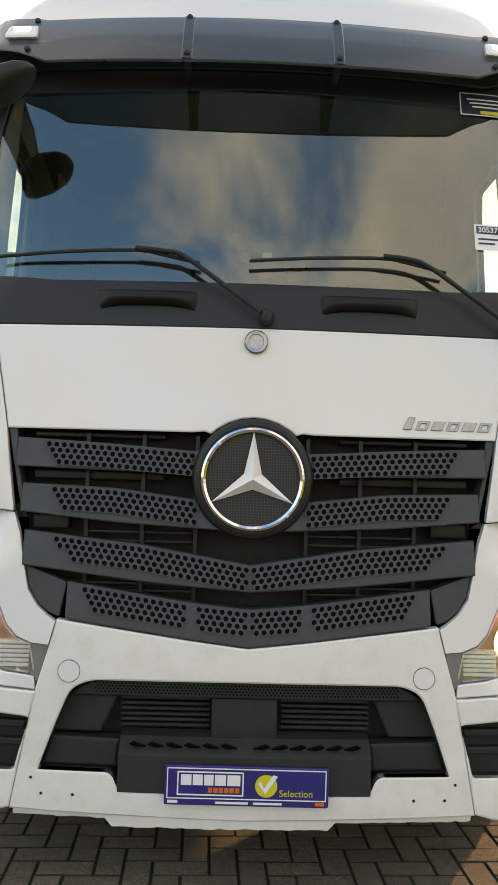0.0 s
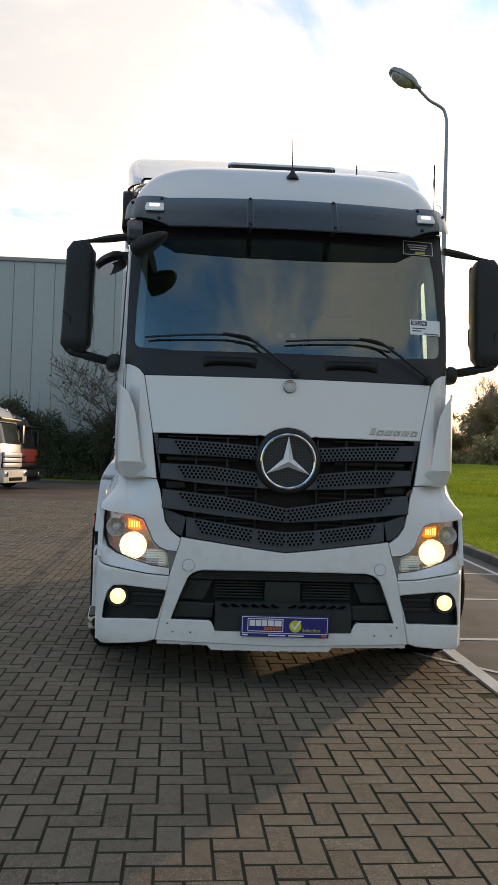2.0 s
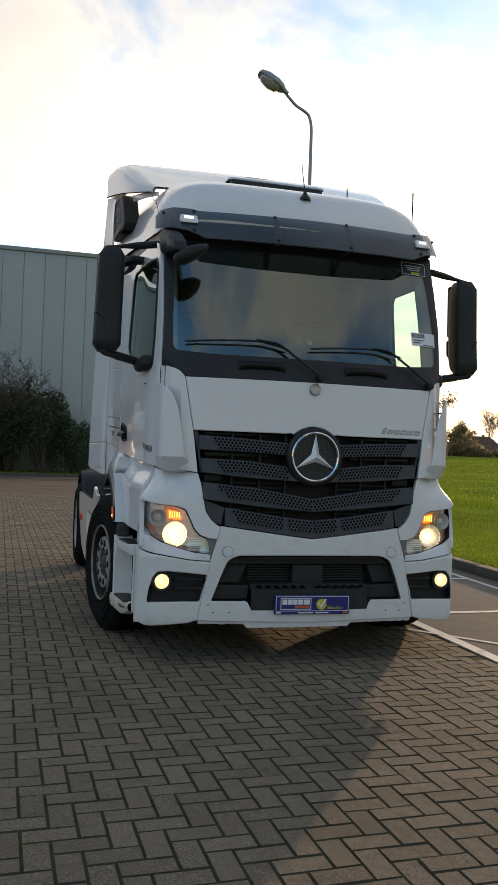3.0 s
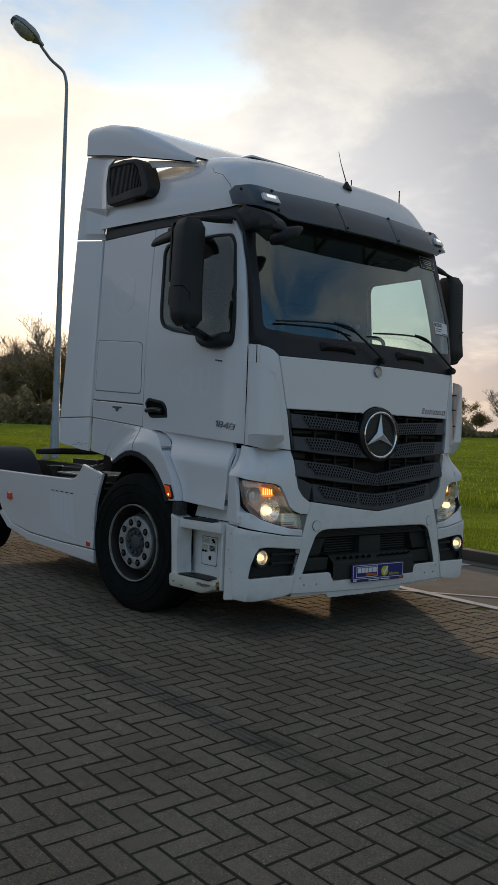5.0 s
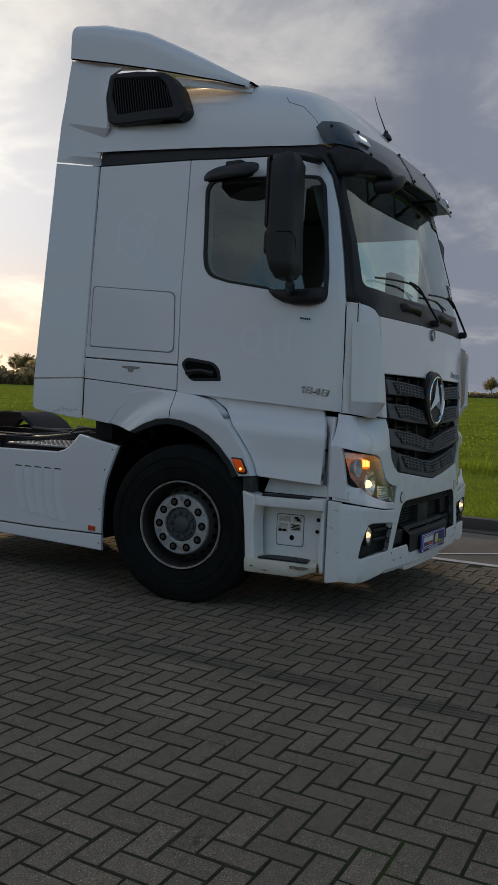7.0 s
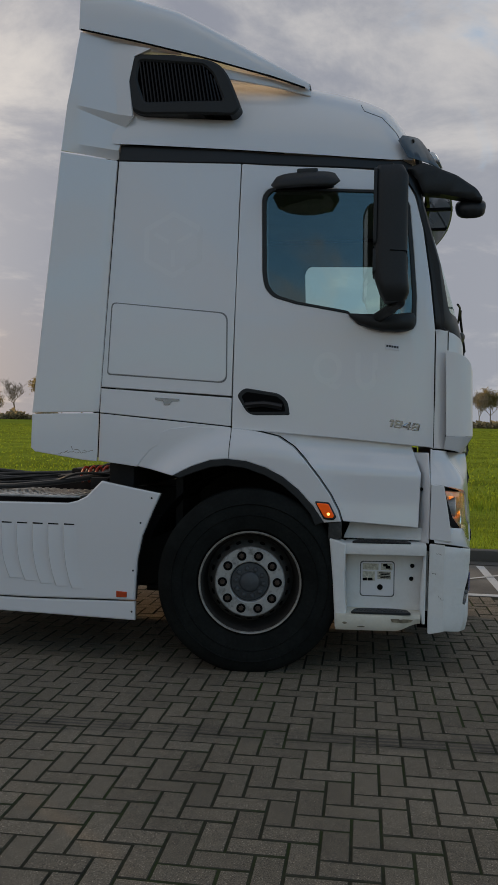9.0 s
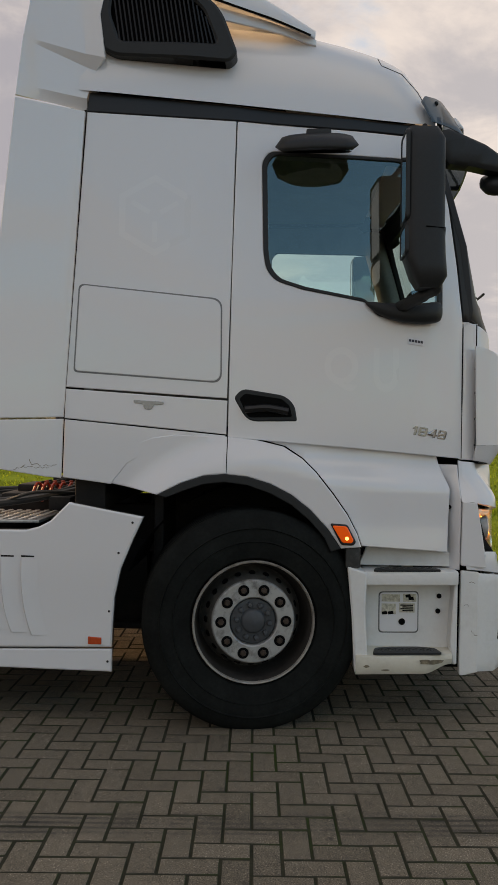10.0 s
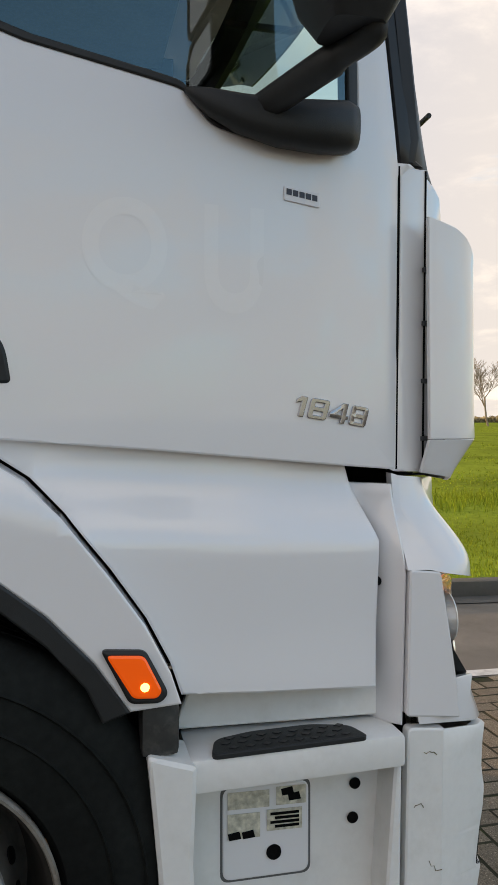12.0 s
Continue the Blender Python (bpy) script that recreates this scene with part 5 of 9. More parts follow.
def build_roof():
    b = bmesh.new()
    rings = []
    for y in [0.30, 0.33, 0.36, 0.40, 0.45, 0.5, 0.56, 0.63, 0.72, 0.85, 1.0, 1.2, 1.4, 1.6, 1.8, 2.0, 2.15]:
        w, z0, z1 = roof_half(y), roof_base(y), roof_top(y)
        row = []
        for k in range(41):
            a = -1 + 2 * k / 40
            g = math.copysign(1 - (1 - abs(a)) ** 2.2, a)
            x = w * g
            h = max(0.0, 1 - abs(g) ** 7) ** 0.5
            row.append((x, y + 0.10 * x * x * max(0.0, 1 - (y - 0.3) / 0.5), z0 + (z1 - z0) * h))
        rings.append(row)
    loft(b, rings)
    bmesh.ops.recalc_face_normals(b, faces=b.faces[:])
    roof = part("roof", b, WHITE, truck, "white high roof of the cab", smooth=50)
    if roof.data.polygons[200].normal.z < 0:
        roof.data.flip_normals()
    # hatch slot
    b = bmesh.new()
    patch(rounded([(-0.38, 1.12), (0.40, 1.12), (0.40, 1.8), (-0.36, 1.8)], 0.05), lambda u, v, d=0: (u, v, roof_top(v) + 0.085 + d), 0.12, r=0.01, bm=b)
    hatch = part("roof_hatch", b, SATIN, roof, "raised roof hatch with a dark edge")
    b = patch(rounded([(-0.40, 1.14), (0.42, 1.14), (0.42, 1.85), (-0.38, 1.85)], 0.05), lambda u, v, d=0: (u, v, roof_top(v) + 0.105 + d), 0.018, r=0.008)
    part("hatch_lid", b, WHITE, hatch)
    # seam on the roof side
    for s in (1, -1):
        b = bmesh.new()
        tube(b, [(s * (roof_half(y) - 0.004), y, z) for y, z in ((0.44, 3.0), (0.50, 3.10), (0.58, 3.185), (0.68, 3.225), (0.70, 3.26))], 0.0018, 6)
        part("roof_seam", b, CHASSIS, roof)
    # aerials
    b = bmesh.new()
    lathe(b, [(0.045, -0.01), (0.04, 0.01), (0.02, 0.035), (0.012, 0.055), (0.0, 0.058)], 18, Matrix.Translation((0.02, 0.46, 3.285)))
    aerial = part("aerial_foot", b, BLACK, truck, "short roof aerial")
    b = bmesh.new()
    tube(b, [(0.02, 0.46, 3.33), (0.02, 0.53, 3.50), (0.02, 0.56, 3.60)], [0.005, 0.003, 0.002], 6)
    part("aerial_rod", b, BLACK, aerial)
    b = bmesh.new()
    tube(b, [(0.54, 0.94, 3.47), (0.54, 0.95, 3.58)], 0.005, 6)
    part("aerial_stub", b, BLACK, truck)
    b = bmesh.new()
    tube(b, [(1.115, 0.93, 3.02), (1.115, 0.93, 3.4), (1.11, 0.92, 3.46), (1.11, 0.92, 3.60)], [0.004, 0.003, 0.007, 0.006], 6)
    part("whip_aerial", b, BLACK, truck, "thin whip aerial on the far roof edge")


def build_deflector():
    ys = [1.0, 1.06, 1.15, 1.3, 1.44, 1.6, 1.77, 1.95, 2.1, 2.25, 2.335]
    zt = lambda y: lerp_table(y, [1.0, 1.15, 1.4, 1.77, 2.1, 2.335], [3.43, 3.51, 3.655, 3.845, 3.945, 3.975])
    zb = lambda y: lerp_table(y, [1.0, 1.3, 1.6, 2.0, 2.34], [3.385, 3.46, 3.54, 3.64, 3.715])
    w = lambda y: lerp_table(y, [1.0, 1.2, 1.6, 2.34], [1.03, 1.11, 1.18, 1.265])

    def section(y, off):
        z0, z1, ww = zb(y), zt(y) - off, w(y) - off
        r = min(0.11, 0.75 * (z1 - z0))
        half = [(ww, z0), (ww, z0 + 0.5 * (z1 - r - z0)), (ww, z1 - r)]
        half += [(ww - r + r * math.cos(a), z1 - r + r * math.sin(a)) for a in [radians(18 * k) for k in range(1, 6)]]
        half += [((ww - r) * k, z1 + 0.02 * (1 - k * k)) for k in (0.75, 0.5, 0.25)]
        return [(-x, y + 0.03 * (z0 + 0.2 - z), z) for x, z in half] + [(0.0, y, z1 + 0.02)] + [(x, y + 0.03 * (z0 + 0.2 - z), z) for x, z in reversed(half)]
    b = bmesh.new()
    loft(b, [section(y, 0.0) for y in ys])
    loft(b, [section(y, 0.018) for y in ys])
    loft(b, [section(ys[-1], 0.0), section(ys[-1], 0.018)])
    bmesh.ops.remove_doubles(b, verts=b.verts[:], dist=0.0004)
    bmesh.ops.recalc_face_normals(b, faces=b.faces[:])
    part("roof_deflector", b, WHITE, truck, "white roof air deflector", smooth=40)
    for s in (1, -1):
        # dark tube paints the shadow line along the deflector's lower edge
        b = bmesh.new()
        tube(b, [(s * (w(y) + 0.001), y, zb(y) - 0.003) for y in [1.03 + 0.1 * k for k in range(14)]], 0.005, 6)
        part("deflector_seal", b, DARK, truck)
        # closing plates between the roof and the deflector
        for poly in ([(1.0, 3.36), (1.52, 3.44), (1.52, 3.50), (1.30, 3.455), (1.0, 3.39)], [(1.75, 3.575), (2.335, 3.64), (2.335, 3.75), (2.0, 3.67), (1.75, 3.61)]):
            part("deflector_side_plate", patch(poly, side(lambda y, z: w(y) - 0.035, s), 0.012, step=0.1, r=0.003), WHITE, truck)


# ---- cab sides ----
DOOR = [(1.384, 2.935), (1.40, 2.2), (1.408, 1.70), (1.412, 1.384), (0.80, 1.338), (0.257, 1.291), (0.257, 1.955), (0.29, 2.25), (0.335, 2.55), (0.385, 2.74), (0.45, 2.845), (0.56, 2.885), (0.75, 2.898)]
WINDOW = [(1.262, 2.74), (1.225, 2.792), (0.602, 2.771), (0.455, 2.752), (0.413, 2.69), (0.385, 2.40), (0.366, 2.157), (0.366, 2.0), (0.385, 1.967), (0.428, 1.957), (0.62, 1.972), (0.690, 1.987), (0.747, 2.052), (1.052, 2.108), (1.19, 2.15), (1.238, 2.21), (1.25, 2.30)]


def build_side(s):
    sx = side(side_x, s)
    win = rounded(WINDOW, [0.03, 0.05, 0, 0.03, 0.03, 0, 0, 0.02, 0.02, 0.02, 0.02, 0.02, 0.02, 0, 0.04, 0.04, 0])
    door = part("door", patch(rounded(DOOR, [0.01, 0, 0, 0.01, 0, 0.01, 0.01, 0, 0, 0.03, 0.03, 0, 0]), sx, 0.03, holes=[win], step=0.06), WHITE, truck, "white cab door with black window surround")
    cy, cz = 0.81, 2.42
    inner = [(y + (cy - y) * 0.055, z + (cz - z) * 0.045) for y, z in win]
    inner = [(y, max(z, 2.052)) for y, z in inner if not (0.40 < y < 0.70 and z < 2.05)]
    part("window_seal", patch(win, shift(sx, 0.003), 0.02, holes=[inner], step=0.06, r=0.003), BLACK, door)
    pane = part("window_pane", patch(inner, shift(sx, -0.006), 0.0, step=0.1, r=0), SIDEGLASS, door, "tinted side window")
    pane.visible_shadow = False
    # door handle: recess and bar
    hp = rounded([(1.385, 1.578), (1.344, 1.622), (1.136, 1.590), (1.088, 1.545), (1.075, 1.466), (1.317, 1.462)], [0.02, 0.03, 0.04, 0.03, 0.012, 0.05])
    hd = part("door_handle", patch(hp, shift(sx, 0.005), 0.012, r=0.006), BLACK, door, "black recessed door handle")
    b = bmesh.new()
    q = [(1.33, 1.520), (1.22, 1.528), (1.12, 1.512)]
    sweep(b, [Vector(sx(y, z, 0.020)) for y, z in q], [0.019] * 17, 8)
    part("handle_bar", b, SATIN, hd)
    # flat near-black patch stands for the shade in the handle's recess
    b = patch(rounded([(1.358, 1.572), (1.330, 1.598), (1.150, 1.574), (1.112, 1.540), (1.100, 1.486), (1.312, 1.482)], 0.012), shift(sx, 0.0065), 0.004, r=0.001)
    part("handle_cavity", b, DARK, hd)
    # sleeper panel with locker door, strip below
    part("sleeper_panel", patch([(1.391, 2.935), (2.113, 2.956), (2.199, 1.620), (1.418, 1.573), (1.404, 2.2)], sx, 0.03, step=0.08), WHITE, truck)
    lk = rounded([(2.136, 2.116), (1.453, 2.051), (1.451, 1.653), (2.158, 1.699)], [0.03, 0.05, 0.05, 0.02])
    grow = [(y + (0.007 if y > 1.8 else -0.007), z + (0.007 if z > 1.9 else -0.007)) for y, z in lk]
    lo = part("locker_door", patch(lk, shift(sx, 0.0045), 0.004, step=0.08, r=0.003), WHITE, truck, "white locker door flush in the cab side")
    # grey sheet showing round the locker door paints its groove's shade
    part("locker_seal", patch(grow, shift(sx, 0.0015), 0.002, step=0.08, r=0.001), material("seam_grey", (0.20, 0.20, 0.20), 0.7, vary=0.1), lo)
    part("sleeper_strip", patch([(1.416, 1.562), (2.200, 1.611), (2.206, 1.468), (1.420, 1.398)], sx, 0.03, step=0.08), WHITE, truck)
    b = bmesh.new()
    patch(rounded([(1.87, 1.560), (1.725, 1.553), (1.725, 1.540), (1.77, 1.538), (1.785, 1.515), (1.815, 1.516), (1.825, 1.540), (1.87, 1.546)], 0.004), shift(sx, 0.004), 0.004, r=0.001, bm=b)
    part("cab_badge", b, BADGE, truck, "small chrome cab badge")
    # black band under the roof
    edge = [(front_y(PILLAR, z) + 0.002, z) for z in (2.86, 2.80, 2.70, 2.60, 2.48, 2.35, 2.22, 2.10, 1.985)]
    back = [(0.252, 1.966), (0.283, 2.25), (0.328, 2.55), (0.378, 2.745), (0.445, 2.853), (0.555, 2.893)]

    def pillar_x(y, z):
        rear = lerp_table(z, [q[1] for q in back], [q[0] for q in back])
        front = front_y(PILLAR, min(z, 2.86))
        t = smooth01((y - front) / max(0.03, rear - front))
        return (1 - t) * (PILLAR - 0.004) + t * (side_x(max(y, rear), z) - 0.006)
    part("roof_band", patch([(2.108, 3.056), (1.388, 3.015), (0.665, 2.955), (0.45, 2.945), (0.405, 2.92)] + edge + [(0.190, 1.968)] + back + [(0.75, 2.906), (1.387, 2.941), (2.116, 2.962)],
                            side(lambda y, z: side_x(y, z) - 0.006 if y > 0.46 else pillar_x(y, z), s), 0.02, step=0.05), SATIN, truck, "black band along the cab side")
    # fender over the wheel and lower door panel
    fen = [(2.081, 1.175), (1.99, 1.265), (1.90, 1.335), (1.78, 1.378), (1.672, 1.393), (1.42, 1.387), (1.27, 1.372), (1.14, 1.342), (1.05, 1.285), (0.985, 1.222), (0.90, 1.115), (0.832, 1.020), (0.785, 0.93), (0.765, 0.870), (0.86, 0.862), (0.925, 0.955), (1.01, 1.045), (1.10, 1.115), (1.20, 1.165), (1.31, 1.198), (1.422, 1.209), (1.52, 1.200), (1.63, 1.163), (1.745, 1.105)]
    part("wheel_arch", patch(fen, side(fender_x, s), 0.10, step=0.028, r=0.004), WHITE, truck, "white wheel arch panel")
    b = bmesh.new()
    tube(b, [Vector(side(fender_x, s)(1.412, 1.212 + 0.0176 * k, 0.0004)) for k in range(11)], 0.0022, 5)
    part("arch_seam", b, DARK, truck)
    back = [(2.206, 1.462), (2.213, 1.18), (1.98, 1.15), (1.90, 1.25), (1.78, 1.32), (1.65, 1.345), (1.43, 1.345), (1.424, 1.392)]
    part("arch_rear_panel", patch(back, side(lambda y, z: side_x(y, z) - 0.004, s), 0.03, step=0.08), WHITE, truck)
    lip = [(0.86, 0.862), (0.925, 0.955), (1.01, 1.045), (1.10, 1.115), (1.20, 1.165), (1.31, 1.198), (1.422, 1.209), (1.52, 1.200), (1.63, 1.163), (1.745, 1.105), (1.70, 1.092), (1.61, 1.128), (1.52, 1.158), (1.422, 1.170), (1.31, 1.156), (1.20, 1.118), (1.10, 1.065), (1.01, 0.990), (0.94, 0.91), (0.91, 0.845)]
    part("arch_lip", patch(lip, side(lambda y, z: 1.250, s), 0.05, step=0.06, r=0.004), BLACK, truck, "black wheel arch edge")
    low = [(1.26, 1.377), (0.80, 1.355), (0.385, 1.318), (0.370, 1.268), (0.346, 1.20), (0.326, 1.145), (0.337, 0.838), (0.757, 0.868), (0.778, 0.93), (0.825, 1.02), (0.893, 1.117), (0.977, 1.222), (1.043, 1.287), (1.132, 1.345)]
    part("lower_door_panel", patch(low, side(skirt_x, s), 0.03, step=0.028, r=0.004), WHITE, truck)
    # added black sheet, so the gaps round the arch look shaded
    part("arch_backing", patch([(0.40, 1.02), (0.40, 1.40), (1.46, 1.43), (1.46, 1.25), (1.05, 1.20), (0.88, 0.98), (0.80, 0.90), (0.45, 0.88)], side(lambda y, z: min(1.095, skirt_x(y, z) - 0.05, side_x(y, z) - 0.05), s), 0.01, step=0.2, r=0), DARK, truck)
    # side marker
    b = patch(rounded([(0.915, 0.982), (0.833, 0.977), (0.790, 0.895), (0.805, 0.878), (0.862, 0.880)], 0.012), side(lambda y, z: 1.258, s), 0.03, r=0.006)
    mk = part("side_indicator", b, BLACK, truck, "orange side indicator, lit")
    b = patch(rounded([(0.905, 0.973), (0.836, 0.969), (0.803, 0.903), (0.812, 0.890), (0.856, 0.892)], 0.01), side(lambda y, z: 1.264, s), 0.01, r=0.004)
    part("indicator_lens", b, LIT_ORANGE, mk, "glowing orange lens")
    b = bmesh.new()
    lathe(b, [(0.009, 0.0), (0.007, 0.003), (0.0, 0.004)], 14, Matrix.Translation((s * 1.263, 0.835, 0.912)) @ Matrix.Rotation(radians(90 * s), 4, "Y"))
    part("indicator_bulb", b, INDICATOR_BULB, mk)
    # rear side fins
    fl = [(2.209, 1.472), (2.122, 2.956), (2.437, 2.992), (2.577, 1.46)]
    part("side_fin", patch(fl, side(fin_x, s), 0.02, step=0.08), WHITE, truck, "white side air deflector")
    fl = [(2.577, 1.452), (2.209, 1.464), (2.217, 1.178), (2.29, 1.185), (2.56, 1.232), (2.582, 1.255)]
    part("side_fin_lower", patch(fl, side(fin_x, s), 0.02, step=0.08), WHITE, truck, "white lower deflector with scratched paint")
    # upper fin: a facet turned in at the bottom, then a ledge that deepens forwards
    b = bmesh.new()
    levels = [((2.118, 2.966), (2.434, 3.003), -0.040), ((2.114, 3.016), (2.428, 3.055), 0.0), ((2.070, 3.150), (2.404, 3.272), 0.0), ((2.020, 3.200), (2.402, 3.282), 0.034),
              ((2.045, 3.41), (2.376, 3.43), 0.030), ((2.015, 3.555), (2.352, 3.60), 0.026), ((1.92, 3.595), (2.335, 3.70), 0.018)]
    rows_ = []
    for pf, pr, off in levels:
        row = []
        for k in range(9):
            y, z = pf[0] + (pr[0] - pf[0]) * k / 8, pf[1] + (pr[1] - pf[1]) * k / 8
            row.append((s * (fin_x(y, z) + off * (1 - k / 8)), y, z))
        rows_.append(row)
    loft(b, rows_)
    bmesh.ops.recalc_face_normals(b, faces=b.faces[:])
    bmesh.ops.solidify(b, geom=b.faces[:], thickness=0.018)
    bmesh.ops.recalc_face_normals(b, faces=b.faces[:])
    part("side_fin_upper", b, WHITE, truck, "white upper air deflector", smooth=12)
    # added black sheets turn the bright slits at fin and band into shade
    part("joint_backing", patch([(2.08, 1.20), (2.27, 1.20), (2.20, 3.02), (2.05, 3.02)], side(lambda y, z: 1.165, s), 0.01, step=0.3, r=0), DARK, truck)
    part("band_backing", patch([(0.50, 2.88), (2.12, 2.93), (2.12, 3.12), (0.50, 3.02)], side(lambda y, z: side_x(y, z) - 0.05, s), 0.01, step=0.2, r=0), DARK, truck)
    # black intake with slanting slats
    vo = rounded([(2.058, 3.41), (2.035, 3.53), (2.0, 3.568), (1.78, 3.55), (1.56, 3.508), (1.50, 3.475), (1.455, 3.415), (1.385, 3.24), (1.42, 3.19), (1.97, 3.215), (2.03, 3.245)], [0.03, 0.02, 0.04, 0, 0.03, 0.03, 0.03, 0.02, 0.04, 0.03, 0.02])
    vi = rounded([(2.0, 3.42), (1.985, 3.528), (1.60, 3.478), (1.548, 3.43), (1.482, 3.275), (1.952, 3.285)], 0.025)
    vx = side(lambda y, z: 1.222 - 0.12 * max(0, 1.6 - y), s)
    it = part("side_intake", patch(vo, vx, 0.12, holes=[vi], step=0.07, r=0.012), BLACK, truck, "black slatted side air intake")
    part("intake_back", patch(vi, shift(vx, -0.05), 0.0, r=0), DARK, it)
    for k in range(23):
        y = 1.505 + 0.0212 * k
        zt_ = 3.478 + (y - 1.60) * 0.13 if y > 1.60 else 3.43 + (y - 1.548) * 1.2
        b = bmesh.new()
        lo_, hi_ = Vector(vx(y - 0.02, 3.275 + 0.02 * (y - 1.485), -0.012)), Vector(vx(y + 0.015, min(zt_, 3.53), -0.012))
        tube(b, [lo_, hi_], 0.0062, 5)
        part("intake_slat", b, HANDLE, it)


def build_step_box(s):
    def bx(b, y0, y1, z0, z1, x0, x1, bev=0.006):
        box(b, min(s * x0, s * x1), max(s * x0, s * x1), y0, y1, z0, z1, bev)
        flare(b)

    def flare(b):
        for v in b.verts:
            if abs(v.co.x) > 1.08:
                v.co.x += s * 0.10 * max(0.0, v.co.y - 0.35)
        return b
    def lower_apron(b):
        """Rounded lower step: bulges out, its front corner worn away to a slope."""
        rows_ = []
        for y in [0.318 + 0.0195 * k for k in range(25)]:
            cut = smooth01((0.46 - y) / 0.14)
            zb = 0.262 + 0.040 * cut
            out = 1.222 - 0.03 * cut
            rows_.append([(s * x, y, z) for x, z in ((1.0, 0.362), (out - 0.03, 0.362), (out - 0.006, 0.353), (out, 0.335), (out - 0.004, zb + 0.02), (out - 0.014, zb + 0.004), (out - 0.04, zb), (1.0, zb))])
        loft(b, rows_)
        bmesh.ops.recalc_face_normals(b, faces=b.faces[:])
    b = bmesh.new()
    # recess wall, top shelf, bottom shelf, side walls, lower apron
    fnw = side(lambda y, z: 1.075 + 0.02 * (0.7 - z), s)
    patch([(0.275, 0.36), (0.275, 0.70), (0.80, 0.70), (0.80, 0.36)], fnw, 0.02, bm=b, r=0)
    st = part("step_box", b, WHITE_WORN, truck, "white step box with two black treads, scraped below")
    b = bmesh.new(); bx(b, 0.290, 0.745, 0.685, 0.752, 1.05, 1.185, 0.010); part("upper_step", b, WHITE_WORN, st)
    b = patch([(0.30, 0.76), (0.30, 0.83), (0.72, 0.86), (0.76, 0.76)], side(lambda y, z: 1.08, s), 0.02); part("step_back", b, WHITE_WORN, st)
    b = bmesh.new(); lower_apron(b); flare(b); part("lower_step", b, APRON, st, "yellowed, scraped and broken lower step")
    b = patch(rounded([(0.828, 0.775), (0.735, 0.748), (0.742, 0.56), (0.728, 0.34), (0.79, 0.27), (0.806, 0.54)], 0.01), side(lambda y, z: 1.245, s), 0.13, r=0.008)
    part("step_side", b, WHITE_WORN, st)
    b = patch(rounded([(0.290, 0.745), (0.305, 0.70), (0.325, 0.40), (0.31, 0.30), (0.292, 0.30)], 0.004), side(lambda y, z: 1.165 - 0.05 * (0.3 - y), s), 0.09, r=0.006)
    part("step_front_wall", b, WHITE_WORN, st)
    for z, y0, y1, dx in ((0.753, 0.372, 0.705, 0.0), (0.361, 0.368, 0.705, 0.024)):
        b = bmesh.new()
        patch(rounded([(s * (1.188 + dx), y0), (s * (1.188 + dx), y1), (s * 1.11, y1 - 0.02), (s * 1.09, y1 - 0.10), (s * 1.09, y0 + 0.10), (s * 1.12, y0 + 0.02)], 0.02), lambda u, v, d=0, z=z: (u, v, z + 0.007 + d), 0.010, r=0.003, bm=b)
        flare(b)
        tr = part("step_tread", b, BLACK, st, "black ribbed tread")
        # flat dark diamonds stand for the shaded holes in the tread
        b = bmesh.new()
        for k in range(8):
            for q in range(3):
                xc, yc = 1.117 + 0.024 * q + 0.3 * dx, y0 + 0.045 + 0.034 * k + 0.012 * (q % 2)
                patch([(s * (xc - 0.008), yc), (s * xc, yc - 0.011), (s * (xc + 0.008), yc), (s * xc, yc + 0.011)], lambda u, v, d=0, z=z: (u, v, z + 0.0085 + d), 0.002, r=0.0005, bm=b)
        flare(b)
        part("tread_stud", b, SATIN, tr)
    # added dark plate, so the gap beside the bumper looks shaded
    b = bmesh.new(); bx(b, 0.24, 0.33, 0.25, 0.745, 0.98, 1.03, 0.004); part("inner_bracket", b, DARK, st)
    b = bmesh.new(); bx(b, 0.765, 0.838, 0.765, 0.866, 1.10, 1.18, 0.012); part("splash_guard", b, DUSTY, st, "dusty black plastic splash guard")
    # bare patches where the paint is scraped off the lower step
    rng = random.Random(14)
    for y0, z0, w, h in ((0.345, 0.312, 0.15, 0.024), (0.43, 0.326, 0.06, 0.014), (0.62, 0.285, 0.05, 0.010), (0.72, 0.30, 0.03, 0.015)):
        ring = [(y0 + w * (0.5 + 0.5 * math.cos(a) * rng.uniform(0.7, 1.1)), z0 + h * (0.5 + 0.5 * math.sin(a) * rng.uniform(0.6, 1.1))) for a in [math.pi * 2 * k / 11 for k in range(11)]]
        part("paint_chip", patch(ring, side(lambda y, z: 1.2232 - 0.03 * smooth01((0.46 - y) / 0.14) + 0.10 * max(0.0, y - 0.35), s), 0.0, step=0.02, r=0), BARE, st)
    # filler flap with worn label, two holes and a lock
    fl = rounded([(0.655, 0.625), (0.468, 0.630), (0.468, 0.435), (0.655, 0.432)], 0.02)
    cov = part("service_cover", patch(fl, shift(fnw, 0.004), 0.005, r=0.003), WHITE, st)
    part("cover_seam", patch([(y + (0.005 if y > 0.56 else -0.005), z + (0.005 if z > 0.53 else -0.005)) for y, z in fl], shift(fnw, 0.0012), 0.002, r=0.001), material("seam_dark", (0.10, 0.10, 0.10), 0.7, vary=0.1), st)
    for y, z, r in ((0.364, 0.614, 0.0125), (0.369, 0.540, 0.0125), (0.545, 0.484, 0.0165)):
        b = bmesh.new()
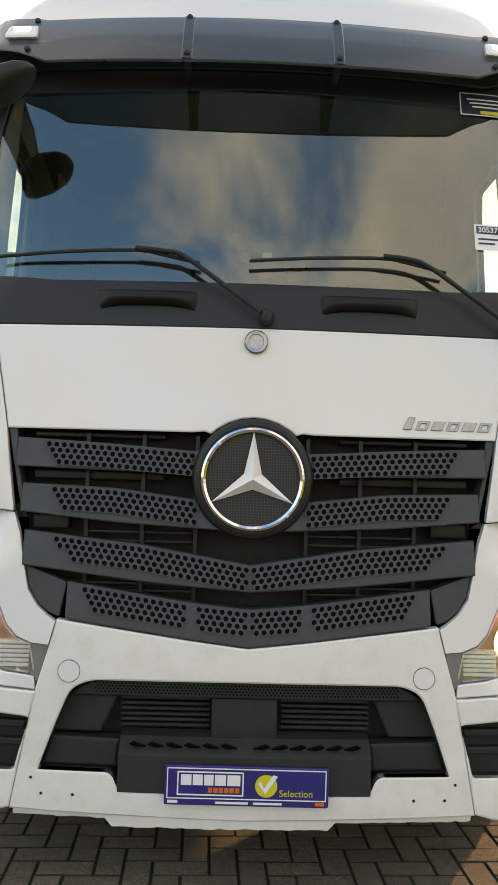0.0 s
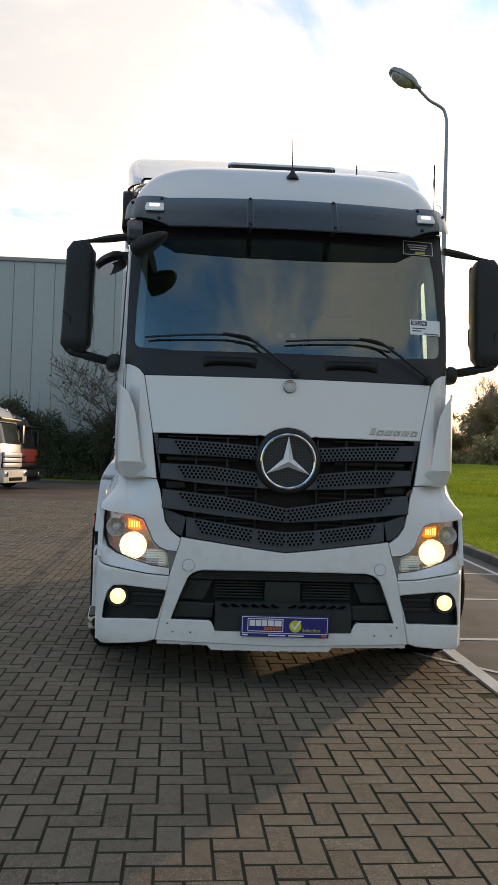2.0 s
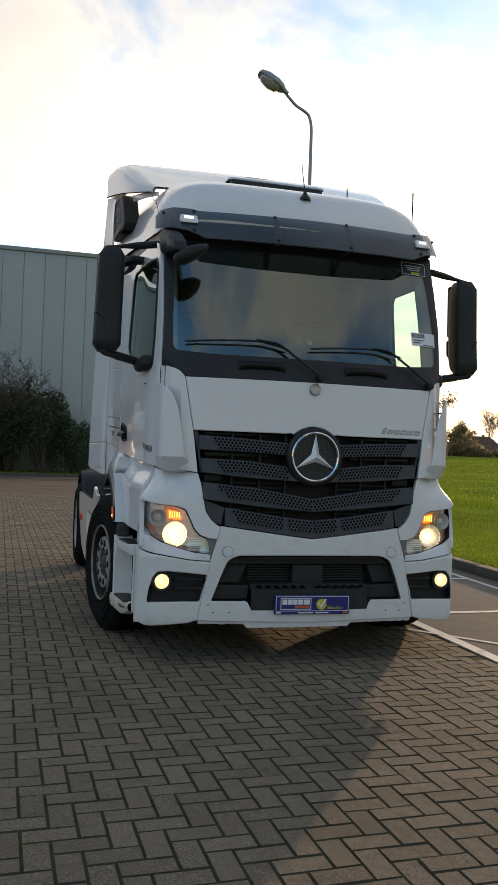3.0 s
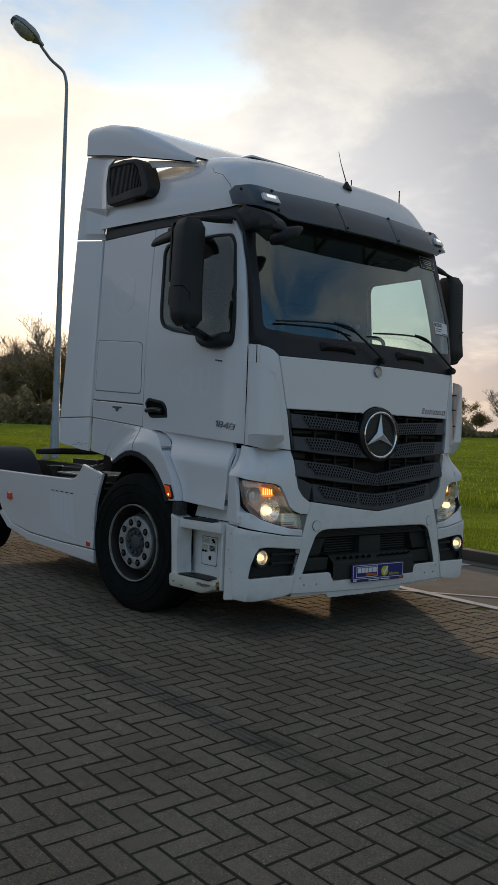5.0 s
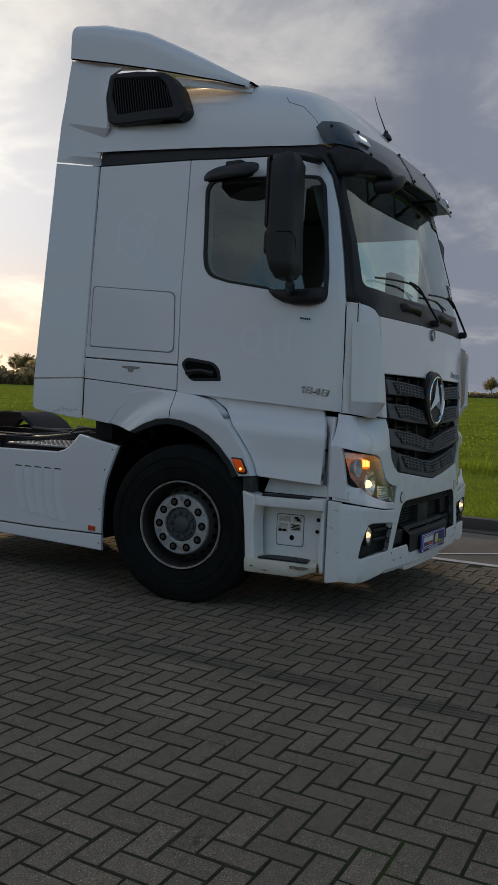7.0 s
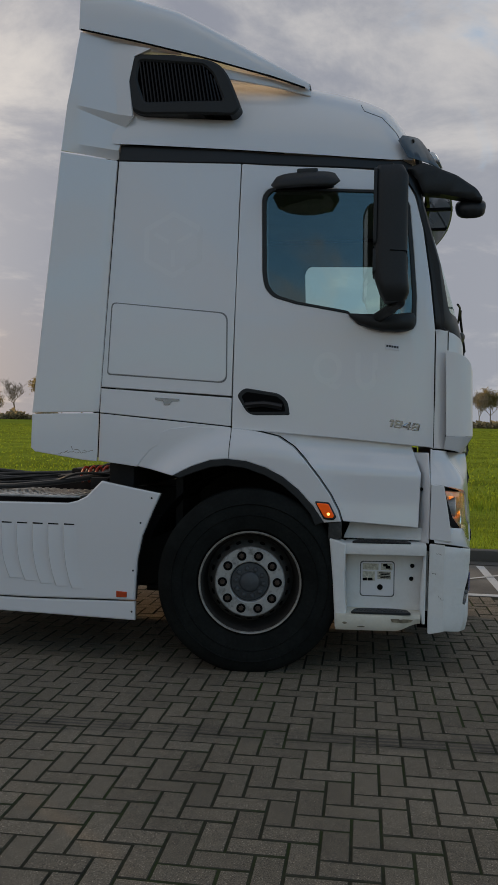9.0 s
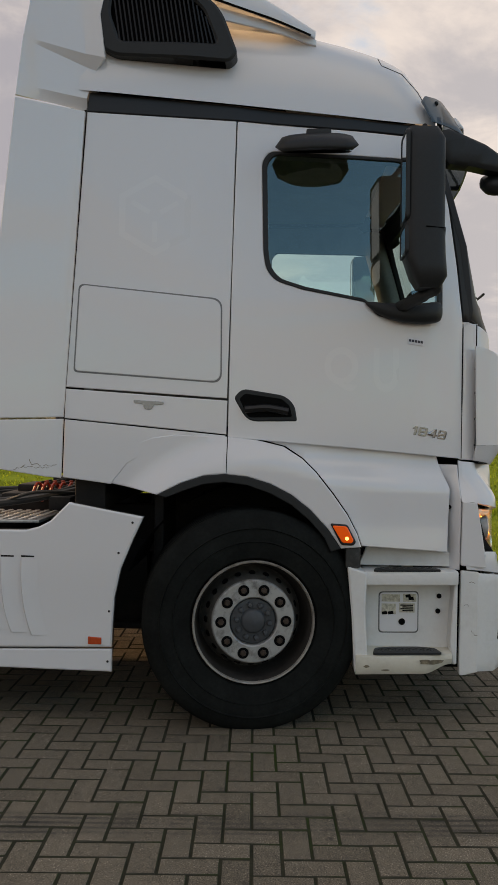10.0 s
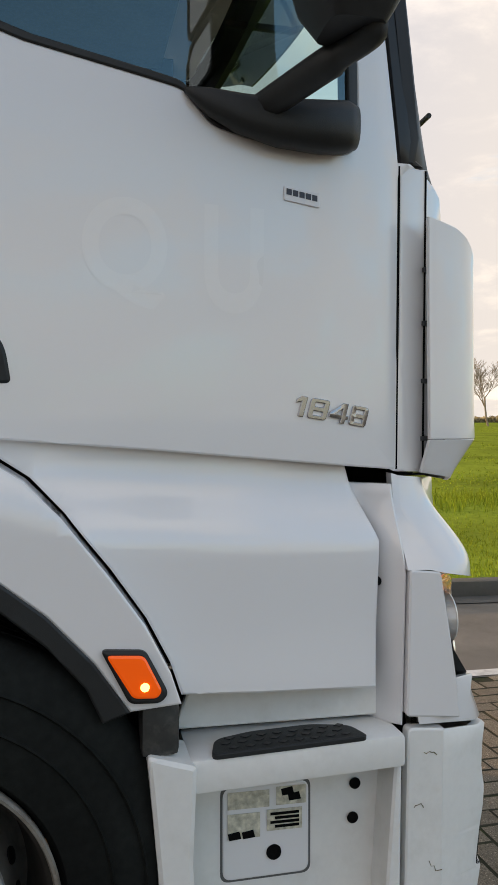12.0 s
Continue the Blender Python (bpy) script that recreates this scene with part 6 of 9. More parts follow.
        lathe(b, [(r, 0.0), (r * 0.96, 0.003), (r * 0.8, 0.0015), (0.0, 0.001)], 20, Matrix.Translation(fnw(y, z, 0.005)) @ Matrix.Rotation(radians(90 * s), 4, "Y"))
        part("step_hole", b, DARK, st)
    if s < 0:
        for (y0, y1, z0, z1), mt in (((0.555, 0.645, 0.582, 0.618), STICKER), ((0.475, 0.540, 0.583, 0.622), STICKER), ((0.575, 0.645, 0.52, 0.572), STICKER), ((0.483, 0.560, 0.53, 0.575), STICKER)):
            part("worn_label", patch([(y0, z0), (y1, z0), (y1, z1), (y0, z1)], shift(fnw, 0.0062), 0.001, r=0), mt, cov)
        for k, z in enumerate((0.566, 0.557, 0.548, 0.539)):
            b = patch([(0.490, z - 0.0028), (0.553 - 0.01 * (k % 2), z - 0.0028), (0.553 - 0.01 * (k % 2), z + 0.0028), (0.490, z + 0.0028)], shift(fnw, 0.0078), 0.001, r=0)
            part("label_print", b, DARK, cov)
        for y, z in ((0.60, 0.528), (0.50, 0.600), (0.515, 0.612), (0.63, 0.527)):
            b = patch([(y - 0.014, z - 0.007), (y + 0.012, z - 0.009), (y + 0.015, z + 0.005), (y - 0.01, z + 0.009)], shift(fnw, 0.0078), 0.001, r=0)
            part("label_print", b, DARK, cov)


APRON = material("yellowed_white_plastic", (0.66, 0.62, 0.52), 0.5, vary=0.05, scale=5, dirt=(0.36, 0.31, 0.22), dirt_amount=0.35, dirt_scale=8.0)
BARE = material("bare_brown_plastic", (0.20, 0.165, 0.11), 0.8, vary=0.3, scale=30, dirt=(0.06, 0.045, 0.03), dirt_amount=0.8, dirt_scale=25)
DUSTY = material("dusty_black_plastic", (0.03, 0.03, 0.028), 0.6, vary=0.3, scale=20, dirt=(0.12, 0.11, 0.10), dirt_amount=0.4, dirt_scale=30)
STICKER = material("worn_sticker", (0.55, 0.52, 0.42), 0.6, vary=0.25, scale=60, dirt=(0.25, 0.22, 0.15), dirt_amount=0.6, dirt_scale=40)


# ---- wheels ----
def build_wheel(s, y, dual=False):
    steer = 0.0 if dual else radians(9)
    m = Matrix.Translation((s * (1.28 if dual else 1.305), y, 0.495 if dual else 0.513)) @ Matrix.Scale(1.0 if dual else 1.05, 4) @ Matrix.Rotation(steer, 4, "Z") @ Matrix.Rotation(radians(90 * s), 4, "Y")
    b = bmesh.new()
    prof = [(0.278, -0.035), (0.290, -0.012), (0.34, 0.0), (0.40, 0.004), (0.44, -0.004), (0.470, -0.018), (0.488, -0.03), (0.500, -0.048)]
    for g in range(5):
        h = -0.06 - 0.05 * g
        prof += [(0.502, h), (0.502, h - 0.036), (0.490, h - 0.038), (0.490, h - 0.048)]
    prof += [(0.495, -0.32), (0.44, -0.345), (0.32, -0.34), (0.30, -0.31)]
    lathe(b, prof, 96, m)
    thing_wheel = part("wheel", b, RUBBER, truck, "black road tyre on a silver ten-hole steel rim")
    b = bmesh.new()
    for r in (0.365, 0.425):
        lathe(b, [(r - 0.004, 0.0), (r, 0.0065), (r + 0.004, 0.0)], 72, m @ Matrix.Translation((0, 0, 0.001)))
    part("sidewall_bead", b, RUBBER, thing_wheel)
    if not dual:
        m = m @ Matrix.Diagonal((0.925, 0.925, 1.0, 1.0))
    b = bmesh.new()
    if not dual:
        lathe(b, [(0.300, -0.03), (0.301, -0.008), (0.297, -0.002), (0.291, -0.004), (0.288, -0.016)], 80, m)
    else:
        lathe(b, [(0.300, -0.03), (0.301, -0.008), (0.292, -0.004), (0.280, -0.02), (0.270, -0.12), (0.25, -0.20), (0.17, -0.22), (0.12, -0.21), (0.10, -0.2)], 80, m)
    rim = part("rim", b, RIMFLANGE if not dual else STEEL, thing_wheel, "steel rim with rusty flange and worn silver paint")
    if not dual:
        b = bmesh.new()
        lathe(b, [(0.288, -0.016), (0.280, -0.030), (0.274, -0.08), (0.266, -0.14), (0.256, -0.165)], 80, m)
        part("rim_dish", b, RIMDARK, rim, "dirty rim barrel, darkened with the shade of its depth")
        b = bmesh.new()
        lathe(b, [(0.256, -0.165), (0.246, -0.155), (0.232, -0.110), (0.214, -0.062), (0.206, -0.042)], 80, m)
        part("rim_cone", b, RIMCONE, rim, "worn silver rim cone with hand holes")
        b = bmesh.new()
        lathe(b, [(0.206, -0.042), (0.203, -0.030), (0.197, -0.025), (0.122, -0.024), (0.117, -0.028), (0.112, -0.08)], 80, m)
        part("bolt_ring", b, STEEL, rim, "pale flat bolt ring")
        for k in range(20):
            b = bmesh.new()
            a = 2 * math.pi * k / 20
            mm = m @ Matrix.Rotation(a, 4, "Z") @ Matrix.Translation((0.2275, 0, -0.098)) @ Matrix.Rotation(radians(68), 4, "Y")
            lathe(b, [(0.017, 0.0), (0.016, 0.003), (0.0, 0.003)], 12, mm)
            part("rim_hole", b, DARK, rim)
        for k in range(10):
            a = 2 * math.pi * (k + 0.5) / 10
            mm = m @ Matrix.Rotation(a, 4, "Z") @ Matrix.Translation((0.160, 0, -0.024))
            b = bmesh.new()
            lathe(b, [(0.0275, 0.0015), (0.0262, 0.0022), (0.0, 0.001)], 22, mm)
            part("nut_recess", b, DARK, rim)
            b = bmesh.new()
            lathe(b, [(0.016, 0.0), (0.016, 0.006), (0.012, 0.010), (0.0, 0.010)], 6, mm)
            part("wheel_nut", b, NUT, rim)
        b = bmesh.new()
        lathe(b, [(0.114, -0.07), (0.113, -0.050), (0.108, -0.044), (0.096, -0.042), (0.062, -0.041), (0.055, -0.030), (0.048, -0.026), (0.0, -0.024)], 48, m)
        hub = part("hub", b, HUBGREY, rim, "grey hub cover")
        for k in range(10):
            a = 2 * math.pi * k / 10 + 0.2
            mm = m @ Matrix.Rotation(a, 4, "Z") @ Matrix.Translation((0.082, 0, -0.042))
            b = bmesh.new()
            lathe(b, [(0.0135, 0.0), (0.0135, 0.014), (0.010, 0.019), (0.0, 0.020)], 12, mm)
            part("hub_bolt", b, HUBGREY, rim)


NUT = material("wheel_nut_steel", (0.075, 0.055, 0.045), 0.45, metal=0.6, vary=0.2, scale=60)


# ---- mirrors ----
def build_mirrors(s):
    # tall main mirror housing on two arms
    rows_ = []
    for k, z in enumerate([2.07, 2.085, 2.12, 2.17, 2.215, 2.35, 2.5, 2.65, 2.74, 2.785, 2.80]):
        t = (z - 2.07) / 0.73
        inset = 0.035 * max(0, 1 - (z - 2.07) / 0.05) + 0.035 * max(0, 1 - (2.80 - z) / 0.05)
        x0, x1 = 1.275 + inset + 0.012 * (1 - t), 1.478 - inset - 0.022 * t
        yf, yb = 0.428 + inset * 0.8 - 0.012 * smooth01((2.3 - z) / 0.2), 0.605 - inset * 0.3 - 0.05 * max(0.0, (2.215 - z) / 0.145)
        row = []
        for q in range(24):
            a = 2 * math.pi * q / 24
            c, sn = math.cos(a), math.sin(a)
            ex = math.copysign(abs(c) ** 0.36, c)
            ey = math.copysign(abs(sn) ** 0.5, sn)
            row.append((s * ((x0 + x1) / 2 + (x1 - x0) / 2 * ex), (yf + yb) / 2 + (yb - yf) / 2 * ey, z))
        rows_.append(row)
    b = bmesh.new()
    loft(b, rows_, close_u=True, cap=True)
    bmesh.ops.recalc_face_normals(b, faces=b.faces[:])
    mir = part("door_mirror", b, BLACK, truck, "tall black main mirror housing", smooth=50)
    for z0, z1 in ((2.38, 2.77), (2.225, 2.345)):
        b = patch(rounded([(s * 1.302, z0), (s * 1.452, z0), (s * 1.446, z1), (s * 1.296, z1)], 0.03), lambda u, v, d=0: (u, 0.607 + d, v), 0.01, r=0.004)
        part("mirror_glass", b, MIRROR, mir)
        rim_o = [(s * 1.290, z0 - 0.012), (s * 1.464, z0 - 0.012), (s * 1.456, z1 + 0.012), (s * 1.284, z1 + 0.012)]
        rim_i = [(s * 1.304, z0 + 0.003), (s * 1.450, z0 + 0.003), (s * 1.444, z1 - 0.003), (s * 1.298, z1 - 0.003)]
        b = patch(rounded(rim_o, 0.03), lambda u, v, d=0: (u, 0.610 + d, v), 0.018, holes=[rounded(rim_i, 0.028)], r=0.003)
        part("mirror_rim", b, BLACK, mir)
    b = bmesh.new()
    tube(b, [(s * 1.474, 0.52, 2.335), (s * 1.462, 0.434, 2.330), (s * 1.41, 0.426, 2.29), (s * 1.405, 0.43, 2.10)], 0.003, 6)
    part("housing_seam", b, DARK, mir)
    b = bmesh.new()
    sweep(b, [(s * 1.40, 0.52, 2.803), (s * 1.27, 0.50, 2.820), (s * 1.06, 0.46, 2.842)], [0.014 + 0.012 * smooth01((k - 6) / 6) for k in range(17)], 8)
    part("mirror_arm", b, BLACK, mir)
    b = bmesh.new()
    sweep(b, [(s * 1.41, 0.46, 2.085), (s * 1.395, 0.462, 2.064), (s * 1.28, 0.52, 2.046), (s * 1.14, 0.59, 2.022)], [0.022] * 6 + [0.024] * 8 + [0.030] * 11, 8)
    part("mirror_arm", b, BLACK, mir, smooth=60)
    # foot of the lower arm on the door: a long drop, fullest below the arm
    b = bmesh.new()
    rings = []
    for y, zc, hh, hw in ((0.748, 2.046, 0.004, 0.006), (0.735, 2.040, 0.012, 0.014), (0.70, 2.024, 0.026, 0.026), (0.64, 2.006, 0.038, 0.036), (0.56, 1.995, 0.046, 0.044), (0.47, 1.996, 0.052, 0.050), (0.41, 2.004, 0.052, 0.046), (0.382, 2.010, 0.044, 0.034), (0.370, 2.012, 0.022, 0.014)):
        rings.append([(s * (side_x(y, zc) + 0.006 + hw * (0.6 + 0.9 * math.copysign(abs(math.cos(a)) ** 0.8, math.cos(a)))), y, zc + hh * math.copysign(abs(math.sin(a)) ** 0.8, math.sin(a))) for a in [2 * math.pi * q / 20 for q in range(20)]])
    loft(b, rings, close_u=True, cap=True)
    bmesh.ops.recalc_face_normals(b, faces=b.faces[:])
    part("mirror_foot", b, BLACK, mir, smooth=70)
    if s > 0:
        return
    # kerb mirror above the side window
    b = bmesh.new()
    rows_ = []
    for k in range(13):
        t = k / 12
        y = 0.80 + 0.40 * t
        w = max(0.0, 1 - (2 * t - 1) ** 6) ** 0.5
        row = []
        for q in range(16):
            a = 2 * math.pi * q / 16
            row.append((-(1.235 + 0.095 * w * math.cos(a) - 0.03 * t), y, 2.790 + (0.050 * w if math.sin(a) > 0 else 0.030 * w) * math.copysign(abs(math.sin(a)) ** 0.8, math.sin(a)) - 0.012 * (2 * t - 1) ** 2 - 0.045 * w * math.cos(a)))
        rows_.append(row)
    loft(b, rows_, close_u=True)
    bmesh.ops.recalc_face_normals(b, faces=b.faces[:])
    km = part("kerb_mirror", b, BLACK, truck, "black kerb mirror over the side window", smooth=60)
    b = bmesh.new()
    box(b, -1.22, -1.07, 0.93, 1.05, 2.82, 2.865, 0.012)
    part("kerb_mirror_bracket", b, BLACK, km)
    b = bmesh.new()
    b.faces.new([b.verts.new((-(1.233 + 0.080 * math.cos(a)), 1.0 + 0.165 * math.sin(a), 2.7575 - 0.045 * math.cos(a) - 0.010 * math.sin(a) ** 2)) for a in [2 * math.pi * q / 28 for q in range(28)]])
    part("kerb_mirror_glass", b, MIRROR, km)
    # front mirror: bracket from the pillar and the mirror head before the visor's end
    def pod(b, stations, n=18):
        rows_ = []
        for c, along, hw, hh in stations:
            c, al = Vector(c), Vector(along).normalized()
            sd = al.cross(Vector((0, 0, 1))).normalized()
            up = sd.cross(al)
            rows_.append([c + sd * hw * math.copysign(abs(math.cos(a)) ** 0.7, math.cos(a)) + up * hh * math.copysign(abs(math.sin(a)) ** 0.7, math.sin(a)) for a in [2 * math.pi * q / n for q in range(n)]])
        loft(b, rows_, close_u=True, cap=True)
        bmesh.ops.recalc_face_normals(b, faces=b.faces[:])
    arm = rounded([(0.43, 2.90), (0.34, 2.925), (0.25, 2.892), (0.15, 2.852), (0.037, 2.775), (0.004, 2.722), (0.008, 2.702), (0.10, 2.720), (0.225, 2.744), (0.34, 2.752), (0.372, 2.827)], [0.01, 0.01, 0.02, 0.02, 0.02, 0.01, 0.01, 0.02, 0.02, 0.02, 0.01])
    b = patch(arm, lambda u, v, d=0.0: (-(1.055 - 0.10 * max(0.0, 0.35 - u) + d), u, v), 0.095, step=0.05, r=0.018)
    bmesh.ops.holes_fill(b, edges=b.edges[:], sides=0)
    fm = part("front_mirror", b, BLACK, truck, "black front mirror before the visor", smooth=50)
    b = bmesh.new()
    d = (0.86, -0.05, 0.44)
    pod(b, [((-0.995, 0.065, 2.645), d, 0.02, 0.012), ((-0.988, 0.065, 2.650), d, 0.060, 0.034), ((-0.95, 0.065, 2.672), d, 0.082, 0.050), ((-0.88, 0.060, 2.706), d, 0.088, 0.046), ((-0.82, 0.055, 2.738), d, 0.074, 0.030), ((-0.79, 0.055, 2.755), d, 0.048, 0.018), ((-0.776, 0.055, 2.763), d, 0.015, 0.007)])
    part("front_mirror_head", b, BLACK, fm, smooth=60)


# ---- cab inside ----
def build_interior():
    for s in (1, -1):
        win = [(y + (0.81 - y) * 0.06, z + (2.42 - z) * 0.06) for y, z in WINDOW]
        b = patch([(0.30, 1.45), (0.30, 2.2), (0.44, 2.80), (0.6, 2.95), (2.10, 2.95), (2.10, 1.45)], side(lambda y, z: side_x(y, z) - 0.06, s), 0.0, holes=[win], step=0.12, r=0)
        part("side_lining", b, INTERIOR, truck)
        b = bmesh.new()
        rows_ = []
        for z in (2.02, 2.15, 2.3, 2.45, 2.6, 2.75, 2.9):
            y = front_y(0.97, z)
            rows_.append([(s * 1.0, y + 0.035, z), (s * 0.955, y + 0.045, z), (s * 0.918, y + 0.10, z), (s * 0.925, y + 0.14, z), (s * 1.005, y + 0.20, z)])
        loft(b, rows_)
        part("pillar_trim", b, INTERIOR, truck, "dark inner pillar trim", smooth=60)
    b = bmesh.new()
    box(b, -1.17, 1.17, 2.07, 2.12, 1.30, 3.35)
    part("rear_wall", b, INTERIOR, truck)
    b = bmesh.new()
    box(b, -0.93, 0.93, 0.32, 2.12, 1.34, 1.44)
    part("cab_floor", b, DASH, truck)
    b = bmesh.new()
    box(b, -1.04, 1.04, 0.55, 2.12, 2.98, 3.04, 0.02)
    part("roof_lining", b, INTERIOR, truck)
    b = bmesh.new()
    loft(b, [[(x, front_y(x, 2.05) + 0.03, 2.045), (x, 0.32, 2.06), (x, 0.55, 2.03 + 0.05 * smooth01((x + 0.2) / 0.5)), (x, 0.72, 1.96), (x, 0.74, 1.42)] for x in [-1.0 + 0.1 * k for k in range(21)]])
    bmesh.ops.recalc_face_normals(b, faces=b.faces[:])
    part("dashboard", b, DASH, truck)
    b = bmesh.new()
    box(b, -0.12, 0.12, 0.30, 0.37, 2.06, 2.295, 0.025)
    tray = part("dash_unit", b, DASH, truck, "dark unit on the dashboard behind the glass")
    b = bmesh.new()
    lathe(b, [(0.022, 0.0), (0.02, 0.004), (0.0, 0.004)], 18, Matrix.Translation((-0.045, 0.299, 2.20)) @ Matrix.Rotation(radians(90), 4, "X"))
    part("unit_lens", b, HUBGREY, tray)
    b = bmesh.new()
    box(b, 0.02, 0.055, 0.295, 0.30, 2.19, 2.222, 0.002)
    part("unit_label", b, INTERIOR, tray)
    for cx in (-0.55, 0.55):
        b = bmesh.new()
        box(b, cx - 0.26, cx + 0.26, 1.05, 1.55, 1.75, 1.92, 0.05)
        seat = part("seat", b, CLOTH, truck, "dark cloth seat")
        b = bmesh.new()
        box(b, cx - 0.26, cx + 0.26, 1.48, 1.64, 1.85, 2.55, 0.06)
        part("seat_back", b, CLOTH, seat)
        b = bmesh.new()
        box(b, cx - 0.15, cx + 0.15, 1.54, 1.66, 2.57, 2.75, 0.05)
        part("headrest", b, CLOTH, seat)
    m = Matrix.Translation((0.55, 0.80, 2.08)) @ Matrix.Rotation(radians(-32), 4, "X")
    b = bmesh.new()
    lathe(b, [(0.225 + 0.016 * math.cos(a), 0.016 * math.sin(a)) for a in [math.pi * 2 * q / 8 for q in range(9)]], 40, m)
    wheel = part("steering_wheel", b, DASH, truck)
    b = bmesh.new()
    box(b, -0.21, 0.21, -0.03, 0.03, -0.015, 0.015, 0.01, m)
    box(b, -0.09, 0.09, -0.07, 0.07, -0.03, 0.02, 0.02, m)
    part("steering_spoke", b, DASH, wheel)


# ---- chassis behind the cab ----
def build_skirt(s):
    sk = [(2.156, 1.066), (1.799, 1.002), (1.85, 0.89), (1.905, 0.755), (1.935, 0.62), (1.944, 0.493), (1.948, 0.378), (2.6, 0.366), (3.3, 0.372), (3.75, 0.42), (4.0, 0.53), (4.14, 0.70), (4.20, 0.925), (3.2, 0.925), (2.36, 0.932), (2.30, 0.948), (2.245, 0.976)]
    skx = side(lambda y, z: 1.285 + 0.012 * smooth01((z - 0.5) / 0.3), s)
    sp = part("side_skirt", patch(sk, skx, 0.025, step=0.1, r=0.008), WHITE, truck, "white side skirt with pressed louvres and an orange lamp")
    # added dark sheet gives the skirt's inside its shade
    part("skirt_backing", patch(sk, shift(skx, -0.04), 0.01, step=0.2, r=0), CHASSIS, sp)
    lw = [(1.948, 0.368), (1.948, 0.259), (2.6, 0.272), (3.3, 0.285), (3.85, 0.36), (4.12, 0.50), (4.0, 0.52), (3.75, 0.41), (3.3, 0.362), (2.6, 0.356)]
    part("skirt_sill", patch(lw, side(lambda y, z: 1.278, s), 0.025, step=0.1, r=0.006), WHITE, sp)
    for k in range(5):              # pressed louvres: each swells towards its rear edge and is open at the top
        y0, zlo = 2.30 + 0.098 * k, 0.430 + 0.012 * k
        b = bmesh.new()
        loft(b, [[skx(y0 + 0.080 * t - 0.05 * (1 - w) ** 3, zlo + (0.800 - zlo) * w, 0.0008 + 0.017 * t ** 1.5 * math.sin(math.pi * min(1.0, 0.10 + 0.80 * w)) ** 0.6) for t in (0, 0.25, 0.5, 0.75, 0.95)] + [skx(y0 + 0.086 - 0.05 * (1 - w) ** 3, zlo + (0.800 - zlo) * w, 0.0)] for w in [q / 10 for q in range(11)]])
        bmesh.ops.recalc_face_normals(b, faces=b.faces[:])
        part("louvre", b, WHITE, sp, smooth=25)
        # dark patch paints the shadow at the top of the louvre
        b = patch(rounded([(y0 + 0.018, 0.803), (y0 + 0.082, 0.803), (y0 + 0.082, 0.812), (y0 + 0.018, 0.810)], 0.003), shift(skx, 0.0012), 0.001, r=0)
        part("louvre_slot", b, CHASSIS, sp)
    b = patch([(2.058, 0.428), (1.995, 0.424), (1.995, 0.393), (2.058, 0.393)], shift(skx, 0.008), 0.008, r=0.002)
    part("side_reflector", b, REDLENS, sp, "red-orange reflector")
    b = patch(rounded([(3.80, 0.715), (3.70, 0.715), (3.70, 0.645), (3.80, 0.645)], 0.012), shift(skx, 0.02), 0.02, r=0.006)
    part("skirt_lamp", b, ORANGE, sp, "orange side lamp")
    for y, z in ((1.85, 0.975), (1.915, 0.83), (1.96, 0.55), (1.965, 0.31)):
        b = bmesh.new()
        lathe(b, [(0.006, 0.0), (0.0, 0.004)], 8, Matrix.Translation(skx(y, z, 0.001)) @ Matrix.Rotation(radians(90 * s), 4, "Y"))
        part("skirt_rivet", b, CHASSIS, sp)


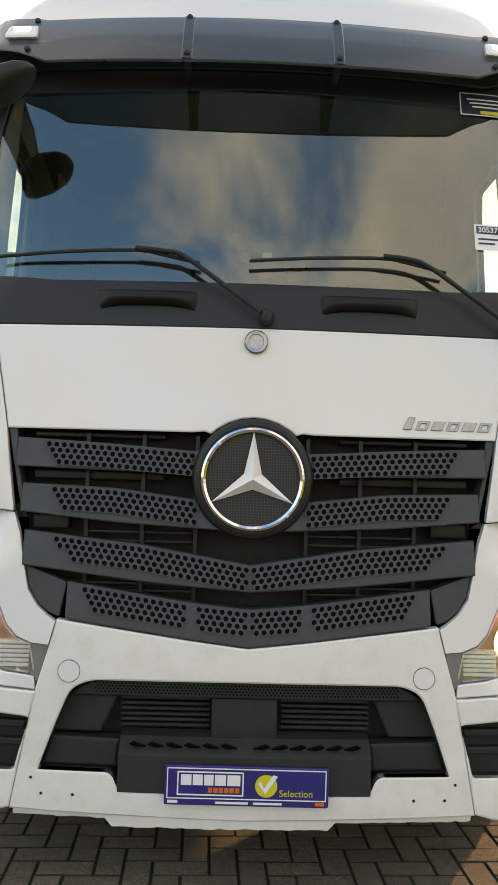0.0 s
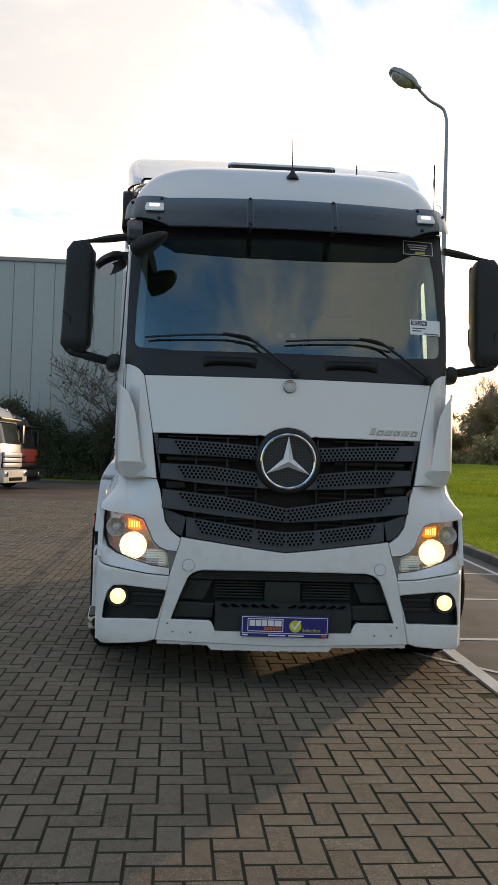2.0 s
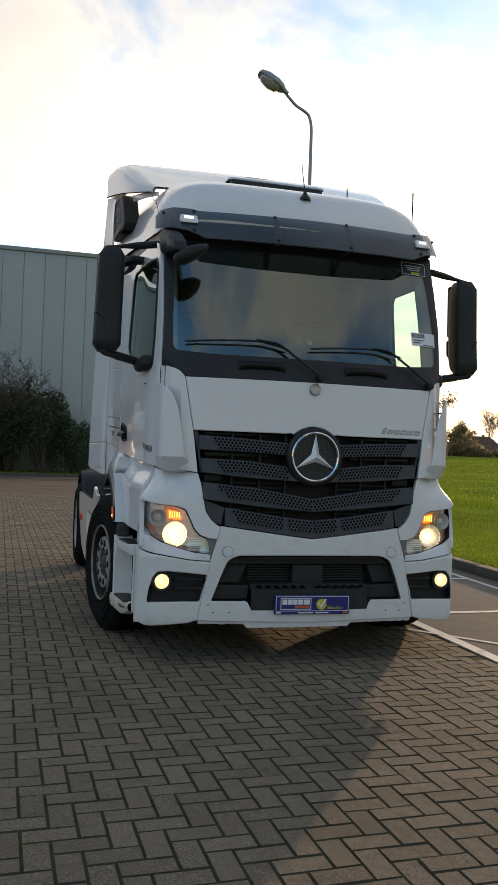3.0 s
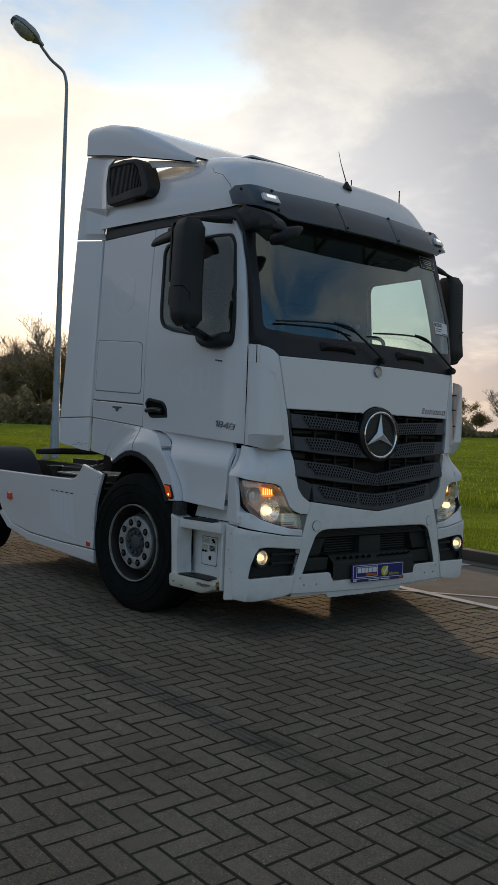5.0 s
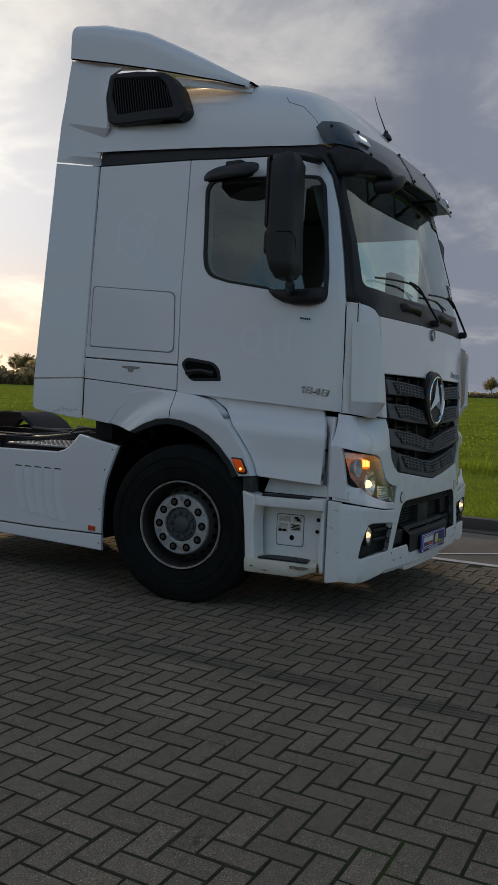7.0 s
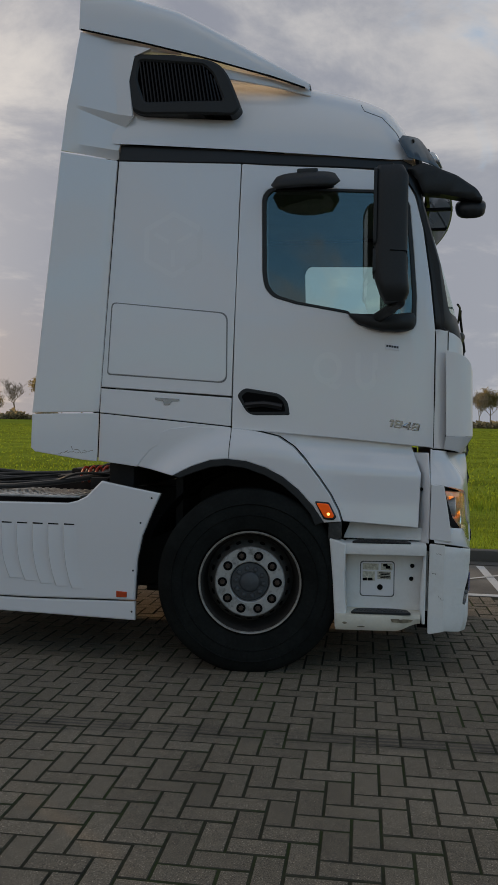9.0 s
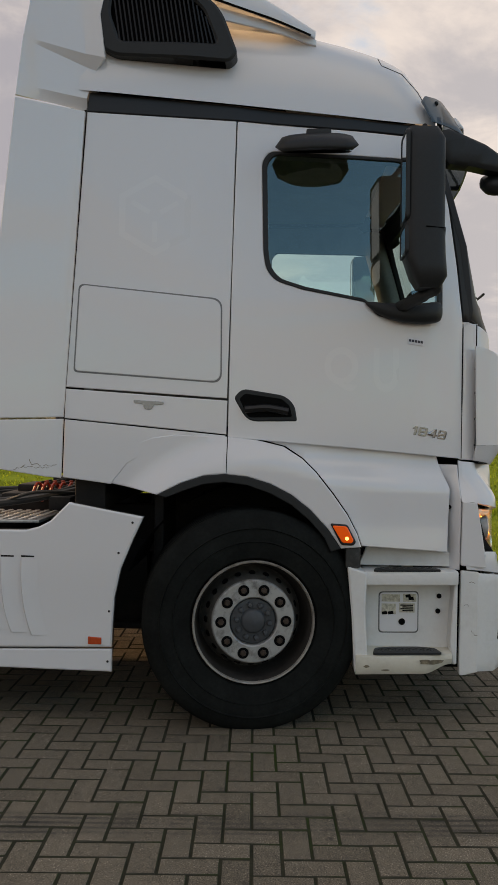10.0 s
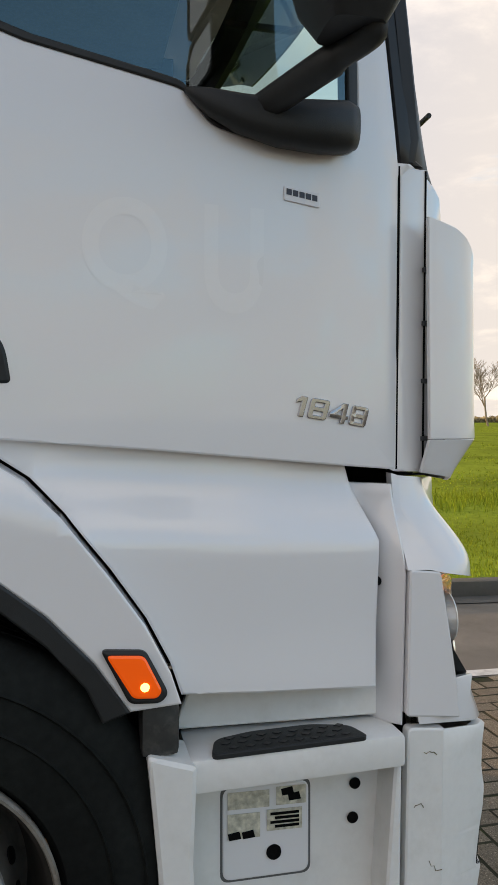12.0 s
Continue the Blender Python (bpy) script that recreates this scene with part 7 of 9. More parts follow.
def build_chassis():
    for s in (1, -1):
        b = bmesh.new()
        box(b, min(s * 0.38, s * 0.46), max(s * 0.38, s * 0.46), 0.6, 5.9, 0.72, 0.99, 0.01)
        part("frame_rail", b, CHASSIS, truck)
    b = bmesh.new()
    box(b, -0.45, 0.45, 0.75, 1.9, 0.42, 1.15, 0.05)
    box(b, -0.40, 0.40, 1.15, 1.40, 0.30, 0.50, 0.04)
    part("engine", b, CHASSIS, truck)
    b = bmesh.new()
    box(b, -0.48, 0.48, 1.9, 3.4, 0.30, 0.80, 0.05)
    part("gearbox", b, CHASSIS, truck)
    # unseen tray and axle box, added to block low sun under the truck
    b = bmesh.new()
    box(b, -0.82, 0.82, 0.22, 0.95, 0.275, 0.31, 0.015)
    box(b, -0.55, 0.55, 0.95, 2.1, 0.29, 0.33, 0.015)
    part("engine_undertray", b, CHASSIS, truck)
    b = bmesh.new()
    box(b, -0.34, 0.34, 4.70, 5.25, 0.24, 0.74, 0.10)
    part("differential", b, CHASSIS, truck)
    for y in (1.268, 4.97):
        b = bmesh.new()
        tube(b, [(-1.0, y, 0.47), (1.0, y, 0.47)], 0.075, 12)
        part("axle", b, CHASSIS, truck)
    b = bmesh.new()
    box(b, -0.95, 0.95, 1.75, 1.80, 0.55, 1.2, 0.01)
    # this box is added to shut out daylight behind the cab
    box(b, -1.1, 1.1, 2.02, 2.18, 1.02, 1.30, 0.02)
    part("cab_crossmember", b, CHASSIS, truck)
    for s in (1, -1):
        # inner wing liner over the front wheel
        b = bmesh.new()
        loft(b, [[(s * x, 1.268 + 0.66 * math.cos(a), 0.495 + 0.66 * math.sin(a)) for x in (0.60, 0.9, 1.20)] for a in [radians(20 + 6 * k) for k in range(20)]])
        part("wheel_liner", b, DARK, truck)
        # far-side tank is unseen and sized to block low sun underneath
        b = bmesh.new()
        box(b, min(s * 0.55, s * 1.15), max(s * 0.55, s * 1.15), 2.20 if s < 0 else 1.81, 3.95 if s < 0 else 4.40, 0.26, 0.86, 0.06)
        part("fuel_tank", b, CHASSIS, truck)
        # side skirt, on the yard side alone
        if s < 0:
            build_skirt(s)
        # rear mudguard
        b = bmesh.new()
        arc = [radians(a) for a in range(5, 176, 10)]
        loft(b, [[(s * x, 4.97 + r * math.cos(a), 0.52 + r * math.sin(a)) for x, r in ((0.66, 0.60), (0.68, 0.63), (1.22, 0.63), (1.25, 0.605))] for a in arc])
        bmesh.ops.solidify(b, geom=b.faces[:], thickness=0.012)
        bmesh.ops.recalc_face_normals(b, faces=b.faces[:])
        part("mudguard", b, MUD, truck, "dark blue-grey plastic mudguard")
        b = bmesh.new()
        box(b, min(s * 0.66, s * 1.25), max(s * 0.66, s * 1.25), 5.58, 5.60, 0.28, 0.60, 0.004)
        part("mud_flap", b, BLACK, truck)
    # deck plates, fifth wheel, air lines
    for x0, x1 in ((-1.12, -0.55), (-0.36, 0.36)):
        b = bmesh.new()
        box(b, x0, x1, 2.35, 3.05, 0.945, 0.960, 0.003)
        deck = part("deck_plate", b, ALU, truck, "perforated aluminium walkway plate")
        b = bmesh.new()
        for i in range(int((x1 - x0) / 0.05)):
            for j in range(13):
                m = Matrix.Translation((x0 + 0.035 + i * 0.05, 2.40 + j * 0.05, 0.961))
                lathe(b, [(0.017, 0.0), (0.014, 0.005), (0.011, -0.001), (0.0, -0.001)], 8, m)
        tagged(part("deck_stud", b, ALU, deck), kind="stuff")
    b = bmesh.new()
    patch(rounded([(-0.46, 4.5), (0.46, 4.5), (0.48, 5.1), (0.30, 5.45), (-0.30, 5.45), (-0.48, 5.1)], 0.06), lambda u, v, d=0: (u, v, 1.13 - 0.05 * (v - 4.9) + d), 0.05, r=0.01, bm=b)
    part("fifth_wheel", b, CHASSIS, truck, "dark greasy coupling plate")
    b = bmesh.new()
    box(b, -0.35, 0.35, 2.30, 2.42, 0.98, 1.16, 0.02)
    box(b, -1.0, -0.55, 2.22, 2.34, 1.0, 1.07, 0.02)
    part("line_bracket", b, CHASSIS, truck)
    # valve block, air tank and pipes behind the cab
    b = bmesh.new()
    box(b, -0.62, 0.40, 2.30, 2.72, 0.90, 1.06, 0.03)
    box(b, -0.50, -0.22, 2.40, 2.66, 1.05, 1.10, 0.015)
    box(b, 0.02, 0.26, 2.36, 2.60, 1.05, 1.12, 0.015)
    part("valve_block", b, CHASSIS, truck, "dark greasy valve block behind the cab")
    b = bmesh.new()
    lathe(b, [(0.045, -0.03), (0.045, 0.02), (0.060, 0.022), (0.062, 0.058), (0.052, 0.066), (0.0, 0.066)], 20, Matrix.Translation((-1.05, 3.22, 0.945)))
    part("tank_cap", b, BLACK, truck, "black filler cap")
    rng = random.Random(31)
    for k in range(9):
        x = -0.95 + 0.14 * k
        b = bmesh.new()
        sweep(b, [(x, 2.16, 1.12 + rng.uniform(-0.04, 0.05)), (x + rng.uniform(-0.1, 0.1), 2.40, 1.09 + rng.uniform(-0.03, 0.05)), (x + rng.uniform(-0.15, 0.15), 2.75, 1.01 + rng.uniform(-0.02, 0.06)), (x + rng.uniform(-0.2, 0.2), 3.2 + rng.uniform(0, 0.5), 0.97 + rng.uniform(0, 0.04))], [rng.uniform(0.008, 0.014)] * 25, 8)
        part("air_pipe", b, BLACK, truck)
    for k, (x, col) in enumerate(((-0.52, CABLE_RED), (-0.60, BLACK), (-0.45, BLACK), (-0.68, CABLE_RED))):
        b = bmesh.new()
        pts = []
        for q in range(61):
            a = q / 60 * 2 * math.pi * 6
            pts.append((x + 0.05 * math.cos(a), 2.24 + 0.28 * q / 60, 1.07 + 0.05 * math.sin(a)))
        tube(b, pts, 0.008, 6)
        part("coiled_air_line", b, col, truck, "coiled air line")
    for x, y1, z1 in ((-0.80, 3.4, 0.985), (-0.9, 3.1, 0.99), (-0.2, 3.8, 1.02), (0.2, 3.6, 1.03)):
        b = bmesh.new()
        sweep(b, [(x, 2.2, 1.10), (x - 0.06, 2.5, 1.04), (x, 2.9, 0.995), (x + 0.1, y1, z1)], [0.018] * 25, 8)
        part("hose", b, BLACK, truck)


CABLE_RED = material("red_air_line", (0.45, 0.06, 0.03), 0.45, vary=0.1)

build_front_flap()
for s in (-1, 1):
    build_corner(s)
    build_headlamp(s)
    build_side(s)
    build_step_box(s)
    build_wheel(s, 1.268)
    build_wheel(s, 4.97, True)
    build_mirrors(s)
build_grille()
build_bumper()
build_windscreen()
build_visor()
build_roof()
build_deflector()
build_interior()
build_chassis()


# ---- plate, stickers, lettering ----
BLUE = material("blue_print", (0.022, 0.022, 0.17), 0.35, vary=0.05, scale=20)
WHITEPRINT = material("white_print", (0.78, 0.78, 0.80), 0.4, vary=0.03)
ORANGEPRINT = material("orange_print", (0.70, 0.14, 0.02), 0.4, vary=0.03)
YELLOW = material("yellow_print", (0.62, 0.55, 0.03), 0.4, vary=0.03)
NAVY = material("navy_print", (0.02, 0.022, 0.04), 0.4, vary=0.05)


def lettering(text, size, m, mat, name, parent, extrude=0.0006, shear=0.0, bold=0.0, spacing=1.0):
    """A word in the built-in font as a mesh; m lays its x along the line and its z outward."""
    cu = bpy.data.curves.new("word", "FONT")
    cu.body, cu.size, cu.extrude, cu.shear, cu.offset, cu.space_character = text, size, extrude, shear, bold, spacing
    tmp = bpy.data.objects.new("word", cu)
    scene.collection.objects.link(tmp)
    bpy.context.view_layer.update()
    me = bpy.data.meshes.new_from_object(tmp.evaluated_get(bpy.context.evaluated_depsgraph_get()))
    bpy.data.objects.remove(tmp)
    bpy.data.curves.remove(cu)
    me.materials.clear()
    me.materials.append(mat)
    me.transform(m)
    ob = new(name, me)
    ob.parent = parent
    return ob


def build_plate():
    y0 = -0.034
    lean = Matrix.Translation((0.007, y0, 0.397)) @ Matrix.Rotation(radians(90), 4, "X") @ Matrix.Rotation(radians(-0.4), 4, "Z")
    P = lambda u, v, d=0.0: tuple(lean @ Vector((u, v, d)))
    rect = lambda a, b, c, d: [(a, b), (c, b), (c, d), (a, d)]
    bm = patch(rounded(rect(-0.266, -0.063, 0.266, 0.063), 0.008), P, 0.012, step=0.2, r=0.003)
    plate = part("dealer_plate", bm, BLUE, truck, "blue dealer plate with white and orange lettering in a blue frame")
    bm = patch(rounded(rect(-0.258, -0.042, 0.258, 0.057), 0.003), lambda u, v, d=0: P(u, v, 0.0012 + d), 0.001, holes=[rect(-0.2545, -0.0385, 0.2545, 0.0535)], step=0.2, r=0)
    part("plate_border", bm, WHITEPRINT, plate)
    bm = patch(rect(-0.225, -0.031, -0.010, 0.046), lambda u, v, d=0: P(u, v, 0.0012 + d), 0.001, holes=[rect(-0.2205, -0.0265, -0.0145, 0.0415)], step=0.2, r=0)
    part("name_frame", bm, WHITEPRINT, plate)
    # the firm's name as plain blocks
    x = -0.213
    for w in (0.034, 0.032, 0.030, 0.036, 0.042):
        bm = patch([(x, 0.002), (x + w, 0.002), (x + w, 0.036), (x, 0.036)], lambda u, v, d=0: P(u, v, 0.0016 + d), 0.001, step=0.2, r=0)
        part("name_block", bm, WHITEPRINT, plate)
        x += w + 0.0045
    x = -0.125
    for w in (0.014, 0.014, 0.014, 0.014, 0.014, 0.014):
        bm = patch([(x, -0.021), (x + w, -0.021), (x + w, -0.005), (x, -0.005)], lambda u, v, d=0: P(u, v, 0.0016 + d), 0.001, step=0.2, r=0)
        part("name_block", bm, ORANGEPRINT, plate)
        x += w + 0.0035
    # round tick mark
    bm = patch([(0.063 + 0.036 * math.cos(a), 0.004 + 0.036 * math.sin(a)) for a in [2 * math.pi * k / 40 for k in range(40)]], lambda u, v, d=0: P(u, v, 0.0016 + d), 0.001, step=0.2, r=0)
    part("tick_disc", bm, YELLOW, plate)
    bm = patch([(0.036, 0.012), (0.046, 0.018), (0.056, -0.004), (0.085, 0.040), (0.100, 0.036), (0.060, -0.022)], lambda u, v, d=0: P(u, v, 0.003 + d), 0.001, step=0.2, r=0)
    part("tick", bm, WHITEPRINT, plate)
    lettering("Selection", 0.030, lean @ Matrix.Translation((0.105, -0.028, 0.002)), YELLOW, "plate_word", plate)
    bm = bmesh.new()
    for x0, x1 in ((-0.10, 0.005), (0.022, 0.115)):
        patch(rect(x0, -0.056, x1, -0.049), lambda u, v, d=0: P(u, v, 0.0016 + d), 0.001, step=0.2, r=0, bm=bm)
    part("small_print_bar", bm, WHITEPRINT, plate)
    bm = patch(rect(0.222, -0.056, 0.252, -0.045), lambda u, v, d=0: P(u, v, 0.0016 + d), 0.001, step=0.2, r=0)
    part("red_mark", bm, ORANGEPRINT, plate)
    bm = patch(rect(-0.255, -0.056, -0.222, -0.047), lambda u, v, d=0: P(u, v, 0.0016 + d), 0.001, step=0.2, r=0)
    part("frame_mark", bm, WHITEPRINT, plate)


def build_stickers():
    G = shift(F, -0.002)
    rect = lambda a, b, c, d: [(a, b), (c, b), (c, d), (a, d)]
    st = part("stock_sticker", patch(rect(0.772, 2.222, 0.975, 2.322), G, 0.001, step=0.05, r=0), WHITEPRINT, truck, "white stock sticker inside the windscreen")
    bm = patch(rect(0.780, 2.286, 0.885, 2.315), shift(F, 0.0), 0.001, step=0.05, r=0)
    part("number_ground", bm, NAVY, st)
    m = Matrix.Translation(F(0.784, 2.290, 0.003)) @ Matrix.Rotation(math.atan(2 * 0.06 * 0.83), 4, "Z") @ Matrix.Rotation(radians(90 - 16), 4, "X")
    lettering("305376", 0.030, m, WHITEPRINT, "stock_number", st, 0.0003, bold=0.0004)
    bm = bmesh.new()
    for k, w in enumerate((0.09, 0.06)):
        patch(rect(0.785, 2.262 - 0.017 * k, 0.785 + w, 2.268 - 0.017 * k), shift(F, 0.0), 0.001, step=0.05, r=0, bm=bm)
    patch(rect(0.865, 2.228, 0.965, 2.234), shift(F, 0.0), 0.001, step=0.05, r=0, bm=bm)
    part("print_bar", bm, NAVY, st)
    s2 = part("notice_sticker", patch(rect(0.752, 2.775, 0.955, 2.872), G, 0.001, step=0.05, r=0), NAVY, truck, "dark blue notice sticker inside the windscreen")
    bm = patch(rect(0.752, 2.775, 0.955, 2.872), shift(F, 0.0), 0.001, holes=[rect(0.756, 2.779, 0.951, 2.868)], step=0.05, r=0)
    part("sticker_border", bm, WHITEPRINT, s2)
    bm = bmesh.new()
    for z, a, b in ((2.842, 0.78, 0.92), (2.826, 0.79, 0.91), (2.810, 0.80, 0.90)):
        patch(rect(a, z, b, z + 0.006), shift(F, 0.0), 0.001, step=0.05, r=0, bm=bm)
    part("print_bar", bm, WHITEPRINT, s2)
    bm = patch(rect(0.83, 2.783, 0.90, 2.797), shift(F, 0.0), 0.001, step=0.05, r=0)
    part("yellow_bar", bm, YELLOW, s2)
    # model number and small badge on both doors
    for s in (-1,):
        sx = side(side_x, s)
        lean = lambda u, v, d=0.0: sx(0.516 - u - 0.28 * v, 1.410 - 0.145 * u + v, 0.004 + d)
        part("model_digit", patch([(0.012, 0.0), (0.024, 0.0), (0.024, 0.042), (0.011, 0.042), (0.001, 0.035), (0.001, 0.026), (0.012, 0.031)], lean, 0.006, step=0.02, r=0.0015), DIGIT, truck)
        eight = (rounded([(0.0, 0.0), (0.043, 0.0), (0.043, 0.042), (0.0, 0.042)], 0.007), [rounded([(0.011, 0.0075), (0.032, 0.0075), (0.032, 0.0165), (0.011, 0.0165)], 0.002), rounded([(0.011, 0.0255), (0.032, 0.0255), (0.032, 0.0345), (0.011, 0.0345)], 0.002)])
        four = ([(0.0, 0.009), (0.029, 0.009), (0.029, 0.0), (0.040, 0.0), (0.040, 0.009), (0.046, 0.009), (0.046, 0.017), (0.040, 0.017), (0.040, 0.042), (0.027, 0.042), (0.0, 0.019)], [[(0.014, 0.017), (0.029, 0.017), (0.029, 0.031)]])
        for at, (outline, holes) in ((0.032, eight), (0.080, four), (0.131, eight)):
            move = lambda p, at=at: (p[0] + at, p[1])
            part("model_digit", patch([move(p) for p in outline], lean, 0.006, holes=[[move(p) for p in h] for h in holes], step=0.02, r=0.0012), DIGIT, truck)
        ghost = 0.945
        for ch, wide in (("Q", 0.165), ("U", 0.125)):
            num = lettering(ch, 0.25, Matrix(), GHOST, "decal_ghost", truck, 0.0, 0.0, 0.006, 1.0)
            xs_ = [v.co.x for v in num.data.vertices]
            ys_ = [v.co.y for v in num.data.vertices]
            for v in num.data.vertices:
                v.co = Vector(sx(ghost - (v.co.x - min(xs_)) / (max(xs_) - min(xs_)) * wide, 1.615 + (v.co.y - min(ys_)) / (max(ys_) - min(ys_)) * 0.215, 0.0006))
            ghost -= wide + 0.075
        hexa = lambda r: [(1.78 + r * math.sin(radians(60 * k)), 2.46 + r * math.cos(radians(60 * k))) for k in range(6)]
        part("decal_ghost", patch(hexa(0.200), shift(sx, 0.0003), 0.0004, holes=[hexa(0.165)], step=0.05, r=0), GHOST, truck)
        for k in (0, 2, 4):
            a = radians(60 * k + 60)
            u, v = (math.sin(a), math.cos(a)), (math.cos(a), -math.sin(a))
            bar = [(1.78 + u[0] * q + v[0] * w, 2.46 + u[1] * q + v[1] * w) for q, w in ((0.03, -0.012), (0.13, -0.012), (0.13, 0.012), (0.03, 0.012))]
            part("decal_ghost", patch(bar, shift(sx, 0.0003), 0.0004, step=0.05, r=0), GHOST, truck)
        b = patch(rounded([(0.537, 1.882), (0.458, 1.872), (0.458, 1.842), (0.537, 1.852)], 0.003), shift(sx, 0.0035), 0.003, r=0.001)
        bd = part("dealer_badge", b, WHITEPRINT, truck, "small silver dealer badge")
        b = bmesh.new()
        for k in range(5):
            y = 0.532 - 0.0142 * k
            z = 1.868 - 0.002 * k
            patch([(y, z - 0.004), (y - 0.0115, z - 0.0055), (y - 0.0115, z + 0.0065), (y, z + 0.008)], shift(sx, 0.0044), 0.001, r=0, bm=b)
        part("badge_bar", b, NAVY, bd)
        # scratches where the paint is through on the lower fin
        rng = random.Random(6)
        for k in range(5):
            b = bmesh.new()
            y, z, pts = 2.235 + 0.035 * k, 1.235 + rng.uniform(-0.012, 0.012), []
            for q in range(9):
                pts.append(Vector(side(fin_x, s)(y, z, 0.0003)))
                y, z = y + rng.uniform(0.004, 0.011), z + rng.gauss(0.0005, 0.004)
            tube(b, pts, [rng.uniform(0.0006, 0.0017) for _ in pts], 4)
            part("paint_scratch", b, BARE, truck)
        for y, z, n in ((0.205, 0.69, 7), (0.235, 0.58, 5), (0.19, 0.44, 6)):
            b, pts = bmesh.new(), []
            for q in range(n):
                pts.append((s * (1.1495 + 0.05 * (y - 0.19)), y, z))
                y, z = y + rng.uniform(0.003, 0.008), z + rng.gauss(0.002, 0.004)
            tube(b, pts, [rng.uniform(0.0006, 0.0014) for _ in pts], 4)
            part("paint_scratch", b, BARE, truck)


build_plate()
build_stickers()


# ---- surroundings ----
METAL_PANEL = material("ribbed_cladding", (0.40, 0.43, 0.42), 0.55, vary=0.04, scale=0.25, fine=3, per="object", per_amount=0.03, dirt=(0.30, 0.33, 0.32), dirt_amount=0.3, dirt_scale=0.3)
TRIM = material("roof_trim", (0.30, 0.32, 0.32), 0.5, vary=0.05)
GALV = material("galvanised_steel", (0.30, 0.33, 0.36), 0.45, metal=0.5, vary=0.12, scale=3)
BARK = material("bark", (0.060, 0.048, 0.036), 0.9, vary=0.3, scale=3, fine=30)
TWIG = material("bare_twigs", (0.10, 0.078, 0.056), 0.9, vary=0.25, scale=1)
LEAF_DARK = material("evergreen_leaves", (0.042, 0.066, 0.026), 0.65, vary=0.3, scale=0.8, fine=9, per="island", per_amount=0.4)
LEAF_MIX = material("autumn_leaves", (0.075, 0.070, 0.028), 0.75, vary=0.3, scale=0.5, fine=6, per="island", per_amount=0.45)
# far trees and scrub: haze is put into these paler colours
HAZED_TWIG = material("hazed_bare_twigs", (0.27, 0.22, 0.16), 0.9, vary=0.25, scale=1)
HAZED_WOOD = material("hazed_far_wood", (0.34, 0.29, 0.17), 0.9, vary=0.3, scale=0.2, fine=2, per="island", per_amount=0.35)
HAZED_LEAF = material("hazed_autumn_leaves", (0.33, 0.27, 0.13), 0.8, vary=0.3, scale=0.3, fine=3, per="island", per_amount=0.4)
let_light_through(HAZED_LEAF, 0.75)
let_light_through(HAZED_WOOD, 0.75)
TILE = material("roof_tiles", (0.13, 0.075, 0.05), 0.8, vary=0.2, scale=0.6, fine=6)
BRICKWALL = material("house_brick", (0.26, 0.17, 0.12), 0.85, vary=0.2, scale=0.8, fine=9)
REDPAINT = material("red_truck_paint", (0.50, 0.055, 0.02), 0.4, vary=0.05, coat=0.4)
FARGLASS = material("dark_glass", (0.03, 0.035, 0.035), 0.08, vary=0.1)
CONCRETE = material("concrete_block", (0.33, 0.32, 0.29), 0.85, vary=0.15, scale=5, bump=0.3, bump_scale=80)


def build_hall():
    hall = thing("warehouse", "long grey warehouse clad in vertical steel panels", "warehouse")
    top = 13.6
    bm = bmesh.new()
    box(bm, -70, 4.9, 46.06, 76, 0, top - 0.1)
    part("wall_core", bm, TRIM, hall, smooth=0)
    bm = bmesh.new()
    box(bm, -0.605, 0.605, 45.98, 46.06, 0.0, top - 0.25, 0.012)
    first = part("cladding_panel", bm, METAL_PANEL, hall)
    x = 4.9 - 0.62
    first.matrix_basis = Matrix.Translation((x, 0, 0))
    for k in range(1, 61):
        ob = new("cladding_panel", first.data)
        ob.matrix_basis, ob.parent = Matrix.Translation((x - 1.235 * k, 0, 0)), hall
    bm = bmesh.new()
    box(bm, -70.2, 5.1, 45.88, 76.2, top - 0.24, top, 0.03)
    part("roof_edge", bm, TRIM, hall)


def tree_skeleton(seed, height, spread, depth=5, first=0.28):
    """Tapered trunk and limbs as a list of (a, b, ra, rb)."""
    rng = random.Random(seed)
    out = []

    def grow(p, d, length, r, level):
        segs = 3 if level < 2 else 2
        for k in range(segs):
            d = (d + Vector((rng.gauss(0, 0.12), rng.gauss(0, 0.12), 0.06 + rng.gauss(0, 0.06)))).normalized()
            q = p + d * length / segs
            r2 = r * (0.86 if level == 0 else 0.78)
            out.append((p.copy(), q.copy(), r, r2, level))
            if level < depth and (k > 0 or level > 0):
                for _ in range(2 if level < 3 else 1 + (rng.random() < 0.5)):
                    a = rng.uniform(0, 6.283)
                    side_ = Vector((math.cos(a), math.sin(a), rng.uniform(-0.1, 0.5))).normalized()
                    nd = (d * (1 - spread) + side_ * spread).normalized()
                    grow(q, nd, length * rng.uniform(0.52, 0.74), r2 * 0.62, level + 1)
            p, r = q, r2
    grow(Vector((0, 0, -0.2)), Vector((0, 0, 1)), height * 0.5, height * 0.02, 0)
    return out


def branches_mesh(bm, skel, n_trunk=7, n_twig=3, min_r=0.012):
    for a, b, ra, rb, lv in skel:
        tube(bm, [a, b], [max(ra, min_r), max(rb, min_r)], n_trunk if lv < 2 else n_twig, caps=False)


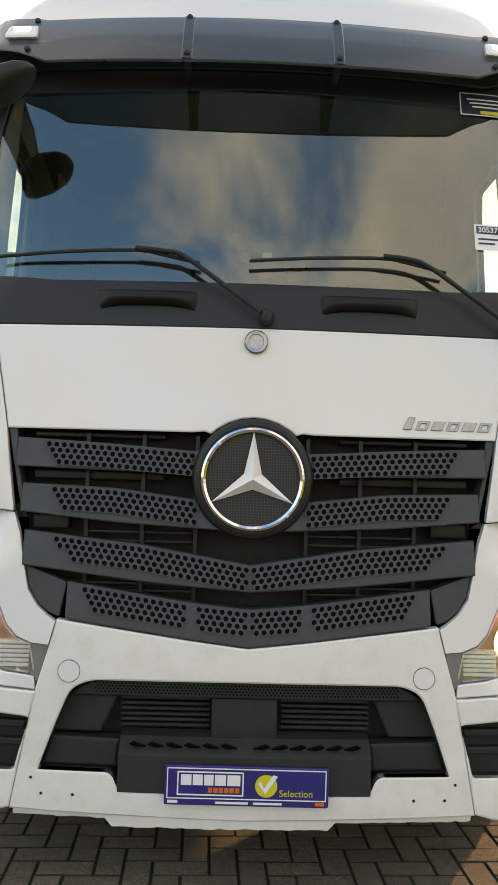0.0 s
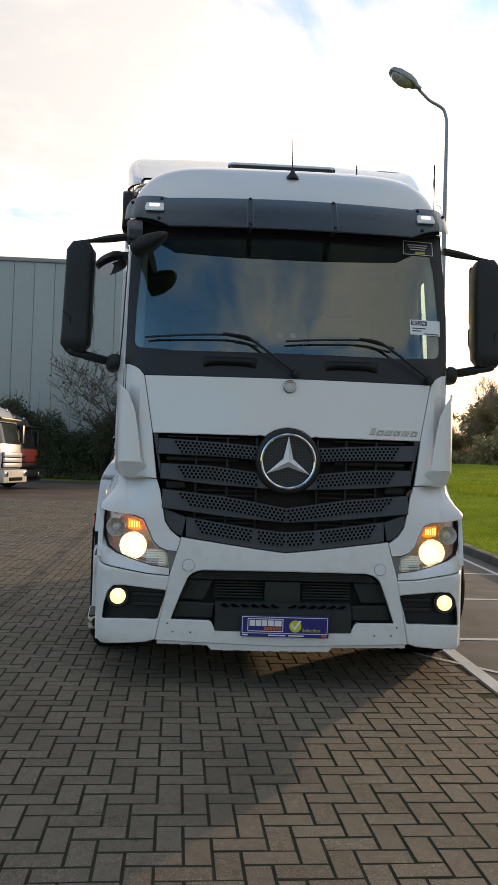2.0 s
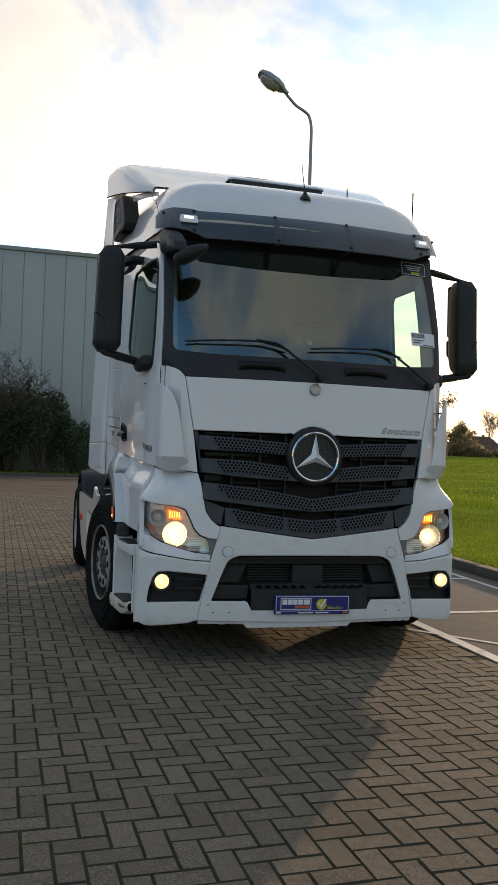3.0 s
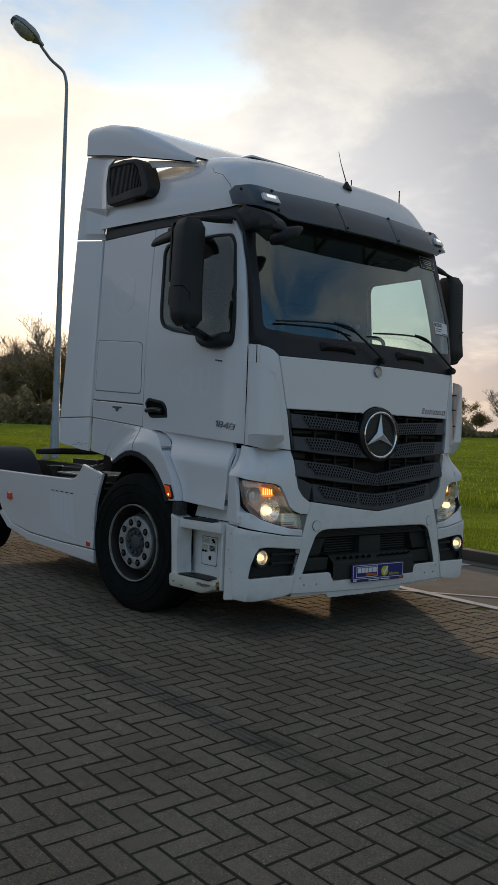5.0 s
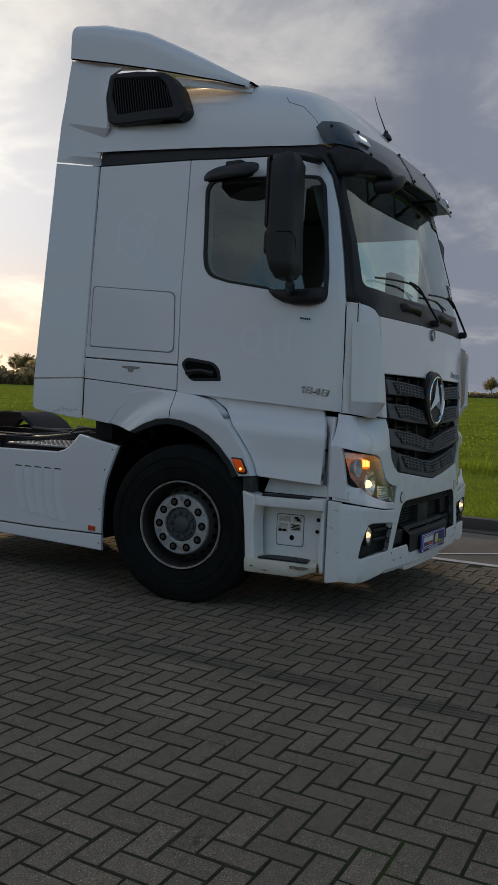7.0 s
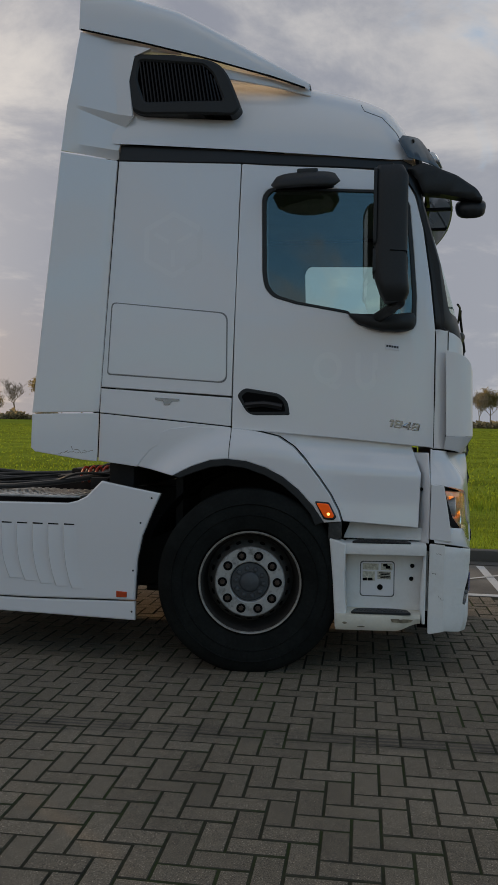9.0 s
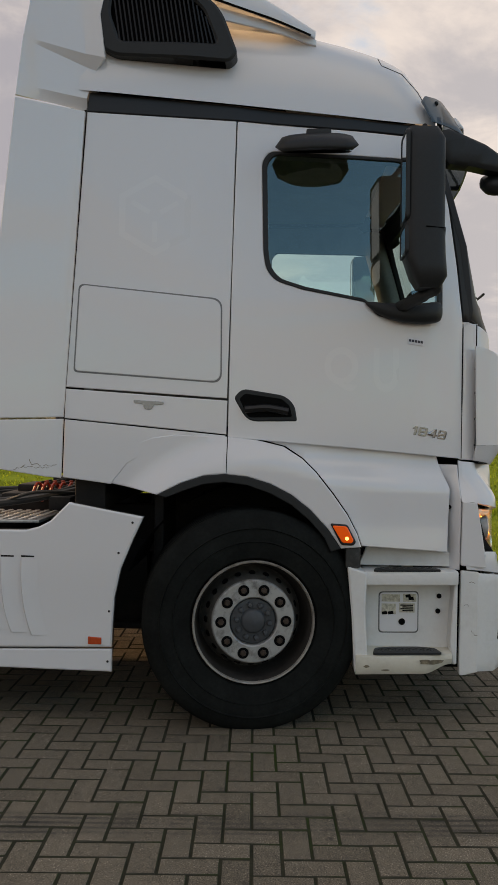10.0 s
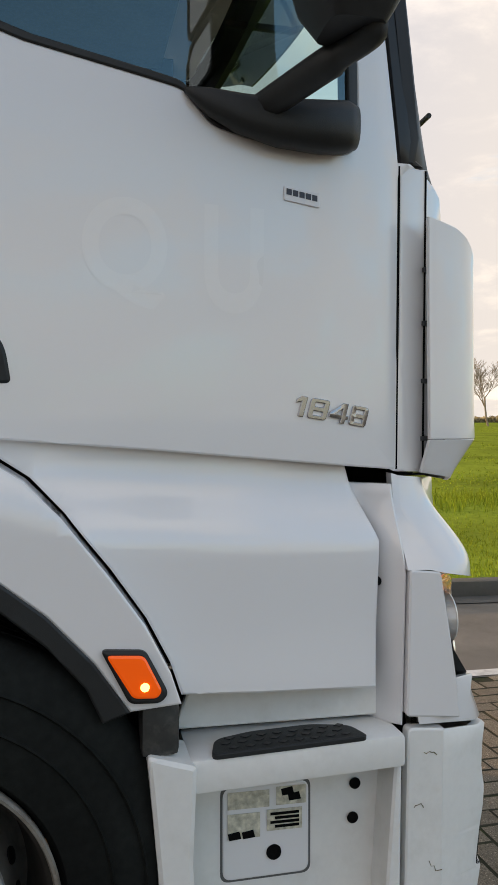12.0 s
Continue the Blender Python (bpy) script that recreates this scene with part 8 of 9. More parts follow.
def bare_tree(seed, height, spread, leaves=0, leaf_mat=None, min_r=0.02, label="", depth=5, leaf=(0.06, 0.13), loose=0.18):
    tree = thing("tree", label or "bare winter tree at the edge of the field", "tree", group="field trees")
    skel = tree_skeleton(seed, height, spread, depth)
    bm = bmesh.new()
    branches_mesh(bm, [s_ for s_ in skel if s_[4] < 2], 7, 5, min_r)
    part("trunk", bm, BARK if leaf_mat is LEAF_MIX else HAZED_TWIG, tree)
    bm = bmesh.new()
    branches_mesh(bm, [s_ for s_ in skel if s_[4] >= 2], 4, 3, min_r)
    ob = part("crown", bm, TWIG if leaf_mat is LEAF_MIX and height < 8 else HAZED_TWIG, tree)
    if leaves:
        rng = random.Random(seed + 9)
        tips = [s_ for s_ in skel if s_[4] >= 3]
        verts, faces = [], []
        for _ in range(leaves):
            a, b, _, _, _ = rng.choice(tips)
            p = a.lerp(b, rng.random()) + Vector((rng.gauss(0, loose), rng.gauss(0, loose), rng.gauss(0, loose)))
            leaf_quad(verts, faces, p, rng.uniform(*leaf), rng)
        me = bpy.data.meshes.new("foliage")
        me.from_pydata(verts, [], faces)
        me.materials.append(leaf_mat)
        fo = new("foliage", me)
        fo.parent = tree
    return tree


def leaf_quad(verts, faces, p, r, rng):
    n = Vector((rng.gauss(0, 1), rng.gauss(0, 1), rng.gauss(0, 1))).normalized()
    u = n.orthogonal().normalized()
    v = n.cross(u)
    k = len(verts)
    for a, b in ((-1, 0), (0, -0.5), (1, 0), (0, 0.5)):
        verts.append(tuple(p + u * a * r + v * b * r))
    faces.append((k, k + 1, k + 2, k + 3))


def bush(seed, w, d, h, leaves, mat, twigs=0.35, leaf=0.07):
    """A shrub of branching stems with many small leaves and an uneven top."""
    rng = random.Random(seed)
    shrub = thing("shrub", "dense dark green shrub in front of the warehouse", "shrub", group="hedge shrubs")
    bm = bmesh.new()
    verts, faces = [], []
    lobes = [(rng.uniform(-0.4, 0.4) * w, rng.uniform(-0.35, 0.35) * d, rng.uniform(0.35, 0.75) * h, rng.uniform(0.22, 0.36)) for _ in range(9)]
    for lx, ly, lz, lr in lobes:
        base = Vector((lx * 0.5, ly * 0.5, 0))
        for _ in range(7):
            tip = Vector((lx + rng.gauss(0, lr * w * 0.35), ly + rng.gauss(0, lr * d * 0.4), lz + abs(rng.gauss(0, 0.22)) * h * (1 + twigs)))
            mid = base.lerp(tip, 0.5) + Vector((rng.gauss(0, 0.1), rng.gauss(0, 0.1), 0.1))
            tube(bm, [base, mid, tip], [0.025, 0.015, 0.006], 4, caps=False)
            for _ in range(3):
                s_ = mid.lerp(tip, rng.uniform(0.2, 0.9))
                tube(bm, [s_, s_ + Vector((rng.gauss(0, 0.25), rng.gauss(0, 0.25), rng.uniform(0.1, 0.5)))], [0.008, 0.004], 3, caps=False)
        for _ in range(leaves // 9):
            v = Vector((rng.gauss(0, 1), rng.gauss(0, 1), rng.gauss(0, 1))).normalized() * rng.uniform(0.45, 1.0)
            p = Vector((lx + v.x * lr * w, ly + v.y * lr * d, max(0.05, lz + v.z * lr * h * 1.1)))
            leaf_quad(verts, faces, p, leaf * rng.uniform(0.6, 1.4), rng)
    part("stem", bm, TWIG, shrub)
    me = bpy.data.meshes.new("foliage")
    me.from_pydata(verts, [], faces)
    me.materials.append(mat)
    fo = new("foliage", me)
    fo.parent = shrub
    return shrub


def build_hedge():
    protos = [bush(20, 3.6, 2.2, 4.2, 15000, LEAF_DARK, 0.1), bush(21, 3.4, 2.0, 3.4, 12000, LEAF_DARK, 0.1), bush(22, 3.2, 2.0, 4.4, 9000, LEAF_DARK, 0.35)]
    rng = random.Random(8)
    x, k = -34.0, 0
    used = set()
    while x < 2.4:
        p = protos[(0, 1, 0, 2, 1)[k % 5]]
        m = Matrix.Translation((x, 43.2 + rng.uniform(-0.5, 0.5), 0)) @ Matrix.Rotation(rng.uniform(0, 6.28), 4, "Z") @ Matrix.Scale(rng.uniform(0.85, 1.2), 4)
        if p.name in used:
            c = copy_thing(p, m)
            c.matrix_basis = m
        else:
            p.matrix_basis = m
            used.add(p.name)
        x += rng.uniform(1.5, 2.1)
        k += 1
    for x, y, sd, h in ((-5.6, 42.2, 41, 7.2), (-3.9, 42.8, 42, 6.2), (-13, 43, 43, 5.2)):
        t = bare_tree(sd, h, 0.55, 260, LEAF_MIX, 0.012, "bare bushy tree before the warehouse", 5)
        t.matrix_basis = Matrix.Translation((x, y, 0))
    bm = bmesh.new()
    box(bm, -40, 7, 41.0, 41.15, 0, 0.13, 0.02)
    tagged(part("kerb_rear", bm, KERB), "concrete kerb along the hedge", "kerb", kind="structure")
    bm = bmesh.new()
    loft(bm, [[(x, 41.15, 0.11), (x, 45.98, 0.2)] for x in range(-40, 8, 4)])
    tagged(part("planting_bed", bm, GRASS_SOIL), "dark planted strip under the hedge", "ground", kind="structure")
    # mesh fence panel behind the bushes
    fence = thing("fence", "dark bar fence behind the hedge", "fence")
    bm = bmesh.new()
    tube(bm, [(0, 45, 0), (0, 45, 2.0)], 0.025, 6)
    post = part("post", bm, GALV, fence)
    for k in range(60):
        ob = post if k == 0 else new("bar", post.data)
        ob.matrix_basis, ob.parent = Matrix.Translation((-4.5 + 0.16 * k, 0, 0)), fence
    for z in (0.3, 1.9):
        bm = bmesh.new()
        box(bm, -4.5, 5.0, 44.97, 45.03, z, z + 0.05)
        part("rail", bm, GALV, fence)


def build_mast():
    mast = thing("street_lamp", "tall galvanised street lamp on the grass verge", "street lamp")
    x, y = 7.39, 22.2
    z0 = field_height(x, y)
    bm = bmesh.new()
    tube(bm, [(x, y, z0 - 0.3), (x, y, z0 + 1.2), (x, y, z0 + 1.25), (x, y, z0 + 4.5), (x, y, 9.0), (x, y, 13.0)], [0.16, 0.15, 0.125, 0.10, 0.075, 0.055], 18)
    bend = [(x - 0.62 * (1 - math.cos(a)) - 0.30 * smooth01((a - 0.6) / 0.5), y - 0.10 * (1 - math.cos(a)), 13.0 + 0.95 * math.sin(a)) for a in [radians(6.2 * k) for k in range(12)]]
    tube(bm, bend + [(x - 1.02, y - 0.1, 14.17)], [0.055 - 0.0006 * k for k in range(13)], 12)
    part("pole", bm, GALV, mast, smooth=60)
    bm = bmesh.new()
    m = Matrix.Translation((x - 1.50, y - 0.13, 14.44)) @ Matrix.Rotation(radians(30), 4, "Y") @ Matrix.Rotation(radians(-4), 4, "Z")
    rows_ = []
    for t, w, h in ((-0.62, 0.10, 0.08), (-0.55, 0.24, 0.17), (-0.30, 0.32, 0.24), (0.10, 0.31, 0.25), (0.32, 0.22, 0.20), (0.45, 0.10, 0.12), (0.62, 0.07, 0.07)):
        rows_.append([m @ Vector((t, w * math.cos(a), h * max(-0.15, math.sin(a)))) for a in [2 * math.pi * q / 20 for q in range(20)]])
    loft(bm, rows_, close_u=True, cap=True)
    bmesh.ops.recalc_face_normals(bm, faces=bm.faces[:])
    head = part("lamp_head", bm, GALV, mast, smooth=60)
    bm = bmesh.new()
    rows_ = []
    for t, w, h in ((-0.50, 0.12, 0.06), (-0.40, 0.24, 0.16), (-0.1, 0.27, 0.22), (0.15, 0.24, 0.18), (0.28, 0.12, 0.08)):
        rows_.append([m @ Vector((t, w * math.cos(a), -0.03 - h * math.sin(a))) for a in [math.pi * q / 10 for q in range(11)]])
    loft(bm, rows_)
    bmesh.ops.recalc_face_normals(bm, faces=bm.faces[:])
    part("lamp_bowl", bm, material("lamp_bowl_plastic", (0.35, 0.33, 0.27), 0.15, vary=0.1, coat=0.6), head, smooth=60)
    bm = bmesh.new()
    patch([(-0.05, z0 + 0.35), (0.05, z0 + 0.35), (0.05, z0 + 0.75), (-0.05, z0 + 0.75)], lambda u, v, d=0: (x + u, y - 0.150 - d, v), 0.01, bm=bm)
    part("service_door", bm, GALV, mast)
    bm = bmesh.new()
    box(bm, x - 0.42, x - 0.25, y - 0.1, y + 0.1, z0 - 0.1, z0 + 0.36, 0.02)
    tagged(part("cable_box", bm, CONCRETE), "small pale cable box beside the street lamp", "cable box")


def build_traffic_mirror():
    tm = thing("traffic_mirror", "round traffic mirror on a white post in a concrete block", "traffic mirror")
    x, y = 3.25, 40.2
    bm = bmesh.new()
    box(bm, x - 0.45, x + 0.45, y - 0.4, y + 0.4, 0, 1.05, 0.04)
    part("concrete_block", bm, CONCRETE, tm)
    bm = bmesh.new()
    tube(bm, [(x + 0.05, y, 1.0), (x + 0.05, y, 3.0)], 0.045, 10)
    part("post", bm, LINE, tm)
    m = Matrix.Translation((x - 0.05, y - 0.08, 2.35)) @ Matrix.Rotation(radians(90), 4, "X")
    bm = bmesh.new()
    lathe(bm, [(0.42, 0.0), (0.42, 0.05), (0.36, 0.06), (0.35, 0.04)], 32, m)
    part("rim", bm, LINE, tm)
    bm = bmesh.new()
    lathe(bm, [(0.355, 0.04), (0.2, 0.08), (0.0, 0.09)], 32, m)
    part("mirror_face", bm, FARGLASS, tm)
    bo = thing("bollard", "grey bollard with an orange cap beside the hedge", "bollard")
    bm = bmesh.new()
    tube(bm, [(4.35, 40.3, 0), (4.35, 40.3, 0.9)], 0.16, 14)
    part("post", bm, GALV, bo)
    bm = bmesh.new()
    lathe(bm, [(0.17, 0.88), (0.16, 1.0), (0.08, 1.06), (0, 1.07)], 14, Matrix.Translation((4.35, 40.3, 0)))
    part("cap", bm, ORANGE, bo)


def parked_truck(paint, label, low=WHITE, band=None):
    """A cab-over truck, nose at the origin looking along -y."""
    tk = thing("parked_truck", label, "truck", group="parked trucks")
    W = 1.2
    prof = [(0.05, 0.9), (0.0, 1.3), (0.02, 1.75), (0.25, 2.75), (0.55, 3.2), (1.2, 3.45), (2.2, 3.5), (2.25, 1.0)]
    bm = bmesh.new()
    loft(bm, [[(x, y + 0.10 * (abs(x) / W) ** 4, z - (0.06 if abs(x) > 1.15 and z > 3 else 0)) for y, z in prof] for x in (-W, -1.12, -0.8, 0, 0.8, 1.12, W)])
    for s in (-1, 1):
        vs = [bm.verts.new((s * W, y + 0.10, z - (0.06 if z > 3 else 0))) for y, z in prof]
        bm.faces.new(vs if s > 0 else list(reversed(vs)))
    bmesh.ops.recalc_face_normals(bm, faces=bm.faces[:])
    part("cab", bm, paint, tk, smooth=40)
    part("windscreen", patch(rounded([(-1.08, 1.85), (1.08, 1.85), (1.0, 2.68), (-1.0, 2.68)], 0.08), lambda u, v, d=0: (u, 0.02 + (v - 1.75) * 0.23 + 0.10 * (abs(u) / W) ** 4 - 0.012 - d, v), 0.01), FARGLASS, tk)
    bm = bmesh.new()
    box(bm, -1.08, 1.08, 0.08, 0.30, 2.76, 2.86, 0.04)
    part("sun_visor", bm, SATIN, tk)
    nose = lambda u, v, d=0.0: (u, lerp_table(v, [0.9, 1.3, 1.75], [0.05, 0.0, 0.02]) + 0.10 * (abs(u) / W) ** 4 - 0.012 - d, v)
    part("grille", patch(rounded([(-0.95, 0.92), (0.95, 0.92), (0.95, 1.52), (-0.95, 1.52)], 0.06), nose, 0.01), DARK, tk)
    for k in range(3):
        bm = bmesh.new()
        box(bm, -0.92, 0.92, -0.05, 0.03, 0.95 + 0.2 * k, 1.11 + 0.2 * k, 0.02)
        part("grille_bar", bm, low, tk)
    if band is not None:
        part("front_panel", patch(rounded([(-1.15, 1.10), (1.15, 1.10), (1.15, 1.80), (-1.15, 1.80)], 0.05), lambda u, v, d=0.0: nose(u, v, d + 0.05), 0.05), band, tk, "bright red front panel")
    for x_ in (-0.6, 0.6):
        bm = bmesh.new()
        lathe(bm, [(0.0, 0.03), (0.07, 0.02), (0.085, -0.02)], 16, Matrix.Translation((x_, 0.52, 3.20)) @ Matrix.Rotation(radians(70), 4, "X"))
        part("roof_lamp", bm, CHROME, tk)
    bm = bmesh.new()
    box(bm, -0.7, 0.7, -0.18, -0.1, 0.42, 0.56, 0.02)
    part("bumper_opening", bm, DARK, tk)
    bm = bmesh.new()
    box(bm, -1.24, 1.24, -0.16, 0.3, 0.35, 0.86, 0.06)
    part("bumper", bm, LINE if low is WHITE else low, tk)
    for s in (-1, 1):
        bm = bmesh.new()
        box(bm, s * 1.0 - 0.17, s * 1.0 + 0.17, -0.185, -0.1, 0.58, 0.78, 0.03)
        part("headlamp", bm, CHROME, tk)
        part("side_window", patch(rounded([(0.42, 1.9), (1.25, 1.9), (1.25, 2.6), (0.62, 2.6)], 0.06), lambda u, v, d=0, s=s: (s * (W + 0.006 + d), u, v), 0.008), FARGLASS, tk)
        bm = bmesh.new()
        box(bm, s * 1.42 - 0.1, s * 1.42 + 0.1, 0.1, 0.25, 1.9, 2.65, 0.04)
        part("door_mirror", bm, SATIN, tk)
        bm = bmesh.new()
        tube(bm, [(s * 1.2, 0.25, 2.7), (s * 1.42, 0.18, 2.62)], 0.025, 6)
        part("mirror_arm", bm, SATIN, tk)
        for yy in (1.35, 4.9):
            bm = bmesh.new()
            lathe(bm, [(0.28, -0.02), (0.3, 0.0), (0.42, 0.01), (0.49, -0.03), (0.5, -0.06), (0.5, -0.28), (0.3, -0.3)], 36, Matrix.Translation((s * 1.22, yy, 0.5)) @ Matrix.Rotation(radians(90 * s), 4, "Y"))
            wheel = part("wheel", bm, RUBBER, tk)
            bm = bmesh.new()
            lathe(bm, [(0.29, -0.02), (0.24, -0.08), (0.1, -0.04), (0.0, -0.03)], 28, Matrix.Translation((s * 1.22, yy, 0.5)) @ Matrix.Rotation(radians(90 * s), 4, "Y"))
            part("rim", bm, STEEL, wheel)
    bm = bmesh.new()
    box(bm, -0.45, 0.45, 0.8, 6.0, 0.7, 1.0, 0.02)
    part("chassis", bm, CHASSIS, tk)
    return tk


def build_parked():
    a = parked_truck(WHITE, "white cab-over truck parked in the yard")
    rot = Matrix.Rotation(radians(82), 4, "Z")
    a.matrix_basis = Matrix.Translation((-7.9, 27.6, 0)) @ rot
    b = copy_thing(a, Matrix.Translation((-8.4, 24.4, 0)) @ rot @ Matrix.Scale(0.87, 4))
    tagged(b, "lower white truck parked beside its neighbour")
    c = parked_truck(SATIN, "black and red truck parked beside the white ones", SATIN, REDPAINT)
    c.matrix_basis = Matrix.Translation((-8.0, 31.2, 0)) @ rot @ Matrix.Scale(0.95, 4)


def build_far_trees():
    leafy = "tree with thin brown autumn leaves beyond the field"
    protos = [bare_tree(51, 11, 0.5, 5200, HAZED_LEAF, 0.03, leafy, 5, (0.12, 0.30), 0.40), bare_tree(52, 9, 0.6, 6000, HAZED_LEAF, 0.03, leafy, 5, (0.12, 0.30), 0.45), bare_tree(53, 13, 0.45, 0, None, 0.03, depth=5)]
    rng = random.Random(4)
    spots = []
    for k in range(34):           # wood edge beyond the field, ahead of the parked truck
        yaw = radians(-9 - 24 * k / 34 * 0.62 + rng.uniform(-0.4, 0.4))
        r = rng.uniform(118, 150)
        spots.append((-math.sin(yaw) * r, math.cos(yaw) * r, rng.uniform(0.42, 0.66) if yaw > radians(-19.5) else rng.uniform(0.85, 1.15)))
    for k in range(16):           # trees between the houses
        yaw = radians(-25 - 1.6 * k + rng.uniform(-0.6, 0.6))
        r = rng.uniform(150, 175)
        spots.append((-math.sin(yaw) * r, math.cos(yaw) * r, rng.uniform(0.48, 0.68) if k < 5 else rng.uniform(0.35, 0.62)))
    for k in range(12):           # leafy clump beyond the street lamp
        yaw = radians(-20.0 - 0.62 * k + rng.uniform(-0.3, 0.3))
        r = rng.uniform(128, 150)
        spots.append((-math.sin(yaw) * r, math.cos(yaw) * r, rng.uniform(0.80, 1.12)))
    for k in range(14):           # row seen beyond the tail of the truck
        yaw = radians(-50 - 1.5 * k + rng.uniform(-0.3, 0.3))
        r = rng.uniform(165, 180)
        spots.append((-math.sin(yaw) * r, math.cos(yaw) * r, rng.uniform(0.55, 0.8)))
    for k in range(16):
        yaw = radians(-76 - 1.5 * k + rng.uniform(-0.5, 0.5))
        r = rng.uniform(170, 200)
        spots.append((-math.sin(yaw) * r, math.cos(yaw) * r, rng.uniform(0.45, 0.7)))
    for deg, r, size in ((108.3, 108, 0.56), (110.4, 110, 0.60), (112.7, 107, 0.60), (115.7, 106, 0.65), (118.7, 109, 0.60)):      # row along the far road
        spots.append((-3.5 + math.sin(radians(deg)) * r, 1.1 + math.cos(radians(deg)) * r, size))
    first = set()
    for n, (x, y, sc) in enumerate(spots):
        p = protos[2 if n >= len(spots) - 5 else n % 3]
        m = Matrix.Translation((x, y, field_height(x, y) - 0.1)) @ Matrix.Rotation(rng.uniform(0, 6.28), 4, "Z") @ Matrix.Scale(sc, 4)
        if p.name in first:
            c = copy_thing(p, m)
            c.matrix_basis = m
        else:
            p.matrix_basis = m
            first.add(p.name)
    # low scrub and hedge line along the far edge of the field
    verts, faces = [], []
    for k in range(44000):
        yaw = radians(rng.uniform(-125, -6))
        deg = -math.degrees(yaw)
        r = 150 + 22 * math.sin(deg * 0.11) + rng.uniform(0, 9)
        hmax = 2.6 + 1.4 * math.sin(deg * 0.9) + 1.1 * math.sin(deg * 2.3 + 1) + (2.6 if 9 < deg < 27 else 0) - (2.0 if deg > 55 else 0)
        x, y = -math.sin(yaw) * r, math.cos(yaw) * r
        z = field_height(x, y) + abs(rng.triangular(-0.3, 1, 0.2)) * max(1.0, hmax)
        leaf_quad(verts, faces, Vector((x, y, z)), rng.uniform(0.3, 0.75), rng)
    for k in range(16000):        # thick undergrowth at the foot of the wood edge
        deg = rng.uniform(8, 29)
        r = rng.uniform(112, 124)
        x, y = math.sin(radians(deg)) * r, math.cos(radians(deg)) * r
        top = (2.4 + 0.8 * math.sin(deg * 1.3) + 0.6 * math.sin(deg * 3.7)) * (1.5 if deg > 19 else 0.8)
        leaf_quad(verts, faces, Vector((x, y, field_height(x, y) + top * rng.random() ** 1.5)), rng.uniform(0.2, 0.5), rng)
    me = bpy.data.meshes.new("far_scrub")
    me.from_pydata(verts, [], faces)
    me.materials.append(HAZED_WOOD)
    tagged(new("far_scrub", me), "brown scrub and hedges along the far field edge", "scrub", kind="stuff")


def house(w, d, h, roof_h, label):
    hs = thing("house", label, "house", group="far houses")
    bm = bmesh.new()
    box(bm, -w / 2, w / 2, -d / 2, d / 2, 0, h)
    part("wall", bm, BRICKWALL, hs, smooth=0)
    bm = bmesh.new()
    e = 0.5
    A = [(-w / 2 - e, -d / 2 - e, h), (w / 2 + e, -d / 2 - e, h), (w / 2 + e, d / 2 + e, h), (-w / 2 - e, d / 2 + e, h)]
    R = [(-w / 2 + d * 0.32, 0, h + roof_h), (w / 2 - d * 0.32, 0, h + roof_h)]
    v = [bm.verts.new(p) for p in A + R]
    for f in ((0, 1, 5, 4), (2, 3, 4, 5), (1, 2, 5), (3, 0, 4), (3, 2, 1, 0)):
        bm.faces.new([v[i] for i in f])
    roof = part("roof", bm, TILE, hs, smooth=0)
    bm = bmesh.new()
    box(bm, w * 0.2 - 0.4, w * 0.2 + 0.4, -0.4, 0.4, h + roof_h * 0.6, h + roof_h + 0.7)
    part("chimney", bm, BRICKWALL, roof, smooth=0)
    for k in range(3):
        bm = bmesh.new()
        x = -w / 2 + w * (k + 0.5) / 3
        box(bm, x - 0.6, x + 0.6, -d / 2 - 0.04, -d / 2 + 0.05, 0.9, 2.2)
        win = part("window", bm, LINE, hs, smooth=0)
        bm = bmesh.new()
        box(bm, x - 0.5, x + 0.5, -d / 2 - 0.06, -d / 2 + 0.0, 1.0, 2.1)
        part("pane", bm, FARGLASS, win, smooth=0)
    return hs


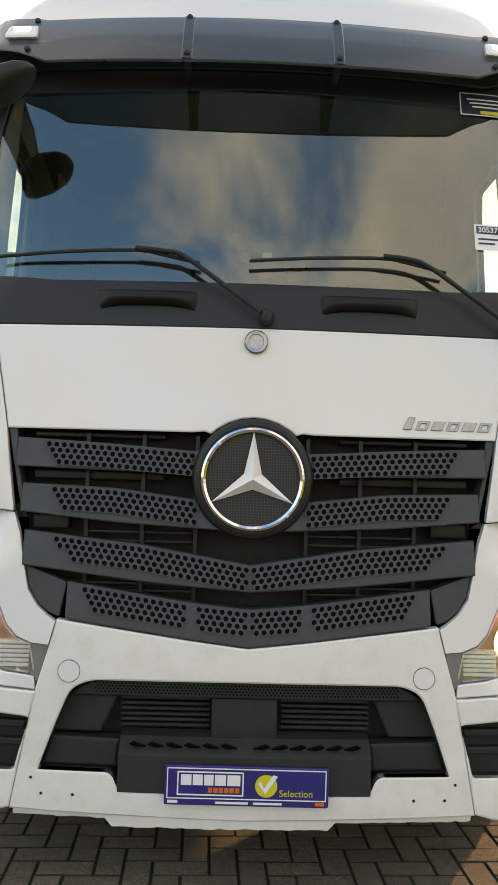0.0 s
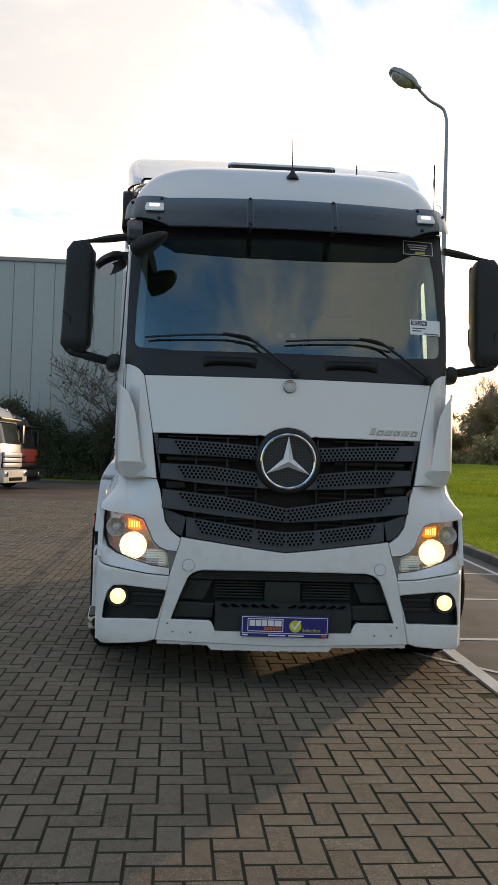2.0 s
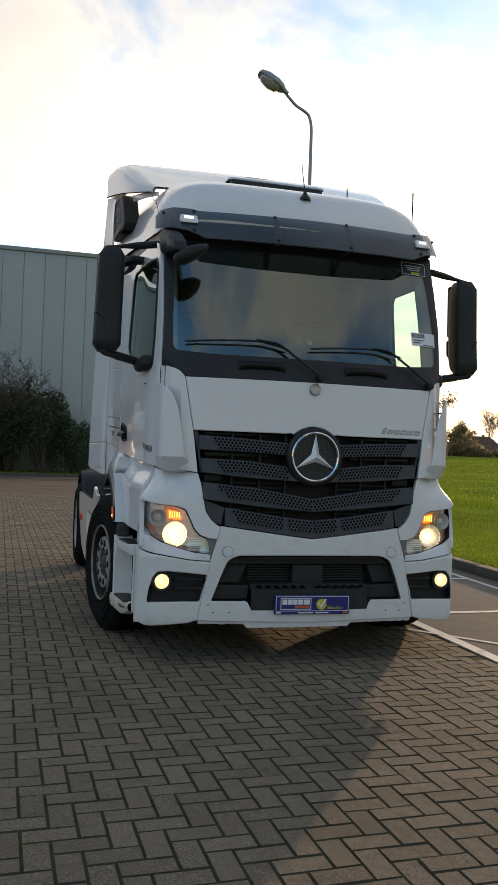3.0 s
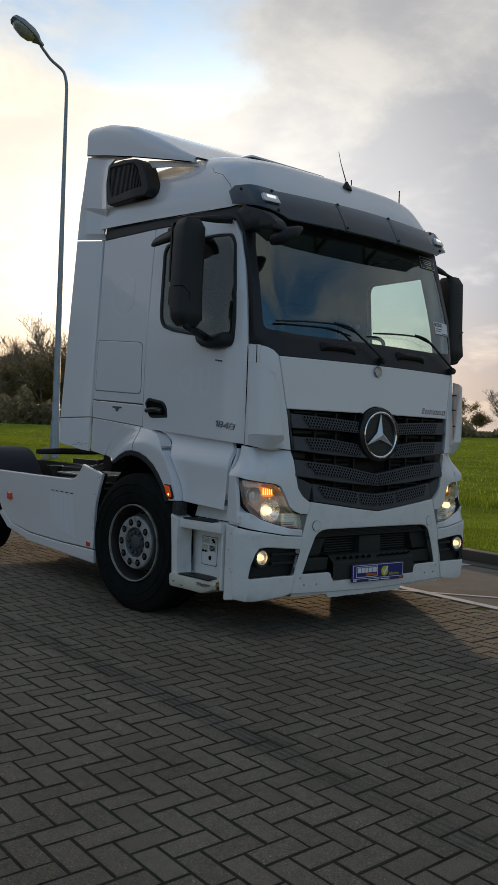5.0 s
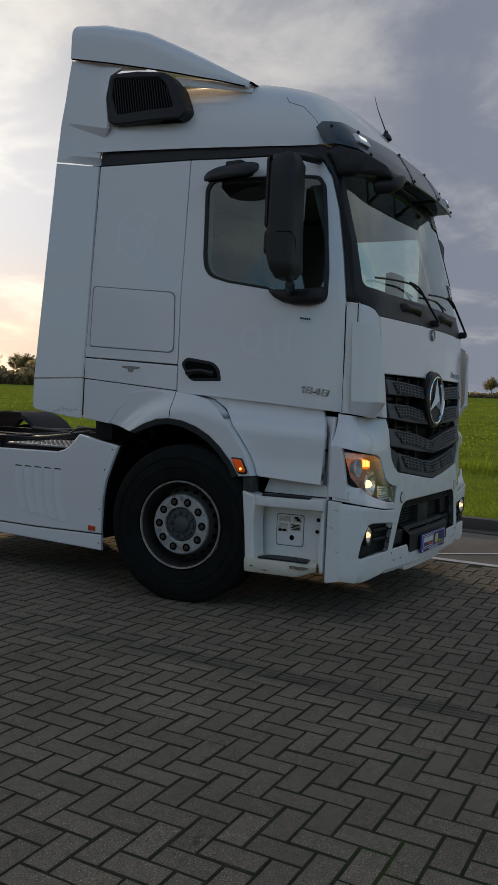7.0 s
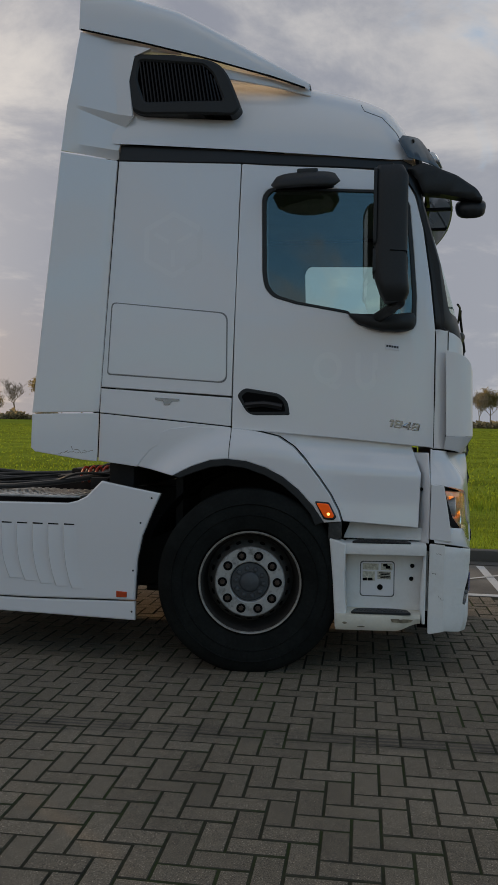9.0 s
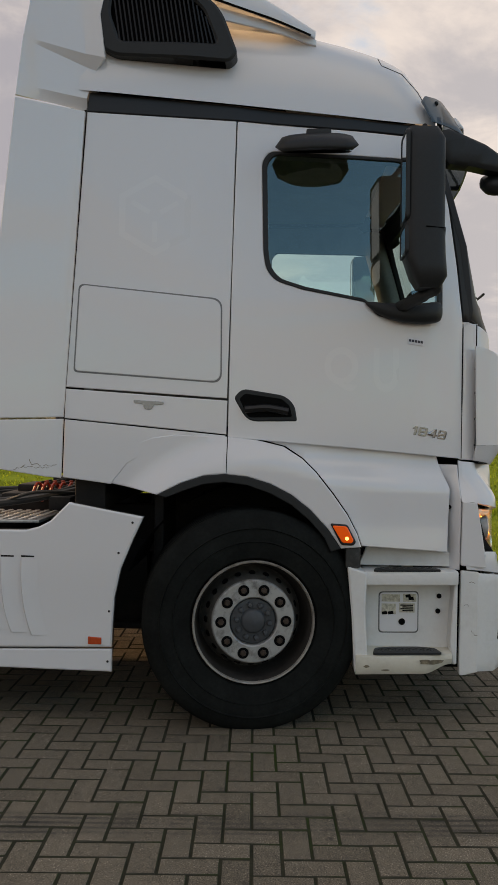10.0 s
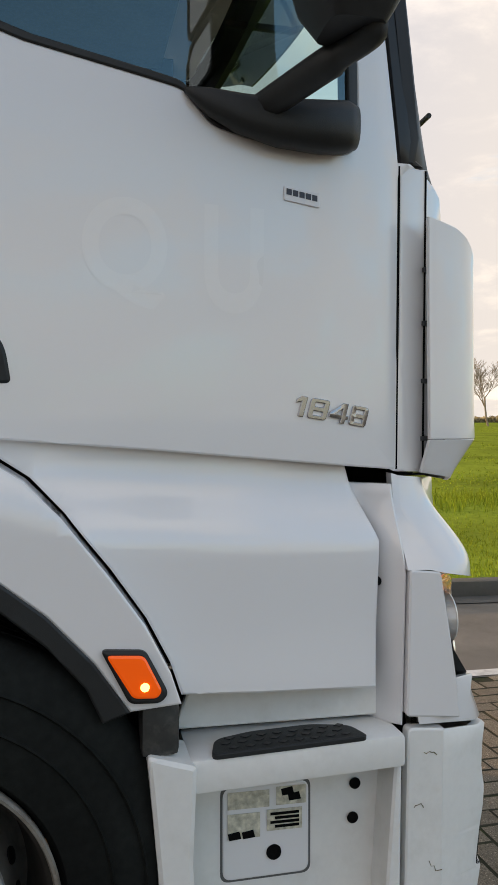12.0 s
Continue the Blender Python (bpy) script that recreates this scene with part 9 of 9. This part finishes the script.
def build_houses():
    a = house(20, 11, 2.6, 5.0, "farmhouse with a large brown hipped roof beyond the field")
    places = [(-30.6, 172, 20, 0.55), (-37.2, 175, -15, 0.62), (-49.5, 178, 10, 0.5), (-56.5, 178, 30, 0.42), (-60.5, 178, 10, 0.4)]
    for n, (yaw, r, turn, sc) in enumerate(places):
        x, y = -math.sin(radians(yaw)) * r, math.cos(radians(yaw)) * r
        m = Matrix.Translation((x, y, field_height(x, y) - 0.1)) @ Matrix.Rotation(radians(yaw + turn), 4, "Z") @ Matrix.Scale(sc, 4)
        if n:
            c = copy_thing(a, m)
            c.matrix_basis = m
        else:
            a.matrix_basis = m


def build_car():
    car = thing("car", "small white car on the far road", "car")
    bm = bmesh.new()
    prof = [(-2.1, 0.35), (-2.1, 0.75), (-1.25, 0.92), (-0.55, 1.42), (0.95, 1.45), (1.7, 0.98), (2.1, 0.9), (2.1, 0.35)]
    loft(bm, [[(x, y * (1 if abs(x) < 0.8 else 0.98), z) for y, z in prof] for x in (-0.85, -0.7, 0, 0.7, 0.85)])
    for s in (-1, 1):
        vs = [bm.verts.new((s * 0.85, y * 0.98, z)) for y, z in prof]
        bm.faces.new(vs)
    bmesh.ops.recalc_face_normals(bm, faces=bm.faces[:])
    part("body", bm, WHITE, car, smooth=30)
    for s in (-1, 1):
        part("side_window", patch(rounded([(-1.05, 0.95), (-0.5, 1.36), (0.9, 1.38), (1.4, 1.0)], 0.05), lambda u, v, d=0, s=s: (s * (0.853 + d), u, v), 0.005), FARGLASS, car)
        for yy in (-1.35, 1.35):
            bm = bmesh.new()
            lathe(bm, [(0.0, 0.02), (0.2, 0.02), (0.3, 0.0), (0.32, -0.05), (0.32, -0.2)], 20, Matrix.Translation((s * 0.82, yy, 0.32)) @ Matrix.Rotation(radians(90 * s), 4, "Y"))
            part("wheel", bm, RUBBER, car)
    yaw, r = radians(-114.8), 132
    x, y = -3.45 - math.sin(yaw) * r, 1.05 + math.cos(yaw) * r
    car.matrix_basis = Matrix.Translation((x, y, field_height(x, y))) @ Matrix.Rotation(radians(-30), 4, "Z")


build_hall()
build_hedge()
build_mast()
build_traffic_mirror()
build_parked()
build_far_trees()
build_houses()
build_car()


build_grass()
build_pavers()
